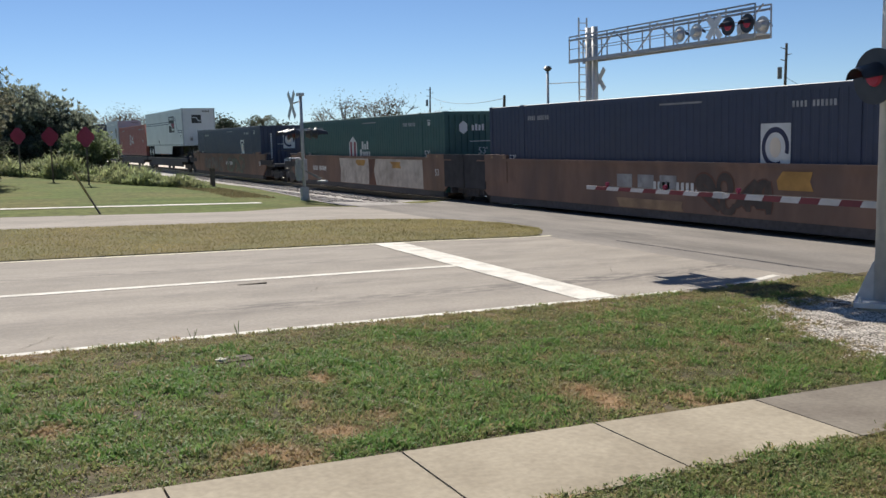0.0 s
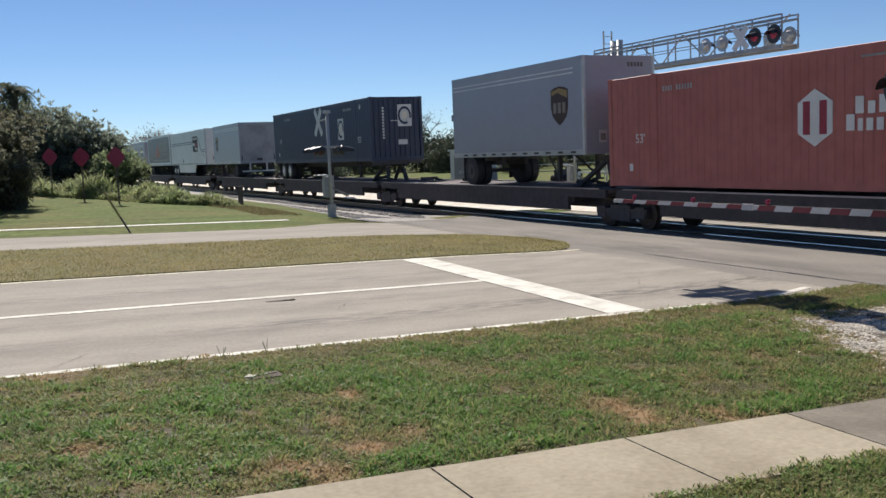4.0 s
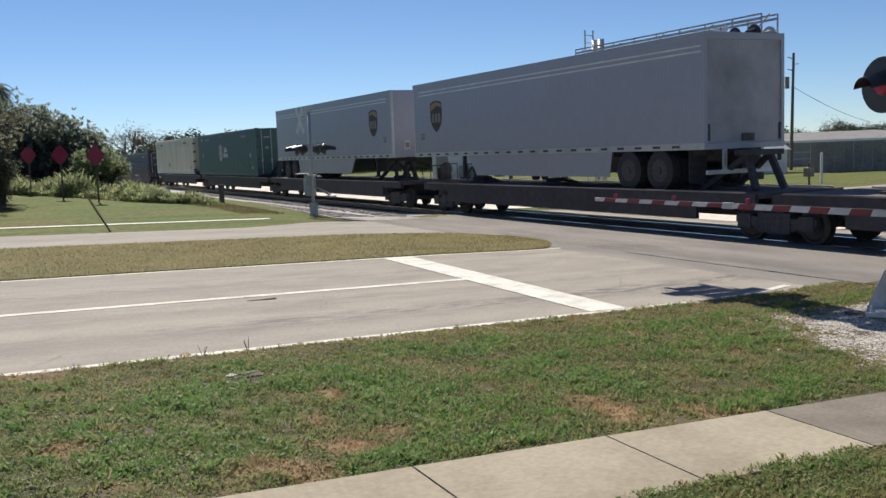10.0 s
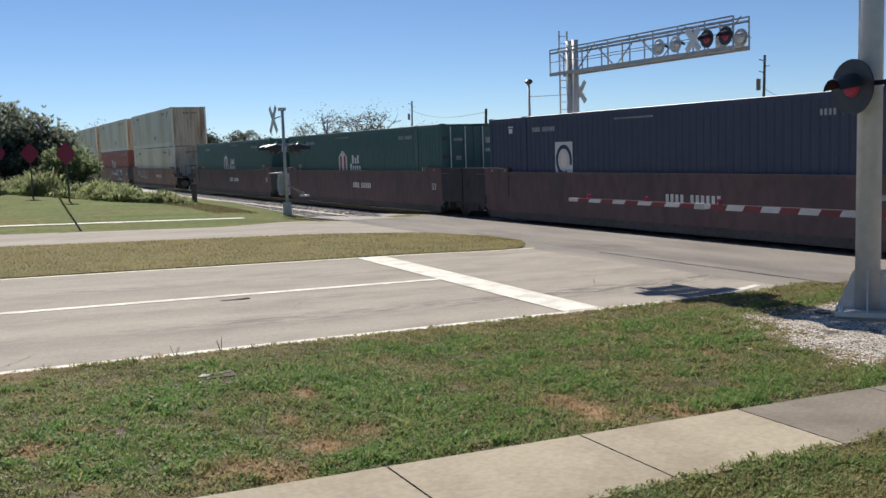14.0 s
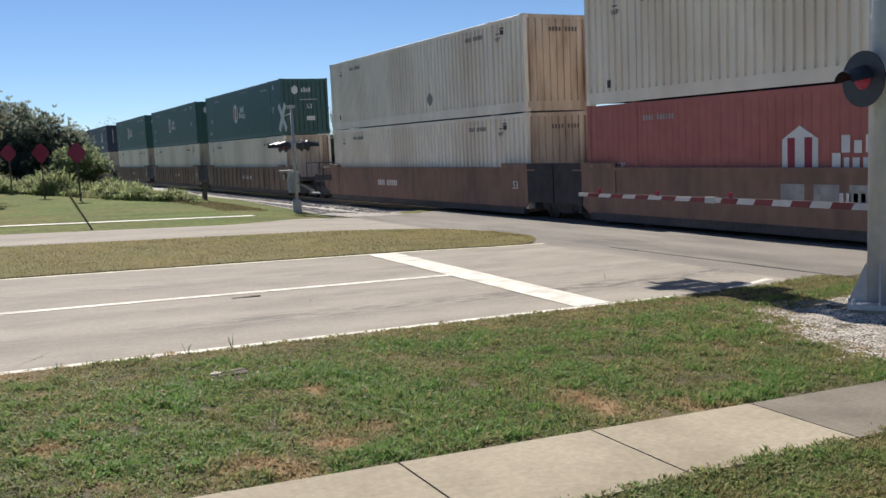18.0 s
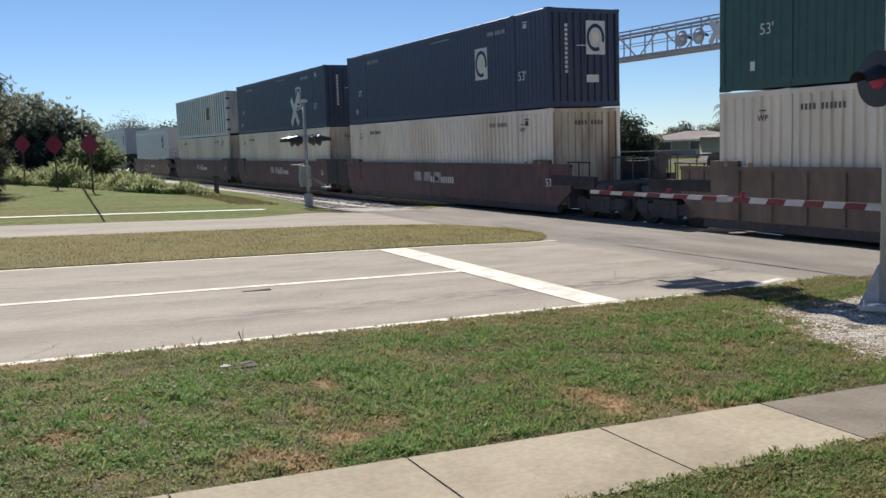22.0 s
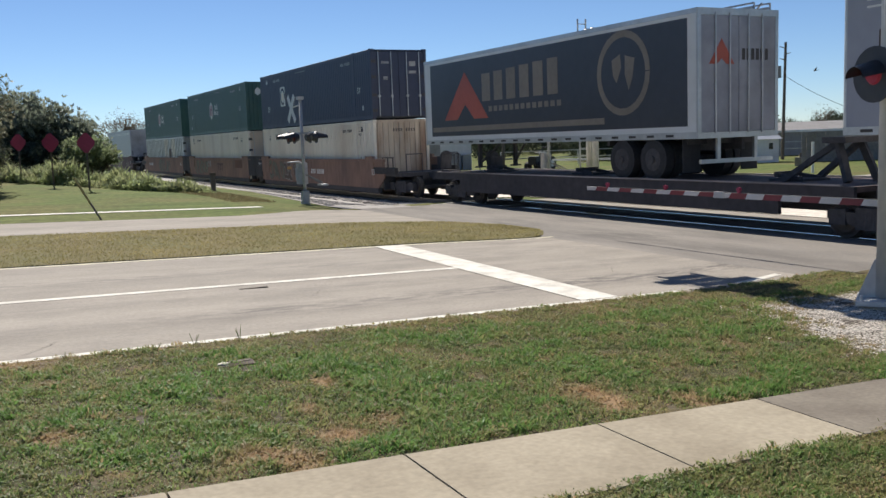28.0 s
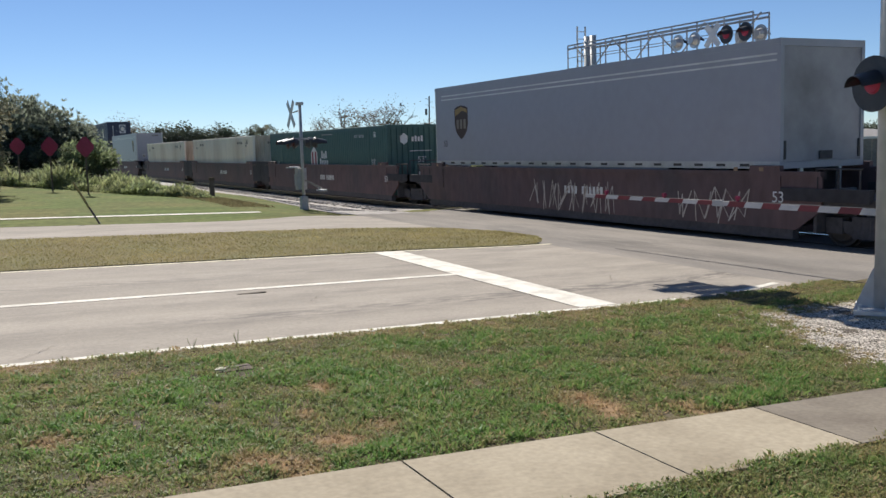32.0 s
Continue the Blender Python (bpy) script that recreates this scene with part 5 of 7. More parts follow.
    if any(tag[0] == "patch_yellow" and tag[1] == 11.35 for tag in paint_tags):
        ob2 = share("lettering", words("125 T", 0.24), ob, pose(-1.446, L + 0.55, 1.25, 90, 0, -90), "white stencilled mark")
        if not ob2.data.materials:
            ob2.data.materials.append(M["logo_white"])
    for gm, y, wd, lo2, hi2 in paint_tags:
        rng = random.Random(int(y * 10))
        if gm.startswith("patch"):
            # one painted-over area with uneven ends
            bm = bmesh.new()
            e = [rng.uniform(-0.15, 0.15) for _ in range(6)]
            z1, z2 = max(0.36, lo2), min(1.455, hi2)
            lift = 0.0 if gm == "patch_white" else 0.004 if wd > 2.5 else 0.008
            plate(bm, [(-1.4105 - lift, p, q) for p, q in ((y - wd / 2 + e[0], z1), (y + wd / 2 + e[1], z1), (y + wd / 2 + e[2], (z1 + z2) / 2), (y + wd / 2 + e[3], z2), (y - wd / 2 + e[4], z2), (y - wd / 2 + e[5], (z1 + z2) / 2))], (-1, 0, 0), 0.003)
            part("paint_patch", bm, M[gm], ob, "painted-over patch")
            continue
        if gm == "marks":
            # faded purple name marks: plain bars
            for k in range(3):
                bm = bmesh.new()
                c = y + wd * (0.34 - 0.34 * k)
                for p0, p1, z1, z2 in ((c - 0.06, c + 0.06, lo2, hi2 - 0.13), (c - wd * 0.14, c + wd * 0.14, hi2 - 0.11, hi2)):
                    plate(bm, [(-1.4125, p, q) for p, q in ((p0, z1), (p1, z1), (p1, z2), (p0, z2))], (-1, 0, 0), 0.003)
                part("name_block", bm, M["mark_purple"], ob, "faded purple name mark")
            continue
        n = max(2, int(wd / 0.5))
        for k in range(n):
            # one group of sprayed bars: a rim under a fill
            yc, a, b = y - wd / 2 + wd * (k + 0.5) / n, wd / n * rng.uniform(0.5, 0.75), (hi2 - lo2) / 2 * rng.uniform(0.72, 1.0)
            zc, m2, lean = (lo2 + hi2) / 2 + rng.uniform(-0.06, 0.06), rng.randrange(3), rng.uniform(-0.25, 0.25)
            if gm == "scrawl":
                # a thin zigzag stroke
                bm = bmesh.new()
                pts = [(yc - a * rng.uniform(-1, 1), lo2 + (hi2 - lo2) * (0.1 + 0.8 * ((q + k) % 2)) + rng.uniform(-0.12, 0.12)) for q in range(6)]
                row = [(bm.verts.new((-1.418 - 0.0012 * i - 0.0002 * k, p - 0.015, q)), bm.verts.new((-1.418 - 0.0012 * i - 0.0002 * k, p + 0.015, q + 0.014))) for i, (p, q) in enumerate(pts)]
                for (v0, v1), (v2, v3) in zip(row, row[1:]):
                    bm.faces.new((v0, v1, v3, v2))
                part("graffiti_scrawl", bm, M["patch_pale"], ob, "thin pale spray-painted scrawl")
                continue
            fill, rim = M.get(gm), M["graffiti_dark"]
            if gm == "graffiti_ink":
                fill, rim = M["graffiti_dark"], M["graffiti"]
            elif gm in ("graffiti_dark",):
                rim = M["patch_brown"]
            form, flip, twist = STROKES[rng.randrange(len(STROKES))], rng.choice((-1, 1)), rng.uniform(-1.3, 1.3)
            for nm, half, mm, lift in (("graffiti_outline", 0.42, rim, 0.0), ("graffiti_fill", 0.3, fill, 0.005)):
                bm = bmesh.new()
                for i2, (cy, cz, ry, rz, t0, t1) in enumerate(form):
                    arc = [(t0 + (t1 - t0) * q / 12) * 2 * math.pi for q in range(13)]
                    pts = [Vector((flip * (cy + ry * math.cos(t)), cz + rz * math.sin(t))) for t in arc]
                    pts = [Vector((p.x * math.cos(twist) - p.y * math.sin(twist), p.x * math.sin(twist) + p.y * math.cos(twist))) for p in pts]
                    ribbon(bm, [Vector((yc - p.x * a * 1.25 - p.y * b * lean, zc + p.y * b)) for p in pts], half * min(a, b), -1.4145 - lift - 0.0006 * k % 0.003 - 0.0012 * i2)
                part(nm, bm, mm, ob, "spray-painted stroke" if lift else "sprayed outline")
    bm = bmesh.new()
    box(bm, -1.36, 1.36, -0.18, 0.18, 0.16, 0.285)
    fb = mesh("floor_beam", bm, P)
    for k in range(6):
        share("floor_beam", fb, ob, pose(0, 0.5 + k * (L - 1.0) / 5, 0))
    for y, d in ((f, 1), (r, -1)):
        bm = bmesh.new()
        a, b = sorted((y - d * 0.6, y + d * 1.2))
        box(bm, -1.34, 1.34, a, b, 0.86, 1.02)
        box(bm, -0.4, 0.4, a, b, 0.7, 0.86)
        box(bm, -1.34, 1.34, y + d * 1.12, y + d * 1.2, 0.3, 1.02) if d > 0 else box(bm, -1.34, 1.34, y - 1.2, y - 1.12, 0.3, 1.02)
        part("end_platform", bm, M["truck"], ob, "grimy black end platform")
    if front_end:
        add_truck(ob, f)
        add_coupler(ob, f - 0.5, -1)
    add_truck(ob, r)
    if rear_end:
        add_coupler(ob, r + 0.5, 1)
    return ob


def build_spine(length, front_end, rear_end, first, hitch=True):
    """One platform of an articulated flat car; y = 0 is its front truck centre, its deck at z = 1.1."""
    ob = empty("flat_car_platform", "dark grimy articulated trailer flat car platform", "rail car", "rail cars of the train")
    bm = bmesh.new()
    box(bm, -0.5, 0.5, -0.3 if first else 0.3, length - 0.3, 0.5, 0.98)
    part("centre_sill", bm, M["spine"], ob)
    a, b = (-1.3 if front_end else 0.25), (length + 1.3 if rear_end else length - 0.25)
    bm = bmesh.new()
    box(bm, -1.32, 1.32, a, b, 0.98, 1.095)
    part("deck", bm, M["deck"], ob, "worn rusty steel deck")
    for s in (-1, 1):
        bm = bmesh.new()
        X0, X1 = sorted((s * 1.3, s * 1.4))
        box(bm, X0, X1, a + 1.9, b - 1.9, 0.46, 1.1)
        box(bm, X0, X1, a, a + 1.9, 0.86, 1.1)
        box(bm, X0, X1, b - 1.9, b, 0.86, 1.1)
        part("side_sill", bm, M["spine"], ob)
        bm = bmesh.new()
        box(bm, min(s * 1.36, s * 1.42), max(s * 1.36, s * 1.42), a + 0.3, b - 0.3, 1.1, 1.135)
        part("guide_rail", bm, M["rub"], ob, "pale worn guide rail")
    for k in range(8):
        y = a + 1.8 + k * (b - a - 3.6) / 7
        bm = bmesh.new()
        box(bm, -1.3, 1.3, y - 0.07, y + 0.07, 0.7, 0.98)
        part("cross_bearer", bm, M["spine"], ob)
    for k, y in enumerate((a + 2.6, length * 0.62, b - 2.4)):
        # folded hitches and bridge plates on the deck
        bm = bmesh.new()
        box(bm, -0.42, 0.42, y - 0.5, y + 0.5, 1.095, 1.15)
        beam(bm, (-0.3, y - 0.35, 1.15), (-0.3, y + 0.3, 1.22), 0.08, 0.08)
        beam(bm, (0.3, y - 0.35, 1.15), (0.3, y + 0.3, 1.22), 0.08, 0.08)
        box(bm, -0.38, 0.38, y + 0.25, y + 0.38, 1.18, 1.3)
        part("folded_hitch", bm, M["truck"], ob, "black folded trailer hitch")
    if hitch:
        bm = bmesh.new()
        y = 1.5
        for s in (-0.35, 0.35):
            beam(bm, (s, y, 1.95), (s * 1.6, y + 1.3, 1.12), 0.12, 0.12)
            beam(bm, (s, y, 1.95), (s * 1.3, y - 0.35, 1.12), 0.14, 0.14)
        box(bm, -0.5, 0.5, y - 0.3, y + 0.3, 1.93, 2.06)
        part("hitch_stand", bm, M["truck"], ob, "black folding trailer hitch")
    add_truck(ob, length)
    if front_end:
        add_truck(ob, 0)
        add_coupler(ob, -1.2, -1)
    if rear_end:
        add_coupler(ob, length + 1.2, 1)
    return ob


# loads, front of the train first: (front, kind)
PROTO = {}


def place(kind, y, z=0.0, turned=False, L=BOX_L):
    """Set a load with its front edge at y; turned: its tail leads."""
    m = pose(XT, y + (L if turned else 0), z, 0, 0, 180 if turned else 0)
    if kind not in PROTO:
        if kind in ("navy", "green", "redbox", "cream", "ribwhite"):
            PROTO[kind] = build_container(kind)
        elif kind == "chassis":
            PROTO[kind] = build_chassis()
        else:
            style, length = kind
            PROTO[kind] = build_trailer(style, length)
        ob = PROTO[kind]
    else:
        ob = copy_thing(PROTO[kind], m)
    return on_train(ob, y + (L if turned else 0), z, 180 if turned else 0)


WELL_Z, DECK_Z = 0.3, 1.1
WELLS = (  # paint, ribs, marks, units of (front y, lower, upper, lower turned, upper turned)
    ("well_orange", False, "slab", "orange-brown well car with worn graffiti patches", ((-9.0, "navy", None, 0, 0), (10.55, "navy", None, 0, 0), (29.95, "green", None, 0, 0))),
    ("well_orange", False, "plain", "orange-brown well car painted with graffiti", ((53.3, "navy", None, 0, 0),)),
    ("well_red", False, "plain", "oxide red well car with white marks", ((310.5, "navy", None, 1, 0), (329.9, "green", None, 1, 0), (349.05, "green", None, 0, 0))),
    ("well_yellow", False, "slab", "rusty ochre well car with grey graffiti", ((372.5, "cream", "cream", 0, 0), (391.85, "redbox", "cream", 0, 0), (411.05, "cream", "cream", 0, 0))),
    ("well_brown", True, "plain", "dusty brown ribbed well car", ((434.45, "cream", "green", 0, 0), (453.8, "cream", "green", 0, 0), (473.3, "cream", "green", 0, 0))),
    ("well_red", False, "slab", "oxide red well car with a pale name block", ((496.5, "cream", "navy", 0, 0), (515.7, "cream", "navy", 0, 0), (534.85, "cream", "ribwhite", 0, 1))),
    ("well_orange", False, "plain", "weathered orange well car with white graffiti", ((555.9, "shieldbox", None, 0, 0),)),
    ("well_yellow", False, "slab", "ochre well car with colourful graffiti", ((638.65, "cream", "navy", 0, 1), (658.05, "cream", "green", 1, 0), (677.0, "ribwhite", "green", 1, 0))),
    ("well_red", False, "plain", "oxide red well car with chalky graffiti", ((702.6, "shieldbox", None, 1, 0),)),
    ("well_red", False, "plain", "dark oxide red well car", ((723.2, "green", None, 0, 0), (742.9, "cream", None, 0, 0), (762.2, "cream", None, 0, 0))),
    ("well_red", False, "plain", "dark oxide red well car far back", ((784.5, "shieldbox", None, 0, 0), (804.0, "cream", "navy", 0, 0), (823.4, "cream", "navy", 0, 0))),
)
TAGS = {  # graffiti by unit: paint, place along the car, width, height range
    10: (("graffiti_dark", 5.0, 2.4, 0.3, 1.3), ("patch_yellow", 3.3, 0.9, 1.0, 1.4), ("patch_tan", 8.0, 2.4, 0.3, 0.6)),
    29: (("patch_pale", 6.0, 8.6, 0.25, 1.46), ("patch_yellow", 7.8, 0.9, 1.15, 1.4), ("patch_yellow", 4.1, 0.9, 1.1, 1.35), ("patch_brown", 6.6, 0.7, 0.36, 1.45)),
    53: (("graffiti_green", 5.5, 4.3, 0.25, 1.42), ("graffiti_faded", 11.2, 5.0, 0.25, 1.42)),
    372: (("graffiti", 11.85, 4.2, 0.66, 1.42),),
    391: (("patch_white", 4.6, 2.9, 0.4, 1.42), ("graffiti_ink", 4.6, 2.7, 0.45, 1.38)),
    555: (("graffiti_faded", 13.0, 2.6, 0.3, 1.4), ("graffiti", 10.2, 2.6, 0.5, 1.2)),
    638: (("graffiti_green", 13.6, 2.6, 0.4, 1.44), ("graffiti_ink", 11.5, 1.7, 0.4, 1.42), ("patch_yellow", 11.35, 0.6, 1.0, 1.14), ("graffiti", 9.3, 1.5, 0.9, 1.3)),
    658: (("graffiti_green", 12.4, 4.0, 0.4, 1.4), ("graffiti", 10.0, 0.9, 0.8, 1.4), ("marks", 6.9, 1.5, 0.72, 1.2), ("patch_brown", 1.9, 2.2, 0.95, 1.44)),
    677: (("graffiti_green", 7.5, 4.4, 0.25, 1.44),),
    702: (("scrawl", 7.6, 4.2, 0.35, 1.2), ("scrawl", 1.9, 2.2, 0.35, 1.15)),
}
SPINES = ((74.3, 90.4, 107.4, 124.8, 142.0, 157.5), (162.4, 178.9, 196.0, 213.1, 230.1, 246.0), (250.8, 268.2, 286.4, 303.3), (578.4, 596.4, 614.4, 631.5))
for paint, ribs, marks, label, units in WELLS:
    for i, (y, low, up, tl, tu) in enumerate(units):
        gap_f = (y - units[i - 1][0] - BOX_L) / 2 if i else 2.15
        gap_r = (units[i + 1][0] - y - BOX_L) / 2 if i + 1 < len(units) else 2.15
        on_train(build_well(paint, label, ribs, i == 0, i + 1 == len(units), -gap_f, gap_r, marks={29: "plain", 372: "plain", 411: "plain", 638: "plain", 658: "none", 677: "plain"}.get(int(y), marks), paint_tags=TAGS.get(int(y), ()), number_y={29: 13.9, 372: 6.1, 411: 11.0, 677: 14.6}.get(int(y), 7.75)), y)
        if low == "shieldbox":
            place(("shield", 16.15), y, 0.6, bool(tl))
        else:
            place(low, y, WELL_Z, bool(tl))
        if up:
            place(up, y, WELL_Z + BOX_H + 0.045, bool(tu))
for posts in SPINES:
    for i in range(len(posts) - 1):
        on_train(build_spine(posts[i + 1] - posts[i], i == 0, i + 2 == len(posts), i == 0), posts[i])
LONG, PUP, STRIPED, FUR = ("shield", 16.15), ("shield", 8.5), ("striped", 16.15), ("furniture", 14.5)
for kind, y, turned in ((STRIPED, 74.7, False), (PUP, 108.8, False), (PUP, 151.1, True), (STRIPED, 162.8, False), (FUR, 179.6, False), (LONG, 197.1, False), (LONG, 232.05, True), (LONG, 250.4, False), (PUP, 579.45, False), (PUP, 588.3, True), (PUP, 597.3, False), (PUP, 606.5, True), (FUR, 619.1, True)):
    place(kind, y, DECK_Z, turned, kind[1])
place("chassis", 125.8, DECK_Z)
place("navy", 125.8, DECK_Z + 0.95)
place("redbox", 91.4, DECK_Z + 0.12)
place("green", 271.0, DECK_Z + 0.1, True)
place("cream", 289.4, DECK_Z + 0.1, True)

# ---------------------------------------------------------------- crossing signals
def hooded_light(parent, x, y, z, d, lens, name="signal_light", r=0.1, disc=0.33, hood=0.32, turn=0.0, face="black"):
    """A round crossing light facing d (-1: towards -X), turned about its own axis: target disc, hood and red lens."""
    swing = Matrix.Translation((x, y, z)) @ pose(0, 0, 0, 0, 0, turn) @ Matrix.Translation((-x, -y, -z))
    bm = bmesh.new()
    rod(bm, (x, y, z), (x + d * 0.02, y, z), disc, n=28)
    rod(bm, (x - d * 0.16, y, z), (x, y, z), 0.12, 0.19, n=16)
    bm.transform(swing)
    li = part(name, bm, M[face], parent, "black round target disc" if face == "black" else "pale grey target disc")
    bm = bmesh.new()
    n = 14
    ring = []
    for dx, q in ((0.02, 0.18), (hood, 0.15)):
        drop = 0.16 * dx
        ring.append([(bm.verts.new((x + d * dx, y + q * math.cos(a), z - drop + q * math.sin(a))), bm.verts.new((x + d * dx, y + (q - 0.012) * math.cos(a), z - drop + (q - 0.012) * math.sin(a)))) for a in [math.pi * (0.02 + 0.96 * k / n) for k in range(n + 1)]])
    for k in range(n):
        for j in (0, 1):
            bm.faces.new((ring[0][k][j], ring[0][k + 1][j], ring[1][k + 1][j], ring[1][k][j]))
    bm.transform(swing)
    part("hood", bm, M["black"], li, "black light hood")
    bm = bmesh.new()
    rod(bm, (x + d * 0.02, y, z), (x + d * 0.05, y, z), r, r * 0.85, n=20)
    bm.transform(swing)
    part("lens", bm, lens, li, "red signal lens")
    return li


def crossbuck(parent, x, y, z, size, d):
    for k, ang in enumerate((50, -50)):
        bm = bmesh.new()
        m = Matrix.Translation((x + d * 0.012 * k, y, z)) @ pose(0, 0, 0, ang, 0, 0)
        box(bm, -0.005, 0.005, -size / 2, size / 2, -0.115, 0.115, m)
        part("crossbuck_blade", bm, M["white"], parent, "white crossbuck blade")


def truss(parent, x, y0, y1, z0, z1):
    """An open lattice walkway beam along y."""
    for dx in (-0.35, 0.35):
        for z, t in ((z0, 0.13), (z1, 0.05), ((z0 + z1) / 2, 0.025), (z1 - 0.14, 0.07)):
            bm = bmesh.new()
            beam(bm, (x + dx, y0, z), (x + dx, y1, z), min(t, 0.09), t)
            part("chord", bm, M["truss"], parent)
    n = 8
    for k in range(n + 1):
        y = y0 + (y1 - y0) * k / n
        for dx in (-0.35, 0.35):
            bm = bmesh.new()
            beam(bm, (x + dx, y, z0), (x + dx, y, z1), 0.04, 0.04)
            part("truss_post", bm, M["truss"], parent)
        if k < n:
            bm = bmesh.new()
            a, b = (z0, z1) if k % 2 else (z1, z0)
            beam(bm, (x, y, a), (x, y + (y1 - y0) / n, b), 0.04, 0.04)
            part("truss_diagonal", bm, M["truss"], parent)
            for j in range(4):
                bm = bmesh.new()
                yy, hw = y + (y1 - y0) / n * (0.125 + 0.25 * j), abs(y1 - y0) / n * 0.112
                box(bm, x - 0.33, x + 0.33, yy - hw, yy + hw, z0 + 0.07, z0 + 0.085)
                part("walk_grate", bm, M["truss"], parent)


def cantilever(x, yp, y_end, z0, z1, d, label, big):
    """A cantilever signal: twin poles or one stout pole, ladder and truss with lights over the lanes."""
    ob = empty("cantilever_signal", label, "crossing signal")
    zb = G(x, yp)
    s = 1 if y_end > yp else -1
    if big:
        bm = bmesh.new()
        rod(bm, (x, yp, zb + 0.12), (x, yp, z1 + 0.5), 0.155, 0.145, n=24)
        part("pole", bm, M["steel_pole"], ob, "stout grey steel pole", True)
        bm = bmesh.new()
        rod(bm, (x, yp, zb - 0.2), (x, yp, zb + 0.06), 0.42, n=24)
        part("foundation", bm, M["walk"], ob, "round concrete foundation")
        bm = bmesh.new()
        box(bm, -0.38, 0.38, -0.38, 0.38, zb + 0.06, zb + 0.12, pose(x, yp, 0, 0, 0, 37))
        part("base_plate", bm, M["steel_pole"], ob)
        for a in (0.65, 2.22, 3.79, 5.36):
            ca, sa = math.cos(a), math.sin(a)
            bm = bmesh.new()
            o = Vector((-sa, ca, 0))
            base = [(x + ca * 0.15, yp + sa * 0.15, zb + 0.12), (x + ca * 0.36, yp + sa * 0.36, zb + 0.12), (x + ca * 0.36, yp + sa * 0.36, zb + 0.16), (x + ca * 0.18, yp + sa * 0.18, zb + 0.6), (x + ca * 0.15, yp + sa * 0.15, zb + 0.64)]
            plate(bm, [Vector(p) - o * 0.012 for p in base], o, 0.024)
            part("gusset", bm, M["steel_pole"], ob, "welded steel gusset")
            bm = bmesh.new()
            rod(bm, (x + 0.44 * math.cos(a + 0.785), yp + 0.44 * math.sin(a + 0.785), zb + 0.1), (x + 0.44 * math.cos(a + 0.785), yp + 0.44 * math.sin(a + 0.785), zb + 0.19), 0.025, n=8)
            part("anchor_bolt", bm, M["steel_pole"], ob)
    else:
        for dy in (-0.21, 0.21):
            bm = bmesh.new()
            rod(bm, (x, yp + dy, zb), (x, yp + dy, z1 + 0.3), 0.135, 0.13, n=18)
            part("pole", bm, M["steel_pole"], ob, "grey steel pole", True)
        bm = bmesh.new()
        for dx in (-0.2, 0.2):
            beam(bm, (x + dx, yp + 0.6, zb + 0.6), (x + dx, yp + 0.6, z1 + 0.75), 0.05, 0.05)
        part("ladder_rail", bm, M["steel_pole"], ob)
        k = zb + 0.8
        while k < z1 + 0.7:
            bm = bmesh.new()
            beam(bm, (x - 0.2, yp + 0.6, k), (x + 0.2, yp + 0.6, k), 0.03, 0.03)
            part("ladder_rung", bm, M["steel_pole"], ob)
            k += 0.3
    truss(ob, x, yp - s * 1.07, y_end, z0, z1)
    zc = (z0 + z1) / 2
    L = [M["lens_mid"], M["lens_mid"]]
    for k, dy in enumerate((0.18, 1.02)):
        hooded_light(ob, x - 0.5, y_end - s * dy, zc - 0.1, -1, L[k % 2], r=0.15, disc=0.3, hood=0.28)
        hooded_light(ob, x + 0.5, y_end - s * (dy + 0.34), zc - 0.1, 1, L[k % 2], disc=0.3, face="alu")
    for k, dy in enumerate((2.65, 3.49)):
        hooded_light(ob, x - 0.4, y_end - s * dy, zc - 0.1, 1, M["lens_dim"], disc=0.28, face="alu")
    crossbuck(ob, x - 0.42, y_end - s * 1.75, zc - 0.05, 0.95, -1)
    return ob


near_signal = cantilever(10.56, 8.0, 18.2, 6.2, 7.1, -1, "stout grey cantilever signal pole with black lights beside gravel", True)
for dy in (0.2, -0.66):
    hooded_light(near_signal, 10.2, 7.78 + dy, 2.93, -1, M["lens_mid"], r=0.13, disc=0.35, hood=0.33, turn=-8)
for z, y1 in ((1.51, 7.3), (0.54, 7.2)):
    bm = bmesh.new()
    rod(bm, (10.6, 8.0, z), (10.9, y1, z), 0.04, n=10)
    part("gate_bracket", bm, M["steel_pole"], near_signal, "horizontal steel gate bracket")
bm = bmesh.new()
beam(bm, (10.38, 7.1, 2.97), (10.38, 8.0, 2.97), 0.06, 0.06)
part("light_bracket", bm, M["black"], near_signal)
far_signal = cantilever(23.2, 31.58, 22.38, 5.25, 6.26, 1, "galvanised cantilever signal bridge over the far lanes", False)
crossbuck(far_signal, 23.45, 31.4, 4.46, 1.1, -1)


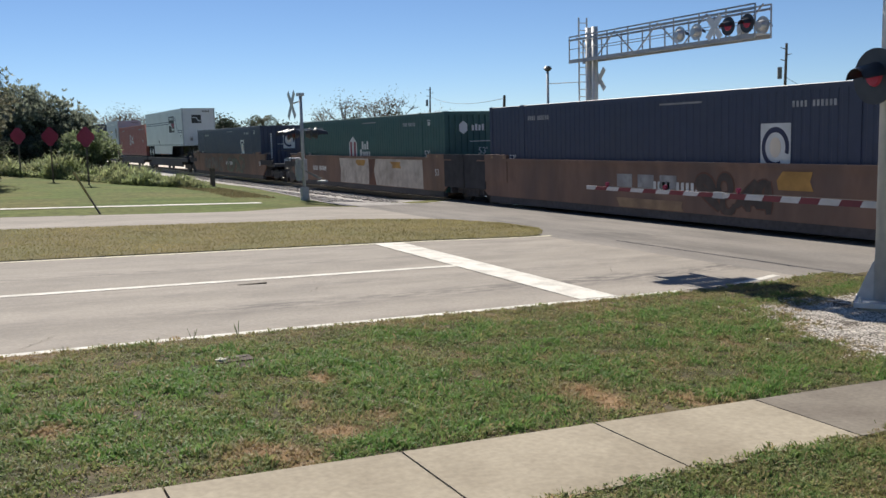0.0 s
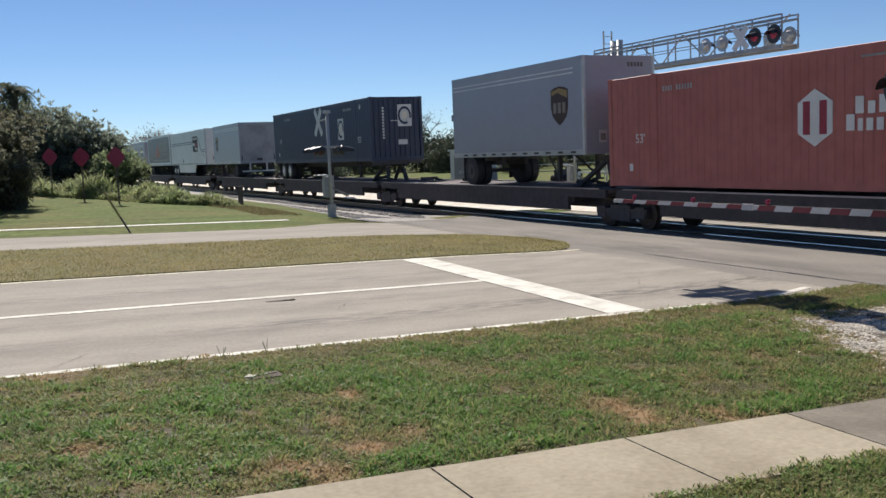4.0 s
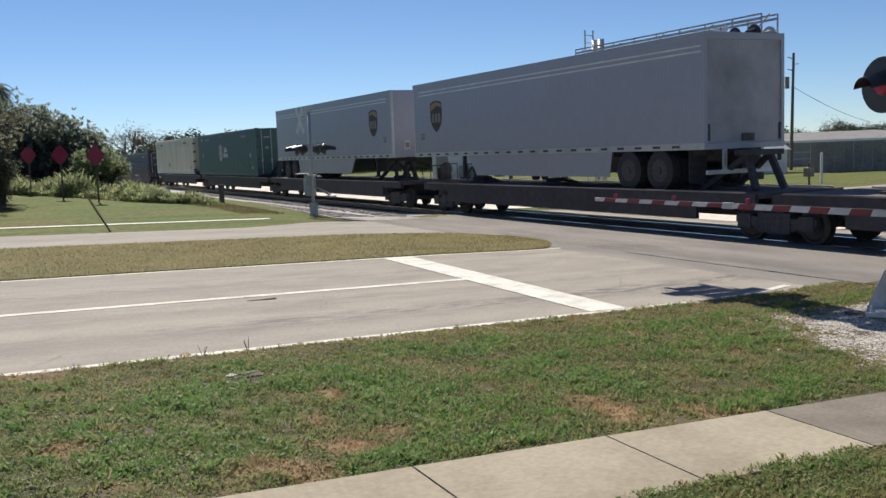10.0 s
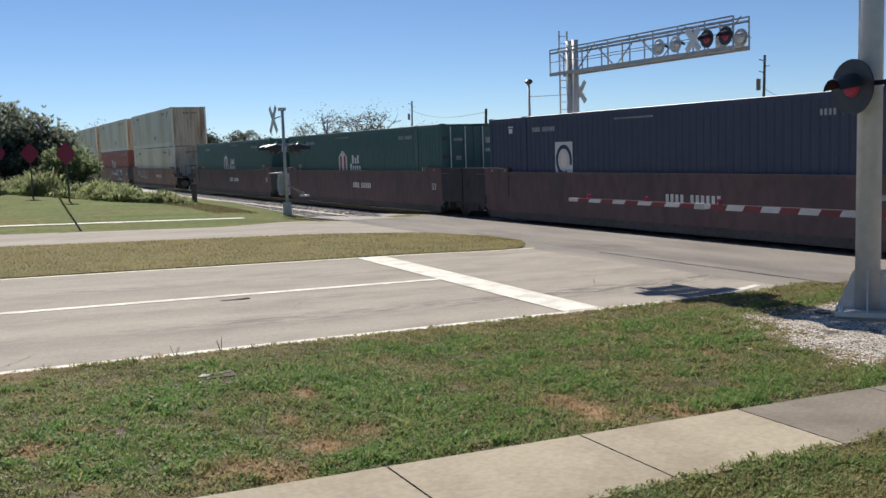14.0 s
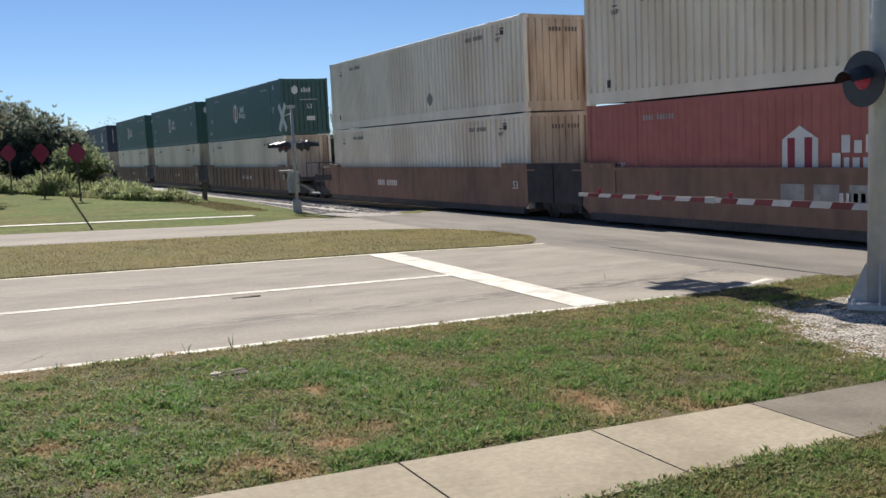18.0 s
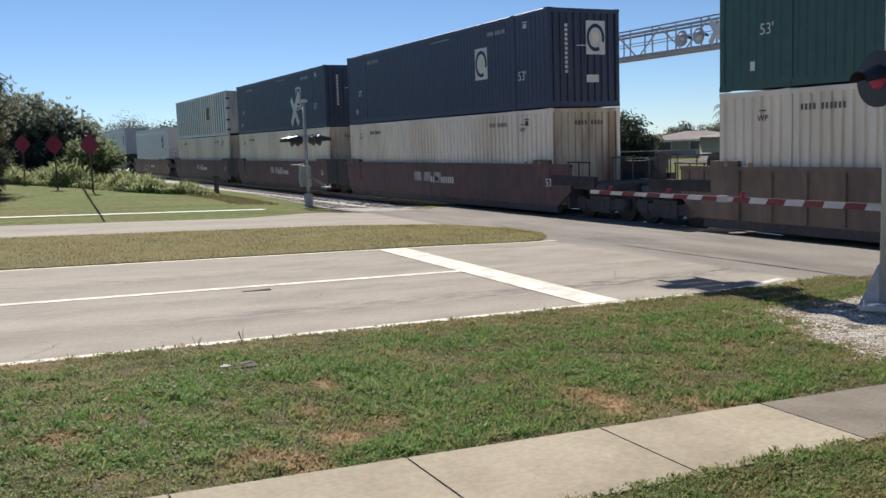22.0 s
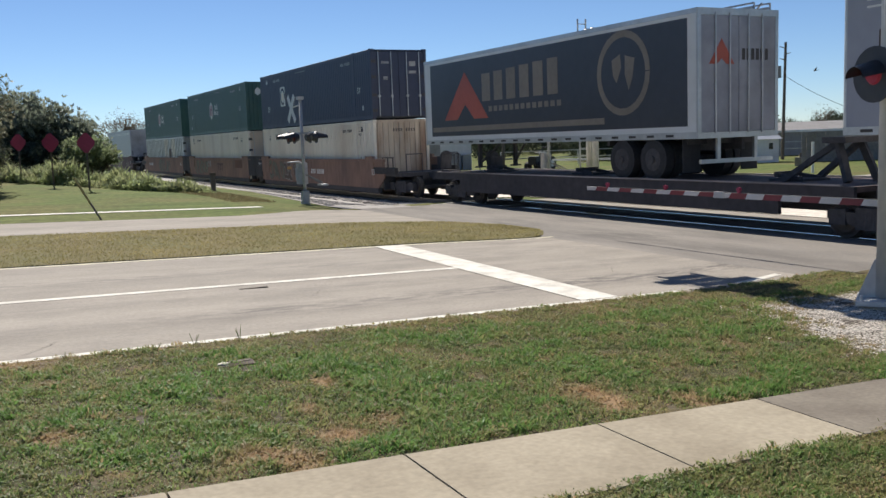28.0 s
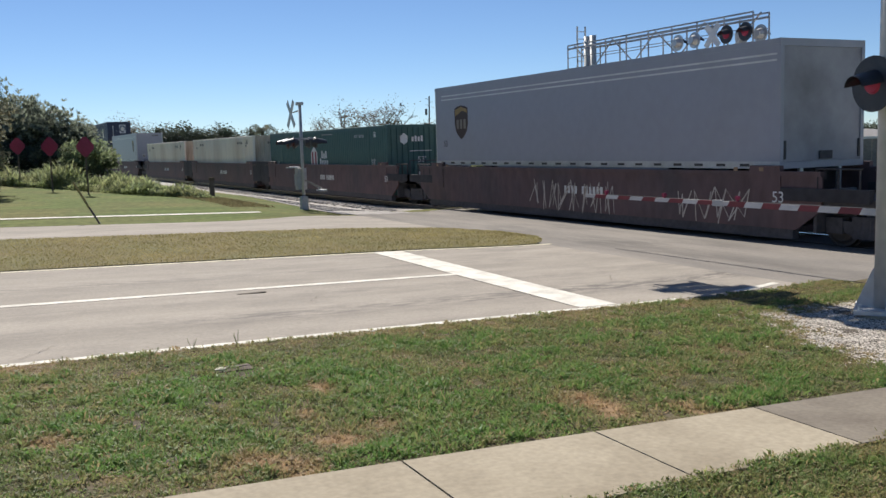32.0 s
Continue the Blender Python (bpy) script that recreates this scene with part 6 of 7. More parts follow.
def gate_arm():
    """A lowered striped gate arm across the near lanes, on its own machine."""
    ob = empty("crossing_gate", "lowered red and white striped crossing gate arm", "crossing gate")
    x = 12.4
    bm = bmesh.new()
    box(bm, x - 0.3, x + 0.28, 7.3, 7.7, 0.5, 1.45)
    bmesh.ops.bevel(bm, geom=bm.edges[:], offset=0.03, segments=2)
    part("gate_machine", bm, M["steel_pole"], ob, "grey gate machine box")
    bm = bmesh.new()
    rod(bm, (x, 7.5, -0.1), (x, 7.5, 0.5), 0.14, n=16)
    part("mast_stub", bm, M["steel_pole"], ob)
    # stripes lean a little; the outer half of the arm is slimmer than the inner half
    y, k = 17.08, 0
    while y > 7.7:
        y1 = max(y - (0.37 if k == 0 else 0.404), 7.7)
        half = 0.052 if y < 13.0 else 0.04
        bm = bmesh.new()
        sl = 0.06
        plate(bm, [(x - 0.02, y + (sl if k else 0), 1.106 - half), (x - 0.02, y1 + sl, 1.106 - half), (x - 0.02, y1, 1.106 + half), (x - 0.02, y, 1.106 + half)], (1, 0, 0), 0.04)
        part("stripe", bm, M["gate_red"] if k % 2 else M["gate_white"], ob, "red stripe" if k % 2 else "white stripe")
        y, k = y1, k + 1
    bm = bmesh.new()
    box(bm, x - 0.03, x + 0.03, 12.85, 13.1, 1.05, 1.165)
    part("arm_sleeve", bm, M["truss"], ob, "grey metal sleeve joining the arm halves")
    for yl in (16.35, 14.47, 12.49):
        zl = 1.146 if yl > 13 else 1.158
        bm = bmesh.new()
        box(bm, x - 0.025, x + 0.025, yl - 0.02, yl + 0.02, zl, zl + 0.05)
        rod(bm, (x - 0.035, yl, zl + 0.065), (x + 0.035, yl, zl + 0.065), 0.036, n=12)
        part("gate_lamp", bm, M["sign_red"], ob, "small red gate lamp")
    bm = bmesh.new()
    rod(bm, (x - 0.015, 7.7, 1.165), (x - 0.015, 16.3, 1.15), 0.006, n=6)
    part("lamp_cable", bm, M["black"], ob)


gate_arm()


def signal_mast(x, y, top, far):
    """A slim crossing mast with lights, gate machine and crossbuck or bell."""
    zb = G(x, y)
    ob = empty("signal_mast", "slim grey crossing signal mast with lights and bell" if far else "slim grey crossing mast with white crossbuck and lights", "crossing signal")
    bm = bmesh.new()
    rod(bm, (x, y, zb + 0.02), (x, y, top), 0.06, 0.056, n=14)
    part("pole", bm, M["truss"], ob, "", True)
    bm = bmesh.new()
    rod(bm, (x, y, zb - 0.1), (x, y, zb + 0.12), 0.17, n=16)
    box(bm, x - 0.12, x + 0.12, y - 0.13, y + 0.13, zb + 0.1, zb + 0.48)
    part("junction_base", bm, M["truss"], ob, "grey junction box base")
    dx, wide = (0.14, 0.5) if far else (0.4, 0.33)
    bm = bmesh.new()
    beam(bm, (x, y - wide - 0.1, 2.68), (x, y + wide + 0.1, 2.68), 0.06, 0.07)
    if not far:
        for dy in (-wide, wide):
            beam(bm, (x - dx, y + dy, 2.7), (x + dx, y + dy, 2.7), 0.04, 0.05)
    part("cross_arm", bm, M["truss"], ob)
    for dy in (-wide, wide):
        hooded_light(ob, x - dx, y + dy, 2.55, -1, M["lens"] if far and dy > 0 else M["lens_dim"], r=0.14, disc=0.27 if far else 0.22, hood=0.26 if far else 0.42)
        hooded_light(ob, x + dx, y + dy, 2.55, 1, M["lens_dim"], disc=0.27 if far else 0.22, hood=0.26 if far else 0.42)
    bm = bmesh.new()
    box(bm, x - 0.16, x + 0.18, y + 0.1, y + 0.42, zb + 0.72, zb + 1.5)
    box(bm, x - 0.2, x - 0.16, y + 0.14, y + 0.38, zb + 0.85, zb + 1.3)
    part("gate_machine", bm, M["truss"], ob, "grey gate machine box")
    bm = bmesh.new()
    box(bm, x - 0.5, x - 0.08, y + 0.05, y + 0.4, zb + 1.52, zb + 1.56)
    part("machine_lid", bm, M["alu"], ob, "bright metal lid")
    for k in (0, 1):
        bm = bmesh.new()
        beam(bm, (x - 0.05 + 0.1 * k, y + 0.05 - 0.3 * k, zb + 1.15 - 0.1 * k), (x + 0.58 - 0.1 * k, y - 0.3 - 0.3 * k, zb + 0.7 + 0.08 * k), 0.03, 0.045)
        part("counterweight_arm", bm, M["fence"], ob, "thin steel counterweight arm")
    bm = bmesh.new()
    box(bm, x + 0.42, x + 0.66, y - 0.68, y - 0.2, zb + 0.66, zb + 0.72)
    part("counterweight", bm, M["truss"], ob, "pale steel counterweight plates")
    if far:
        bm = bmesh.new()
        rod(bm, (x, y, top), (x, y, top + 0.12), 0.1, 0.2, n=14)
        rod(bm, (x, y, top + 0.12), (x, y, top + 0.22), 0.2, 0.1, n=14)
        part("bell", bm, M["black"], ob, "dark round bell")
        bm = bmesh.new()
        rod(bm, (x, y, top - 0.55), (x + 0.5, y - 1.6, top - 0.58), 0.02, n=6)
        part("service_arm", bm, M["steel_pole"], ob)
        bm = bmesh.new()
        beam(bm, (x, y - 0.3, 1.2), (x, y - 10.5, 1.35), 0.05, 0.09)
        part("gate_arm", bm, M["white"], ob, "pale lowered gate arm")
    else:
        crossbuck(ob, x - 0.1, y + 0.75, top - 0.34, 1.2, -1)
        bm = bmesh.new()
        beam(bm, (x - 0.08, y, top - 0.25), (x - 0.08, y + 0.75, top - 0.3), 0.04, 0.04)
        part("crossbuck_bracket", bm, M["steel_pole"], ob)
        bm = bmesh.new()
        box(bm, x - 0.12, x + 0.1, y - 0.12, y + 0.12, top - 0.05, top + 0.06)
        part("cap", bm, M["steel_pole"], ob)
    return ob


signal_mast(11.0, 32.5, 3.95, False)
signal_mast(23.32, 35.0, 5.05, True)


# ---------------------------------------------------------------- signs, posts and poles
def end_marker(x, y):
    z = G(x, y)
    ob = empty("end_marker_sign", "dark red diamond end-of-road marker on a steel post", "sign", "red end markers")
    bm = bmesh.new()
    beam(bm, (x, y, z - 0.1), (x, y, z + 2.2), 0.07, 0.045)
    part("post", bm, M["wood_pole"], ob, "thin grey steel post")
    bm = bmesh.new()
    c, r = z + 2.08, 0.4
    o = Vector((-0.25, -0.97, 0))
    sd2 = Vector((0.97, -0.25, 0))
    q = 0.08
    pts = []
    for a, b in ((r, q), (q, r), (-q, r), (-r, q), (-r, -q), (-q, -r), (q, -r), (r, -q)):
        pts.append(Vector((x, y, c)) + o * 0.04 + sd2 * a * 0.92 + Vector((0, 0, b * 1.08)))
    plate(bm, pts, o, 0.006)
    part("plate", bm, M["sign_red"], ob, "dark red diamond plate")


for sx, sy in ((2.65, 53.5), (3.73, 47.6), (4.86, 43.6)):
    end_marker(sx, sy)
bm = bmesh.new()
rod(bm, (3.3, 27.25, 0.38), (2.75, 27.9, 1.55), 0.028, 0.024, n=8)
marker = empty("leaning_marker", "thin leaning roadside marker stake with faded yellow sleeve", "marker post")
part("stake", bm, M["wood_pole"], marker)
bm = bmesh.new()
rod(bm, (3.06, 27.53, 0.88), (2.73, 27.93, 1.6), 0.034, 0.034, n=8)
part("sleeve", bm, M["yellow_stick"], marker, "faded yellow sleeve")
post = empty("trackside_post", "short weathered brown trackside post with a dark cap", "post")
bm = bmesh.new()
box(bm, 9.3, 9.48, 39.68, 39.86, 0.15, 1.12)
part("shaft", bm, M["wood_pole"], post)
bm = bmesh.new()
box(bm, 9.28, 9.5, 39.66, 39.88, 1.12, 1.24)
part("cap", bm, M["tie"], post, "dark weathered cap")
bm = bmesh.new()
rod(bm, (36.9, 32.3, 0), (36.9, 32.3, 1.5), 0.07, 0.065, n=10)
solid("marker_post", bm, M["white"], "slim white pipeline marker post in the grass", "post")


def garden_tractor(x, y, turn):
    """A small parked tractor: body, hood, seat, wheels and roll bar."""
    ob = empty("garden_tractor", "small dark parked tractor on the far lawn", "tractor", "", pose(x, y, 0, 0, 0, turn))
    for name, a, m in (("body", (-0.35, 0.35, -0.9, 0.1, 0.35, 0.75), M["fence"]), ("hood", (-0.3, 0.3, 0.1, 1.0, 0.4, 0.95), M["black"]), ("seat", (-0.25, 0.25, -0.7, -0.25, 0.75, 1.05), M["rubber"])):
        bm = bmesh.new()
        box(bm, *a)
        bmesh.ops.bevel(bm, geom=bm.edges[:], offset=0.06, segments=2)
        part(name, bm, m, ob)
    for yy, r in ((-0.55, 0.46), (0.7, 0.3)):
        for s in (-1, 1):
            bm = bmesh.new()
            rod(bm, (s * 0.38, yy, r), (s * 0.6, yy, r), r, n=16)
            wh = part("wheel", bm, M["rubber"], ob)
            bm = bmesh.new()
            rod(bm, (s * 0.6, yy, r), (s * 0.615, yy, r), r * 0.5, n=12)
            part("rim", bm, M["white"], wh)
    for s in (-0.33, 0.33):
        bm = bmesh.new()
        rod(bm, (s, -0.85, 0.7), (s, -0.85, 1.5), 0.035, n=8)
        part("roll_post", bm, M["black"], ob)
    bm = bmesh.new()
    rod(bm, (-0.34, -0.85, 1.5), (0.34, -0.85, 1.5), 0.035, n=8)
    part("roll_bar", bm, M["black"], ob)


garden_tractor(33.3, 51.0, 115)
meter = empty("meter_post", "grey meter box on a short post by the track", "post")
bm = bmesh.new()
rod(bm, (34.5, 30.9, -0.1), (34.5, 30.9, 1.05), 0.05, n=8)
part("shaft", bm, M["wood_pole"], meter)
bm = bmesh.new()
box(bm, 34.3, 34.55, 30.65, 31.05, 0.45, 0.85)
part("meter_box", bm, M["fence"], meter, "grey steel meter box")


def utility_pole(x, y, top, gear):
    ob = empty("utility_pole", "weathered wooden utility pole with transformer" if gear else "plain weathered wooden utility pole", "utility pole")
    bm = bmesh.new()
    rod(bm, (x, y, -0.2), (x + 0.25, y, top), 0.125, 0.085, n=12)
    part("pole", bm, M["wood_pole"], ob)
    if gear:
        bm = bmesh.new()
        rod(bm, (x - 0.15, y + 0.2, top - 2.4), (x - 0.15, y + 0.2, top - 1.6), 0.15, n=14)
        part("transformer", bm, M["fence"], ob, "grey transformer can")
        for k in range(3):
            bm = bmesh.new()
            rod(bm, (x + 0.2, y, top - 0.4 - 0.4 * k), (x + 0.2 + (0.5 if k % 2 else -0.5), y, top - 0.3 - 0.4 * k), 0.03, n=6)
            part("bracket", bm, M["fence"], ob)
    return ob


utility_pole(50.6, 46.9, 8.0, True)
utility_pole(32.2, 53.9, 4.9, False)
utility_pole(54.1, 108.8, 8.6, True)


def wire(a, b, sag):
    cu = bpy.data.curves.new("wire", "CURVE")
    cu.dimensions, cu.bevel_depth, cu.bevel_resolution = "3D", 0.018, 0
    sp = cu.splines.new("POLY")
    sp.points.add(14)
    for k in range(15):
        u = k / 14
        p = Vector(a).lerp(Vector(b), u)
        sp.points[k].co = (p.x, p.y, p.z - sag * 4 * u * (1 - u), 1)
    cu.materials.append(M["black"])
    tagged(new("overhead_wire", cu), "thin dark overhead wire between poles", "wire")


wire((50.85, 46.9, 5.7), (65.0, 52.0, 3.2), 0.25)
wire((32.4, 53.9, 4.7), (54.3, 108.8, 7.4), 0.6)


def soaring_bird():
    """A dark bird with spread wings, gliding."""
    ob = empty("bird", "dark bird gliding with spread wings", "bird")
    bm = bmesh.new()
    rod(bm, (0, -0.2, 0), (0, 0.02, 0), 0.03, 0.07, n=10)
    rod(bm, (0, 0.02, 0), (0, 0.2, 0.02), 0.07, 0.03, n=10)
    rod(bm, (0, 0.2, 0.02), (0, 0.28, 0.02), 0.035, 0.01, n=10)
    part("body", bm, M["black"], ob, "", True)
    for s in (-1, 1):
        bm = bmesh.new()
        plate(bm, [(s * 0.04, -0.06, 0.02), (s * 0.3, -0.1, 0.1), (s * 0.55, -0.12, 0.12), (s * 0.5, 0.02, 0.12), (s * 0.28, 0.12, 0.1), (s * 0.04, 0.1, 0.02)], (0, 0, 1), 0.012)
        part("wing", bm, M["black"], ob)
    bm = bmesh.new()
    plate(bm, [(-0.03, -0.18, 0), (0.03, -0.18, 0), (0.09, -0.36, 0), (-0.09, -0.36, 0)], (0, 0, 1), 0.01)
    part("tail", bm, M["black"], ob)
    return ob


BIRD = soaring_bird()
BIRD.scale = (0.5, 0.5, 0.5)


# ---------------------------------------------------------------- buildings beyond the tracks
def house(x, y, turn, w, dpt, eave, ridge, wall, roof, label, windows=2, garage=False):
    """A single-storey house: walls, hipped roof, windows and fascia. Local x runs along its front, which faces -y."""
    ob = empty("house", label, "house", "", pose(x, y, 0, 0, 0, turn))
    bm = bmesh.new()
    box(bm, -w / 2, w / 2, 0, dpt, -0.1, eave)
    part("wall_shell", bm, wall, ob)
    bm = bmesh.new()
    o = 0.55
    lo = [bm.verts.new(p) for p in ((-w / 2 - o, -o, eave), (w / 2 + o, -o, eave), (w / 2 + o, dpt + o, eave), (-w / 2 - o, dpt + o, eave))]
    hi = [bm.verts.new(p) for p in ((-w / 2 + dpt / 2, dpt / 2, ridge), (w / 2 - dpt / 2, dpt / 2, ridge))]
    bm.faces.new((lo[0], lo[1], hi[1], hi[0]))
    bm.faces.new((lo[1], lo[2], hi[1]))
    bm.faces.new((lo[2], lo[3], hi[0], hi[1]))
    bm.faces.new((lo[3], lo[0], hi[0]))
    bm.faces.new(lo[::-1])
    part("roof", bm, roof, ob, "low hipped shingle roof")
    bm = bmesh.new()
    box(bm, -w / 2 - o, w / 2 + o, -o - 0.03, -o, eave - 0.16, eave + 0.01)
    part("fascia", bm, M["white"], ob, "white roof fascia")
    for k in range(windows):
        c = -w / 2 + w * (k + 0.7) / (windows + 0.4)
        bm = bmesh.new()
        box(bm, c - 0.65, c + 0.65, -0.05, -0.003, 0.7, 1.6)
        wd = part("window", bm, M["white"], ob, "white framed window")
        bm = bmesh.new()
        box(bm, c - 0.57, c + 0.57, -0.062, -0.052, 0.77, 1.53)
        part("pane", bm, M["glass"], wd)
    if garage:
        bm = bmesh.new()
        box(bm, w / 2 - 3.6, w / 2 - 1.0, -0.05, -0.003, 0, 1.75)
        part("garage_door", bm, M["white"], ob)
    return ob


house(62.2, 68.6, -41, 10.0, 8, 1.75, 2.55, M["stucco"], M["roof_red"], "low beige house with a pinkish hipped roof", 3)
house(61.2, 51.0, -27, 17.5, 9, 1.95, 2.6, M["stucco_grey"], M["roof"], "long pale house with a light hipped roof", 4, True)
shed = empty("garden_shed", "small white shed with a bright low roof", "shed", "", pose(45.7, 44.4, 0.1, 0, 0, -27))
bm = bmesh.new()
box(bm, -1.36, 1.36, 0, 1.9, -0.2, 1.42)
part("wall_shell", bm, M["white"], shed)
bm = bmesh.new()
v = [bm.verts.new(p) for p in ((-1.6, -0.22, 1.4), (1.55, -0.22, 1.4), (1.55, 2.12, 1.4), (-1.6, 2.12, 1.4), (-1.6, 0.95, 1.74), (1.55, 0.95, 1.74))]
for q in ((0, 1, 5, 4), (2, 3, 4, 5), (0, 4, 3), (1, 2, 5), (3, 2, 1, 0)):
    bm.faces.new([v[i] for i in q])
part("roof", bm, M["alu"], shed, "bright metal roof")
bm = bmesh.new()
box(bm, 0.72, 0.98, -0.02, -0.003, 0.75, 1.15)
part("window", bm, M["glass"], shed)
bm = bmesh.new()
box(bm, -1.385, -1.363, 0.62, 1.3, -0.1, 1.2)
door = part("door", bm, M["trailer_white"], shed, "plain white shed door")
bm = bmesh.new()
box(bm, -1.4, -1.386, 0.8, 1.12, 0.6, 1.05)
part("door_pane", bm, M["glass"], door, "dark door pane")
screen = empty("board_fence", "long grey board fence behind the lawn", "fence", "", pose(47.0, 42.0, 0, 0, 0, -27))
for k in range(40):
    bm = bmesh.new()
    box(bm, 0.3 * k, 0.3 * k + 0.29, -0.02 * (k % 2), 0.03, 0, 1.85 + 0.01 * (k % 3))
    part("board", bm, M["fence"], screen)
bung = empty("signal_bungalow", "white metal signal equipment bungalow", "equipment hut", "", pose(28.6, 54.9, 0, 0, 0, -27))
bm = bmesh.new()
box(bm, -1.55, 1.55, 0, 2.2, 0.15, 2.35)
part("body", bm, M["white"], bung)
bm = bmesh.new()
box(bm, -1.7, 1.7, -0.12, 2.32, 2.35, 2.47)
part("roof", bm, M["white"], bung)
for a, b, hgt in ((0.2, 0.85, 1.05), (0.95, 1.5, 1.0)):
    bm = bmesh.new()
    box(bm, a, b, -0.5, -0.02, 0.2, 0.2 + hgt)
    part("air_unit", bm, M["stucco_grey"], bung, "grey air conditioning unit")
bm = bmesh.new()
box(bm, -1.3, -0.5, -0.03, -0.003, 0.2, 2.1)
part("door", bm, M["stucco_grey"], bung)
rail_fence = empty("pipe_fence", "pale pipe rail fence along the far lawn", "fence")
for k in range(14):
    bm = bmesh.new()
    x, y = 36 + 2.6 * k, 60.5 - 1.3 * k
    rod(bm, (x, y, 0), (x, y, 1.1), 0.04, n=6)
    part("post", bm, M["alu"], rail_fence)
bm = bmesh.new()
for z in (0.6, 1.1):
    rod(bm, (36, 60.5, z), (69.8, 43.6, z), 0.035, n=6)
part("rail", bm, M["alu"], rail_fence)


# ---------------------------------------------------------------- trees and shrubs
def leaves(rng, centres, per, size, flat=0.6):
    """Leaf quads scattered round clump centres: vertex and face lists."""
    vs, fs = [], []
    for c, r in centres:
        for _ in range(per):
            p = Vector(c) + Vector((rng.gauss(0, 1), rng.gauss(0, 1), rng.gauss(0, 1) * flat)) * r * 0.5
            a = Vector((rng.gauss(0, 1), rng.gauss(0, 1), rng.gauss(0, 0.6))).normalized()
            b = a.cross(Vector((rng.gauss(0, 1), rng.gauss(0, 1), rng.gauss(0, 1)))).normalized()
            s = size * rng.uniform(0.6, 1.4)
            k = len(vs)
            vs += [p - a * s, p + b * s * 0.45, p + a * s, p - b * s * 0.45]
            fs.append((k, k + 1, k + 2, k + 3))
    return vs, fs


def sprigs(rng, centres, per, size, heart):
    """Sprigs of long leaves that fan up and out of the clumps, away from the crown's heart: vertex and face lists."""
    vs, fs = [], []
    for c, r in centres:
        for _ in range(max(1, per // 7)):
            p = Vector(c) + Vector((rng.gauss(0, 1), rng.gauss(0, 1), rng.gauss(0, 0.7))) * r * 0.5
            up = (p - heart).normalized() + Vector((rng.gauss(0, 0.35), rng.gauss(0, 0.35), 0.75 + rng.gauss(0, 0.3)))
            up.normalize()
            side = up.cross(Vector((rng.gauss(0, 1), rng.gauss(0, 1), rng.gauss(0, 1)))).normalized()
            other = up.cross(side)
            for q in range(7):
                a = q * 0.898 + rng.uniform(-0.3, 0.3)
                out = side * math.cos(a) + other * math.sin(a)
                d = (up * rng.uniform(0.4, 1.3) + out * rng.uniform(0.5, 1.0)).normalized()
                wide = d.cross(up if abs(d.dot(up)) < 0.95 else side).normalized()
                s = size * rng.uniform(0.7, 1.5)
                k = len(vs)
                vs += [p + d * s * 0.15, p + d * s * 0.9 + wide * s * 0.3, p + d * s * 1.9 - up * s * 0.2, p + d * s * 0.9 - wide * s * 0.3]
                fs.append((k, k + 1, k + 2, k + 3))
    return vs, fs


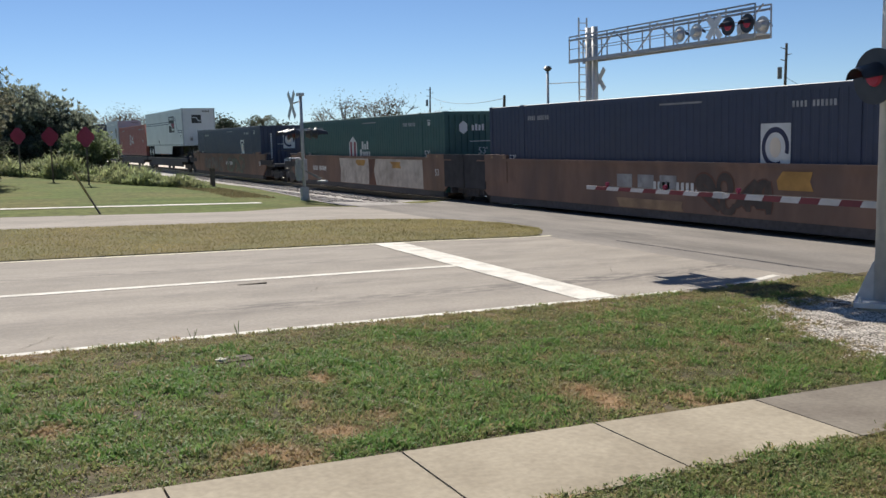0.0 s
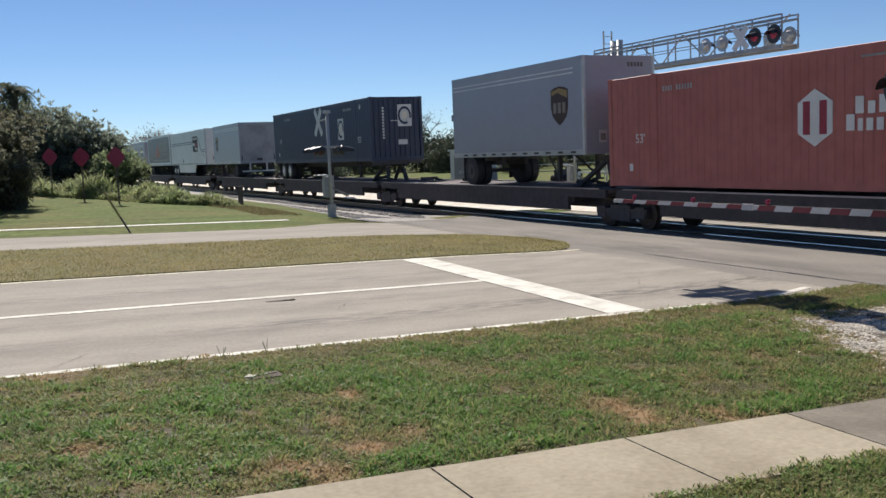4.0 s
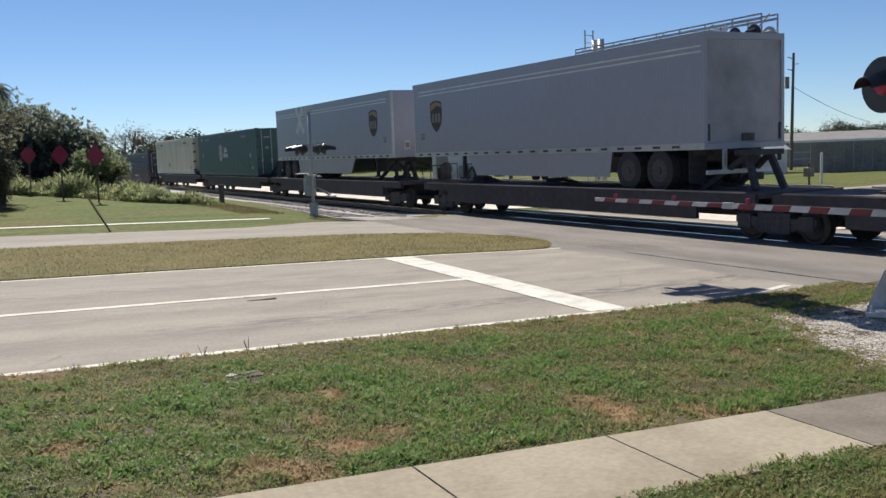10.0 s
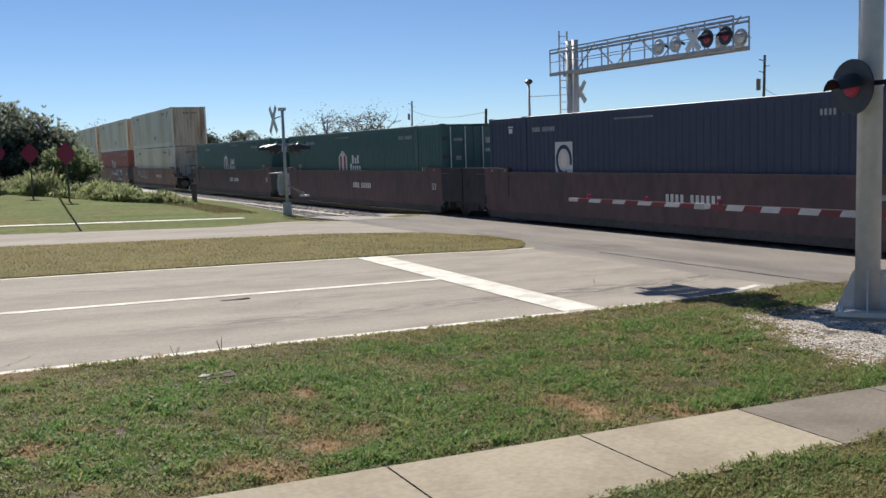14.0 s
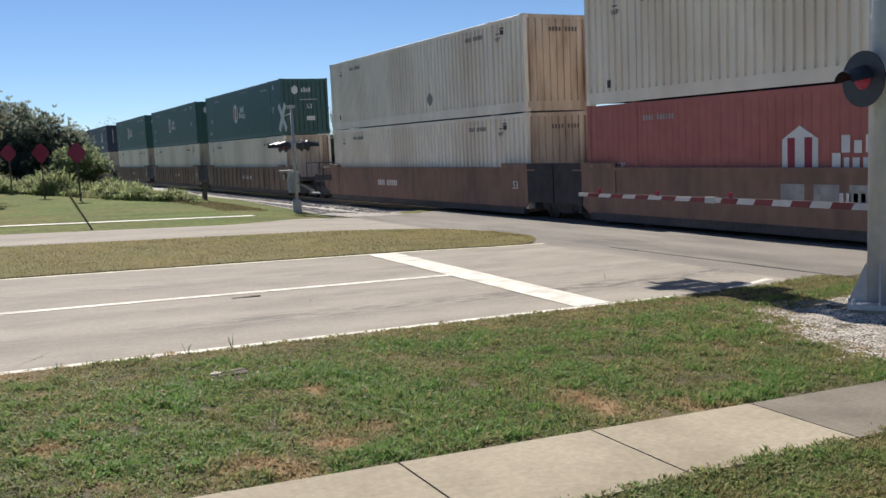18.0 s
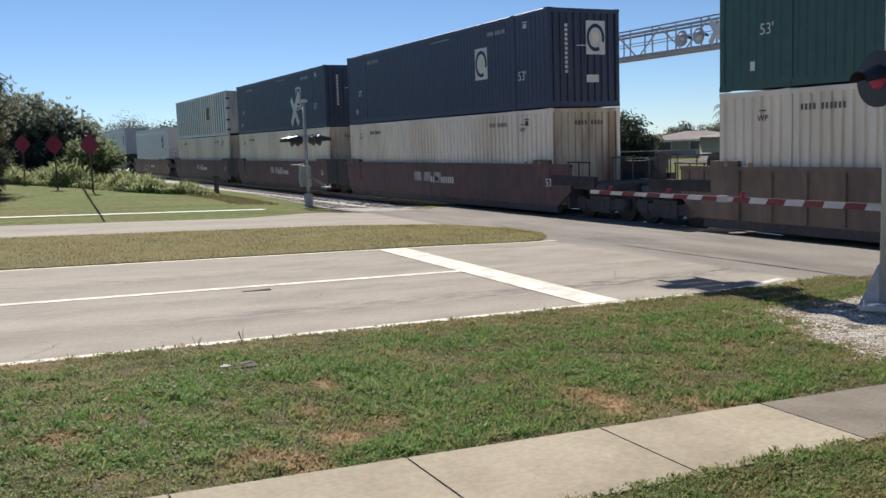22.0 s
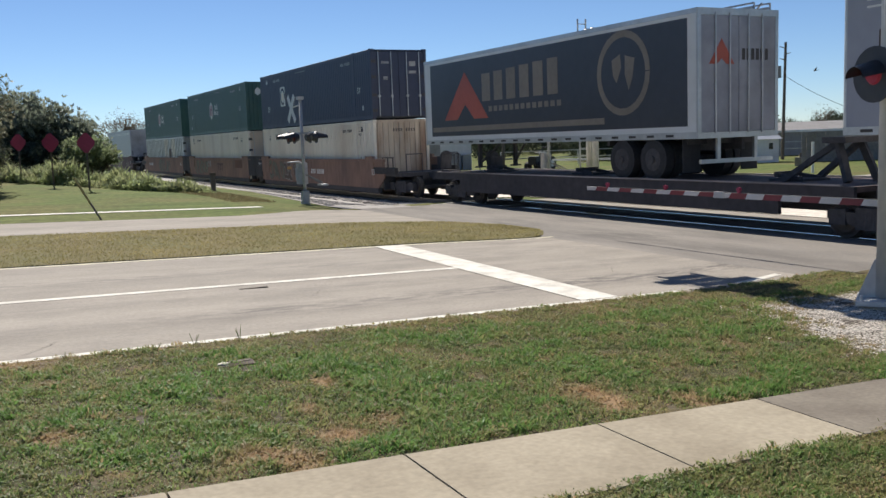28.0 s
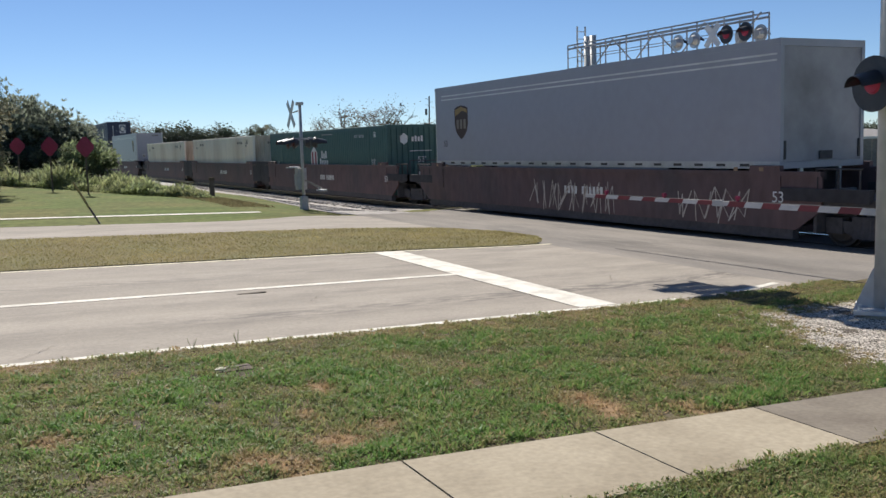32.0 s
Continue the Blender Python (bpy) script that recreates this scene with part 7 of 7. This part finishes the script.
def tree(seed, h, spread, low, clumps, per, size, leaf, label, name="tree", bare=0, trunks=1, skirt=0, sprig=False):
    """A tapered trunk with limbs; clumps of leaves gather at the limb ends, with gaps between."""
    rng = random.Random(seed)
    ob = empty(name, label, "tree" if name == "tree" else "shrub")
    ends = []
    bm = bmesh.new()
    bl = bmesh.new()
    for tk in range(trunks):
        base = Vector((rng.uniform(-0.5, 0.5) * (trunks > 1) * spread * 0.5, rng.uniform(-0.3, 0.3) * (trunks > 1) * spread * 0.5, -0.15))
        top = base + Vector((rng.uniform(-0.4, 0.4), rng.uniform(-0.4, 0.4), h * 0.55))
        mid = base.lerp(top, 0.5) + Vector((rng.uniform(-0.15, 0.15), rng.uniform(-0.15, 0.15), 0))
        rod(bm, base, mid, 0.03 * h, 0.022 * h, n=9)
        rod(bm, mid, top, 0.022 * h, 0.012 * h, n=9)
        for k in range(9 + 8 * (bare > 0)):
            u = rng.uniform(0.25, 1.0)
            a = base.lerp(mid, u * 2) if u < 0.5 else mid.lerp(top, u * 2 - 1)
            ang = rng.uniform(0, 2 * math.pi)
            ln = spread * rng.uniform(0.5, 0.95)
            b = a + Vector((math.cos(ang) * ln, math.sin(ang) * ln, h * rng.uniform(0.12, 0.4)))
            b.z = min(b.z, h * 0.96)
            rod(bl, a, b, 0.009 * h, 0.003 * h, n=6)
            ends.append(b)
            for j in range(2 + 6 * (bare > 0)):
                c = b.lerp(a, rng.uniform(0, 0.6)) if bare else b
                e2 = c + Vector((rng.uniform(-1, 1), rng.uniform(-1, 1), rng.uniform(0.1, 0.9))) * spread * 0.36
                rod(bl, c, e2, 0.0035 * h, 0.0012 * h, n=4)
                ends.append(e2)
    part("trunk", bm, M["bark"], ob, "grey-brown tapered trunk")
    part("branchwork", bl, M["bark"], ob, "forking branchwork")
    cs = []
    for k in range(clumps):
        e1 = ends[k % len(ends)] + Vector((rng.gauss(0, 0.16), rng.gauss(0, 0.16), rng.gauss(0, 0.1))) * spread
        if e1.z < low:
            e1.z = low + abs(e1.z - low) * 0.3
        cs.append((e1, spread * rng.uniform(0.2, 0.42)))
    for k in range(skirt):
        # low foliage that hides the trunk
        ang, rr = rng.uniform(0, 2 * math.pi), spread * math.sqrt(rng.random()) * 0.95
        cs.append((Vector((rr * math.cos(ang), rr * math.sin(ang), rng.uniform(low, h * 0.55))), spread * rng.uniform(0.22, 0.4)))
    vs, fs = sprigs(rng, cs, per, size, Vector((0, 0, h * 0.35))) if sprig else leaves(rng, cs, per, size)
    crown = raw("crown", vs, fs, leaf)
    crown.parent = ob
    return ob


def palm(seed, h, leaf_len, fronds, label):
    rng = random.Random(seed)
    ob = empty("palm_tree", label, "palm tree")
    bm = bmesh.new()
    n = 8
    for k in range(n):
        a, b = h * k / n, h * (k + 1) / n
        rod(bm, (0.05 * math.sin(a), 0, a - (0.2 if k == 0 else 0)), (0.05 * math.sin(b), 0, b), 0.17, 0.15, n=9)
    part("trunk", bm, M["bark"], ob, "ringed palm trunk")
    for k in range(fronds):
        ang = 2 * math.pi * k / fronds + rng.uniform(-0.2, 0.2)
        up = rng.uniform(-0.4, 1.1)
        vs, fs = [], []
        d = Vector((math.cos(ang), math.sin(ang), 0))
        sd3 = Vector((-math.sin(ang), math.cos(ang), 0))
        prev = None
        for j in range(11):
            u = j / 10
            p = Vector((0, 0, h)) + d * leaf_len * u * math.cos(up * 0.6) + Vector((0, 0, leaf_len * (up * u - 0.95 * u * u)))
            if prev is not None:
                for q in (-1, 1):
                    tip = p + sd3 * q * leaf_len * 0.3 * (1 - 0.7 * u) + d * 0.12 + Vector((0, 0, -leaf_len * 0.16))
                    i0 = len(vs)
                    vs += [prev, prev + (p - prev) * 0.6, tip]
                    fs.append((i0, i0 + 1, i0 + 2))
            prev = p
        fr = raw("frond", vs, fs, M["frond"])
        fr.parent = ob
    return ob


def stand(proto, spots):
    """Set a first tree and copies of it: (x, y, turn, size)."""
    for k, (x, y, turn, size) in enumerate(spots):
        m = pose(x, y, G(x, y) - 0.05, 0, 0, turn)
        ob = proto if k == 0 else copy_thing(proto, m)
        ob.matrix_basis = m
        ob.scale = (size, size, size)


stand(tree(1, 6.1, 2.5, 0.4, 200, 56, 0.16, M["leaf"], "broad dark green shrubby tree beyond the weeds", trunks=3, skirt=70, sprig=True), ((3.5, 66.5, 0, 1.0), (0.9, 69.5, 130, 1.02), (5.6, 67.5, 70, 0.84), (6.3, 66.6, 250, 0.66), (-3.5, 73, 200, 0.9), (-8, 70, 20, 1.0), (-14, 72, 90, 1.1)))
stand(tree(2, 2.6, 1.3, 0.1, 90, 42, 0.12, M["leaf_bush"], "low bright green bush beside the track", "shrub", trunks=3, skirt=30, sprig=True), ((6.9, 61.6, 0, 0.95), (7.7, 61.9, 120, 0.72), (6.2, 62.4, 200, 0.7), (8.6, 74.0, 50, 1.0), (1.2, 61.0, 90, 0.7)))
stand(palm(3, 5.0, 1.0, 60, "shaggy dark fan palm at the lawn's edge"), ((1.0, 44.0, 0, 1.0), (-3.2, 46.0, 140, 1.05)))
stand(tree(4, 5.2, 2.0, 0.2, 200, 49, 0.12, M["leaf_dark"], "dense hedge-like shrub with yellowing leaves", "shrub", trunks=4, skirt=150, sprig=True), ((0.4, 41.5, 45, 0.42), (-0.35, 42.2, 200, 0.55), (-0.3, 45.5, 120, 0.75), (-1.2, 40.5, 0, 0.8), (-2.2, 36.8, 100, 0.75), (-1.1, 44.2, 60, 0.9), (-3.9, 36.2, 200, 0.9), (-6.6, 38, 150, 1.0)))
stand(tree(5, 5.6, 3.0, 0.3, 120, 26, 0.17, M["leaf_far"], "distant rounded green tree behind the railway", skirt=60), ((28.6, 147, 0, 1.3), (27.3, 148, 100, 1.15), (30.2, 147.5, 200, 1.25), (35.2, 148, 30, 1.25), (36.8, 149, 90, 1.15), (31.8, 146.5, 60, 1.15), (35.5, 129.5, 60, 0.92), (39.0, 106, 10, 0.85), (48.5, 83, 200, 0.82), (48.6, 63.5, 40, 0.84), (47.2, 64.6, 300, 0.7), (49.8, 63.0, 90, 0.6), (50.5, 62.4, 20, 0.5), (77.0, 85.3, 140, 0.7), (81.9, 80.7, 0, 0.82), (84.6, 78, 30, 0.6), (99, 84.2, 50, 0.78), (102, 81, 160, 0.66), (55, 92, 30, 0.6), (42, 118, 75, 0.9), (25, 150, 15, 0.9), (46, 96, 35, 0.7)))
BELT = tuple((38 + 3.1 * k + 1.2 * math.sin(2.3 * k), 113 - 1.75 * k + 2.0 * math.sin(1.7 * k), 47 * k % 360, 0.52 + 0.16 * math.sin(5.1 * k)) for k in range(26))
stand(tree(6, 5.3, 3.4, 0.2, 110, 24, 0.19, M["leaf_far"], "distant dark green tree in a belt behind the houses", skirt=70), ((68.4, 101, 0, 0.55), (57, 99, 40, 0.7), (49, 99.5, 80, 0.9), (62, 96, 120, 0.6), (75, 97, 10, 0.5), (84, 94, 60, 0.55), (93, 90, 100, 0.6), (102, 84, 140, 0.55), (52, 110, 30, 0.8), (40, 128, 70, 0.95), (110, 76, 10, 0.6), (118, 66, 60, 0.55), (63, 88, 200, 0.45), (46, 110, 20, 0.9), (20, 175, 20, 1.2), (10, 190, 50, 1.2), (30, 165, 100, 1.1)) + BELT)
stand(tree(7, 8.6, 3.2, 2.5, 70, 9, 0.13, M["leaf_grey"], "nearly bare winter tree with pale twigs", bare=1), ((44.2, 114, 0, 1.0), (45.8, 107.5, 80, 0.92), (48.2, 106.6, 160, 1.0), (40.8, 110, 220, 0.8), (23.0, 158, 40, 1.05), (21.6, 152, 200, 0.95), (24.8, 154, 280, 0.95), (26, 161, 140, 0.9), (91.5, 79, 30, 0.55), (52, 101, 300, 0.72)))
stand(tree(9, 3.2, 1.9, 0.1, 90, 24, 0.13, M["leaf_far"], "low dark green shrub near the track", "shrub", trunks=3, skirt=40), ((3.4, 63.5, 30, 0.8), (1.2, 66, 80, 0.85), (5.4, 64.5, 150, 0.7), (-1.4, 67, 220, 0.9), (22.6, 66, 10, 0.6), (24.0, 71, 250, 0.65), (22.7, 76.5, 190, 0.7), (23.2, 82, 0, 0.75), (24.6, 88, 70, 0.8), (22.8, 95, 140, 0.85), (24.4, 102, 210, 0.9), (23.0, 110, 280, 0.95), (25.0, 118, 20, 1.0), (23.2, 127, 90, 1.05), (25.4, 136, 160, 1.1), (23.0, 146, 230, 1.15), (25.0, 157, 300, 1.2), (22.6, 168, 40, 1.25)))
stand(palm(8, 4.9, 2.2, 26, "windblown palm behind the houses"), ((76.6, 79.0, 0, 1.0), (36.5, 124, 50, 1.05)))


# ---------------------------------------------------------------- weeds, grass and stones
def blades(name, n, spot, hmin, hmax, wide, material, label, lean=0.5, seed=1, dry=False, cat="grass", green=0.0):
    """Single bent blades at places drawn by spot(rng) -> (x, y) or None; one object of stuff."""
    rng = random.Random(seed)
    vs, fs, dv = [], [], []
    for _ in range(n):
        q = spot(rng)
        if q is None:
            continue
        x, y = q
        z = G(x, y) + 0.012
        hh = rng.uniform(hmin, hmax)
        a = rng.uniform(0, 2 * math.pi)
        ca, sa = math.cos(a), math.sin(a)
        w = wide * rng.uniform(0.6, 1.4)
        ln = lean * hh * rng.uniform(0.2, 1.6)
        b = rng.uniform(0, 2 * math.pi)
        lx, ly = math.cos(b) * ln, math.sin(b) * ln
        k = len(vs)
        vs += [(x - ca * w, y - sa * w, z), (x + ca * w, y + sa * w, z), (x + ca * w * 0.8 + lx * 0.35, y + sa * w * 0.8 + ly * 0.35, z + hh * 0.65), (x - ca * w * 0.8 + lx * 0.35, y - sa * w * 0.8 + ly * 0.35, z + hh * 0.65), (x + lx, y + ly, z + hh)]
        fs += [(k, k + 1, k + 2, k + 3), (k + 3, k + 2, k + 4)]
        if dry:
            d = min(1.0, max(0.0, dryness(x, y) * 1.1 + rng.uniform(-0.15, 0.15)))
            dv += [d] * 5
    return tagged(raw(name, vs, fs, material, dv if dry else None, [green] * len(vs)), label, cat, "", "stuff")


def verge_spot(rng):
    x = -1.8 + 14.2 * rng.random() ** 0.95
    y = rng.uniform(5.8 - 0.035 * x, edge0(x) + rng.uniform(-0.12, 0.03))
    if x > 12.2 or rng.random() < 1.3 * stoniness(x, y):
        return None
    if rng.random() < 0.2 * dryness(x, y) - 0.35 * noise.noise((x * 2.6, y * 2.6, 9.0)):
        return None
    return x, y


def front_spot(rng):
    x = rng.uniform(2.2, 9)
    return x, rng.uniform(3.2, 4.55 + 0.004 * x)


def median_spot(rng):
    x = rng.uniform(-7, 12.4)
    a, b = median_lo(x), median_hi(x)
    return (x, rng.uniform(a, b)) if b > a else None


def weed_front(x):
    """Front edge of the weeds along the bank."""
    for (xa, ya), (xb, yb) in (((-6, 64), (1.7, 53.8)), ((1.7, 53.8), (4.3, 48.8)), ((4.3, 48.8), (6.4, 42.5)), ((6.4, 42.5), (8.9, 38.3))):
        if x <= xb:
            return ya + (yb - ya) * (x - xa) / (xb - xa)
    return 38.3


def bank_spot(rng):
    y = rng.uniform(32.5, 43.0)
    x = rng.uniform(8.3, 10.0) - 0.12 * (y - 36) * (y > 36)
    return x, y


def tufts(name, n, spot, hmin, hmax, wide, per, spread, material, label, seed, green=1.0, lift=0.012):
    """Tufts of bent leaves fanning out of one root; taller and greener where the lawn is lush."""
    rng = random.Random(seed)
    vs, fs, dv, lv = [], [], [], []
    for _ in range(n):
        q = spot(rng)
        if q is None:
            continue
        x0, y0 = q
        lu, dr = lushness(x0, y0), dryness(x0, y0)
        ba = bareness(x0, y0)
        if rng.random() < 0.9 * ba:
            continue
        size = rng.uniform(hmin, hmax) * (0.6 + 0.8 * lu) * (0.45 + 0.55 * smooth_step(0.0, 0.2, y0 - 5.8 + 0.035 * x0) if y0 > 5.3 else 1.0) * (1 - 0.2 * dr) * rng.choice((0.7, 0.9, 1.0, 1.0, 1.5))
        lu = min(1.0, max(0.0, (1.35 * lu - 0.15) * green + rng.uniform(-0.5, 0.35)))
        dr = min(1.0, max(0.0, dr * 1.1 + rng.uniform(-0.2, 0.2)))
        for _ in range(rng.randint(per // 2, per)):
            x, y = x0 + rng.gauss(0, spread), y0 + rng.gauss(0, spread)
            z = G(x, y) + lift
            hh, b = size * rng.uniform(0.5, 1.2), rng.uniform(0, 6.283)
            a, ln = rng.uniform(0, 6.283), hh * rng.uniform(0.3, 1.5)
            w = wide * rng.uniform(0.6, 1.4)
            ca, sa, lx, ly = math.cos(a) * w, math.sin(a) * w, math.cos(b) * ln, math.sin(b) * ln
            k = len(vs)
            vs += [(x - ca * 0.6, y - sa * 0.6, z), (x + ca * 0.6, y + sa * 0.6, z), (x + ca + lx * 0.45, y + sa + ly * 0.45, z + hh * 0.75), (x - ca + lx * 0.45, y - sa + ly * 0.45, z + hh * 0.75), (x + lx, y + ly, z + hh * rng.uniform(0.7, 1.05))]
            fs += [(k, k + 1, k + 2, k + 3), (k + 3, k + 2, k + 4)]
            pale = rng.random() < 0.13
            dv += [min(1.0, dr + 0.7) if pale else dr] * 5
            lv += [lu] * 5
    return tagged(raw(name, vs, fs, material, dv, lv), label, "grass", "", "stuff")


tufts("verge_grass", 27000, verge_spot, 0.024, 0.06, 0.0038, 15, 0.022, M["blade"], "patchy clumps of short green and straw-coloured lawn grass", 11)
tufts("verge_clover", 24000, verge_spot, 0.018, 0.046, 0.0085, 10, 0.022, M["blade"], "broad-leaved low weeds in the lawn", 12)
tufts("front_clover", 5200, front_spot, 0.02, 0.04, 0.008, 10, 0.022, M["blade"], "broad-leaved weeds in the lawn by the sidewalk", 19, 0.6, 0.034)
tufts("front_grass", 6500, front_spot, 0.02, 0.042, 0.004, 14, 0.03, M["blade"], "longer lawn grass overhanging the sidewalk edge", 13, 0.6, 0.034)
blades("median_grass", 60000, median_spot, 0.02, 0.05, 0.009, M["blade_dull"], "dry olive grass on the road median", 0.9, 14)
blades("bank_grass", 3200, bank_spot, 0.03, 0.09, 0.012, M["bank"], "brownish dry grass on the track bank", 0.9, 18)
def weed_stand(name, n, seed, leaf, label):
    """Tall weeds on the bank: stems that lean and carry drooping leaves; lower towards the track."""
    rng = random.Random(seed)
    vs, fs = [], []
    for _ in range(n):
        x = -5 + 14.4 * rng.random()
        y = weed_front(x) + 0.2 + 7.5 * rng.random() ** 1.5
        tall = 1.05 if x < 3 else 1.05 - 0.07 * (x - 3) if x < 7 else 0.77 - 0.2 * (x - 7)
        tall *= rng.uniform(0.4, 1.1) * max(0.25, 0.66 + 1.15 * noise.noise((x * 0.8, y * 0.55, 3.0))) * (0.55 + 0.45 * smooth_step(0.0, 1.5, y - weed_front(x)))
        z, lean = G(x, y), rng.uniform(0, 6.283)
        for j in range(9):
            a = rng.uniform(0, 6.283)
            ln, u = tall * rng.uniform(0.3, 0.6), rng.uniform(0.0, 0.75)
            bx, by, bz = x + 0.2 * u * tall * math.cos(lean) + rng.gauss(0, 0.06), y + 0.2 * u * tall * math.sin(lean) + rng.gauss(0, 0.06), z + u * tall
            ca, sa, w = math.cos(a), math.sin(a), rng.uniform(0.014, 0.032)
            k = len(vs)
            for r, h in ((0.0, 0.0), (0.3, 0.55), (0.62, 0.8), (0.95, 0.72)):
                half = w * (0.7 if r == 0 else 1.0 if r < 0.6 else 0.6 if r < 0.9 else 0.1)
                vs += [(bx + ca * r * ln - sa * half, by + sa * r * ln + ca * half, bz + h * ln), (bx + ca * r * ln + sa * half, by + sa * r * ln - ca * half, bz + h * ln)]
            fs += [(k, k + 1, k + 3, k + 2), (k + 2, k + 3, k + 5, k + 4), (k + 4, k + 5, k + 7, k + 6)]
    return tagged(raw(name, vs, fs, leaf), label, "weeds", "", "stuff")


weed_stand("tall_weeds", 4300, 16, M["weed"], "tall pale green leafy weeds in front of the track")
weed_stand("dark_weeds", 900, 17, M["leaf_bush"], "darker drooping weeds among the pale ones")

# single weeds at the road's edge
for k, (x, y, hh) in enumerate(((2.05, 10.0, 0.16), (2.55, 10.02, 0.19), (0.75, 9.95, 0.12), (1.65, 9.98, 0.1))):
    rng = random.Random(40 + k)
    ob = empty("roadside_weed", "small spindly weed at the road edge", "weed")
    for j in range(5):
        bm = bmesh.new()
        a = rng.uniform(0, 6.28)
        rod(bm, (x, y, G(x, y)), (x + 0.05 * math.cos(a), y + 0.05 * math.sin(a), G(x, y) + hh * rng.uniform(0.6, 1)), 0.004, 0.002, n=5)
        part("stem", bm, M["weed"], ob)


def stones(name, n, spot, size, material, label, seed, flat=0.6):
    rng = random.Random(seed)
    vs, fs = [], []
    base = [Vector(p) for p in ((1, 0, 0), (-1, 0, 0), (0, 1, 0), (0, -1, 0), (0, 0, 1), (0, 0, -1))]
    tri = ((0, 2, 4), (2, 1, 4), (1, 3, 4), (3, 0, 4), (2, 0, 5), (1, 2, 5), (3, 1, 5), (0, 3, 5))
    for _ in range(n):
        q = spot(rng)
        if q is None:
            continue
        x, y, z = q
        s = size * rng.uniform(0.5, 1.6)
        t = Euler((rng.uniform(0, 6), rng.uniform(0, 6), rng.uniform(0, 6)))
        k = len(vs)
        for b in base:
            p = b.copy()
            p.rotate(t)
            vs.append((x + p.x * s * rng.uniform(0.7, 1.2), y + p.y * s, z + p.z * s * flat))
        fs += [tuple(k + i for i in q2) for q2 in tri]
    return tagged(raw(name, vs, fs, material), label, "gravel", "", "stuff")


def gravel_spot(rng):
    x, y = rng.uniform(7.0, 13.4), rng.uniform(5.6, 9.3)
    return (x, y, G(x, y) + 0.026) if rng.random() < stoniness(x, y) else None


def ballast_spot(rng):
    y = 31.6 + 40 * rng.random() ** 1.6
    x = rng.uniform(min(15.0, 11.4 + 0.095 * (y - 31.6)), 15.6)
    return x, y, max(G(x, y), -0.19 if x > 14.5 else -9) + 0.02


stones("white_gravel", 70000, gravel_spot, 0.0115, M["rock"], "loose white rock round the signal foundation", 21, 0.3)
stones("trackside_ballast", 9000, ballast_spot, 0.05, M["ballast"], "grey crushed ballast beside the rails", 22)

# utility cover, far sidewalk, cracks
cover = empty("utility_cover", "pale cracked concrete utility cover sunk in the lawn", "utility cover")
bm = bmesh.new()
m = pose(2.2, 8.93, G(2.2, 8.93) + 0.02, 0, 0, -4)
box(bm, -0.19, 0.19, -0.12, 0.12, -0.03, 0.016, m)
part("frame", bm, M["tie"], cover, "soil-stained concrete frame")
bm = bmesh.new()
plate(bm, [m @ Vector(p) for p in ((-0.18, -0.05, 0.018), (-0.1, -0.08, 0.018), (-0.05, -0.03, 0.018), (-0.11, 0.05, 0.018))], (0, 0, 1), 0.014)
part("lid_piece", bm, M["rock"], cover, "broken pale piece of lid")
bm = bmesh.new()
plate(bm, [m @ Vector(p) for p in ((-0.02, -0.01, 0.018), (0.16, 0.03, 0.018), (0.17, 0.09, 0.018), (-0.07, 0.08, 0.018))], (0, 0, 1), 0.006)
part("lid_piece", bm, M["walk_dark"], cover, "dirty piece of lid")
sheet("sidewalk_far", -150, 8.6, lambda x: 29.85 - 0.02 * x, lambda x: 30.28 - 0.02 * x, 0.016, M["paint"], 1, label="pale far sidewalk across the lawn", category="pavement")


def crack(name, pts, width, material, label):
    vs, fs = [], []
    for i, (x, y) in enumerate(pts):
        w = width * (0.6 + 0.8 * abs(noise.noise((x * 3, y * 3, 5))))
        vs += [(x - w, y, G(x, y) + 0.024), (x + w, y, G(x, y) + 0.024)]
        if i:
            k = 2 * i
            fs.append((k - 2, k - 1, k + 1, k))
    tagged(raw(name, vs, fs, material), label, "road marking", "", "structure")


# thin dark bar drawn as the shadow along the lane line
bm = bmesh.new()
box(bm, 3.47, 3.9, 13.46, 13.54, G(3.7, 13.5) + 0.01, G(3.7, 13.5) + 0.024)
solid("shadow_dash", bm, M["joint"], "short dark dash drawn as shadow beside the lane line", "road marking", "structure")
for k, (x, y, n) in enumerate(((0.35, 10.3, 9), (1.9, 10.25, 6), (4.2, 12.4, 7), (8.6, 14.8, 8), (9.4, 12.3, 7))):
    crack("road_crack", [(x + 0.05 * i * (-1) ** k + 0.05 * noise.noise((i * 0.9, k * 3.1, 2)), y + 0.07 * i) for i in range(n)], 0.006, M["walk_dark"], "hairline crack in the road surface")


def motions():
    """The whole train runs at one speed along the track, towards -Y; a bird glides over the far lawns."""
    for ob, y0, z, turn in MOVERS:
        walk(ob, [(t, pose(XT, y0 - SPEED * t, z, 0, 0, turn)) for t in (0.0, 8.0, 16.0, 24.0, 32.0)])
    flight = ((0.0, 233.3, -50.2, 5.0), (28.0, 49.4, 43.1, 5.8), (31.0, 29.7, 53.1, 5.9), (32.0, 26.3, 56.9, 5.0))
    walk(BIRD, [(t, pose(x, y, z, 0, 25, 58)) for t, x, y, z in flight])


motions()
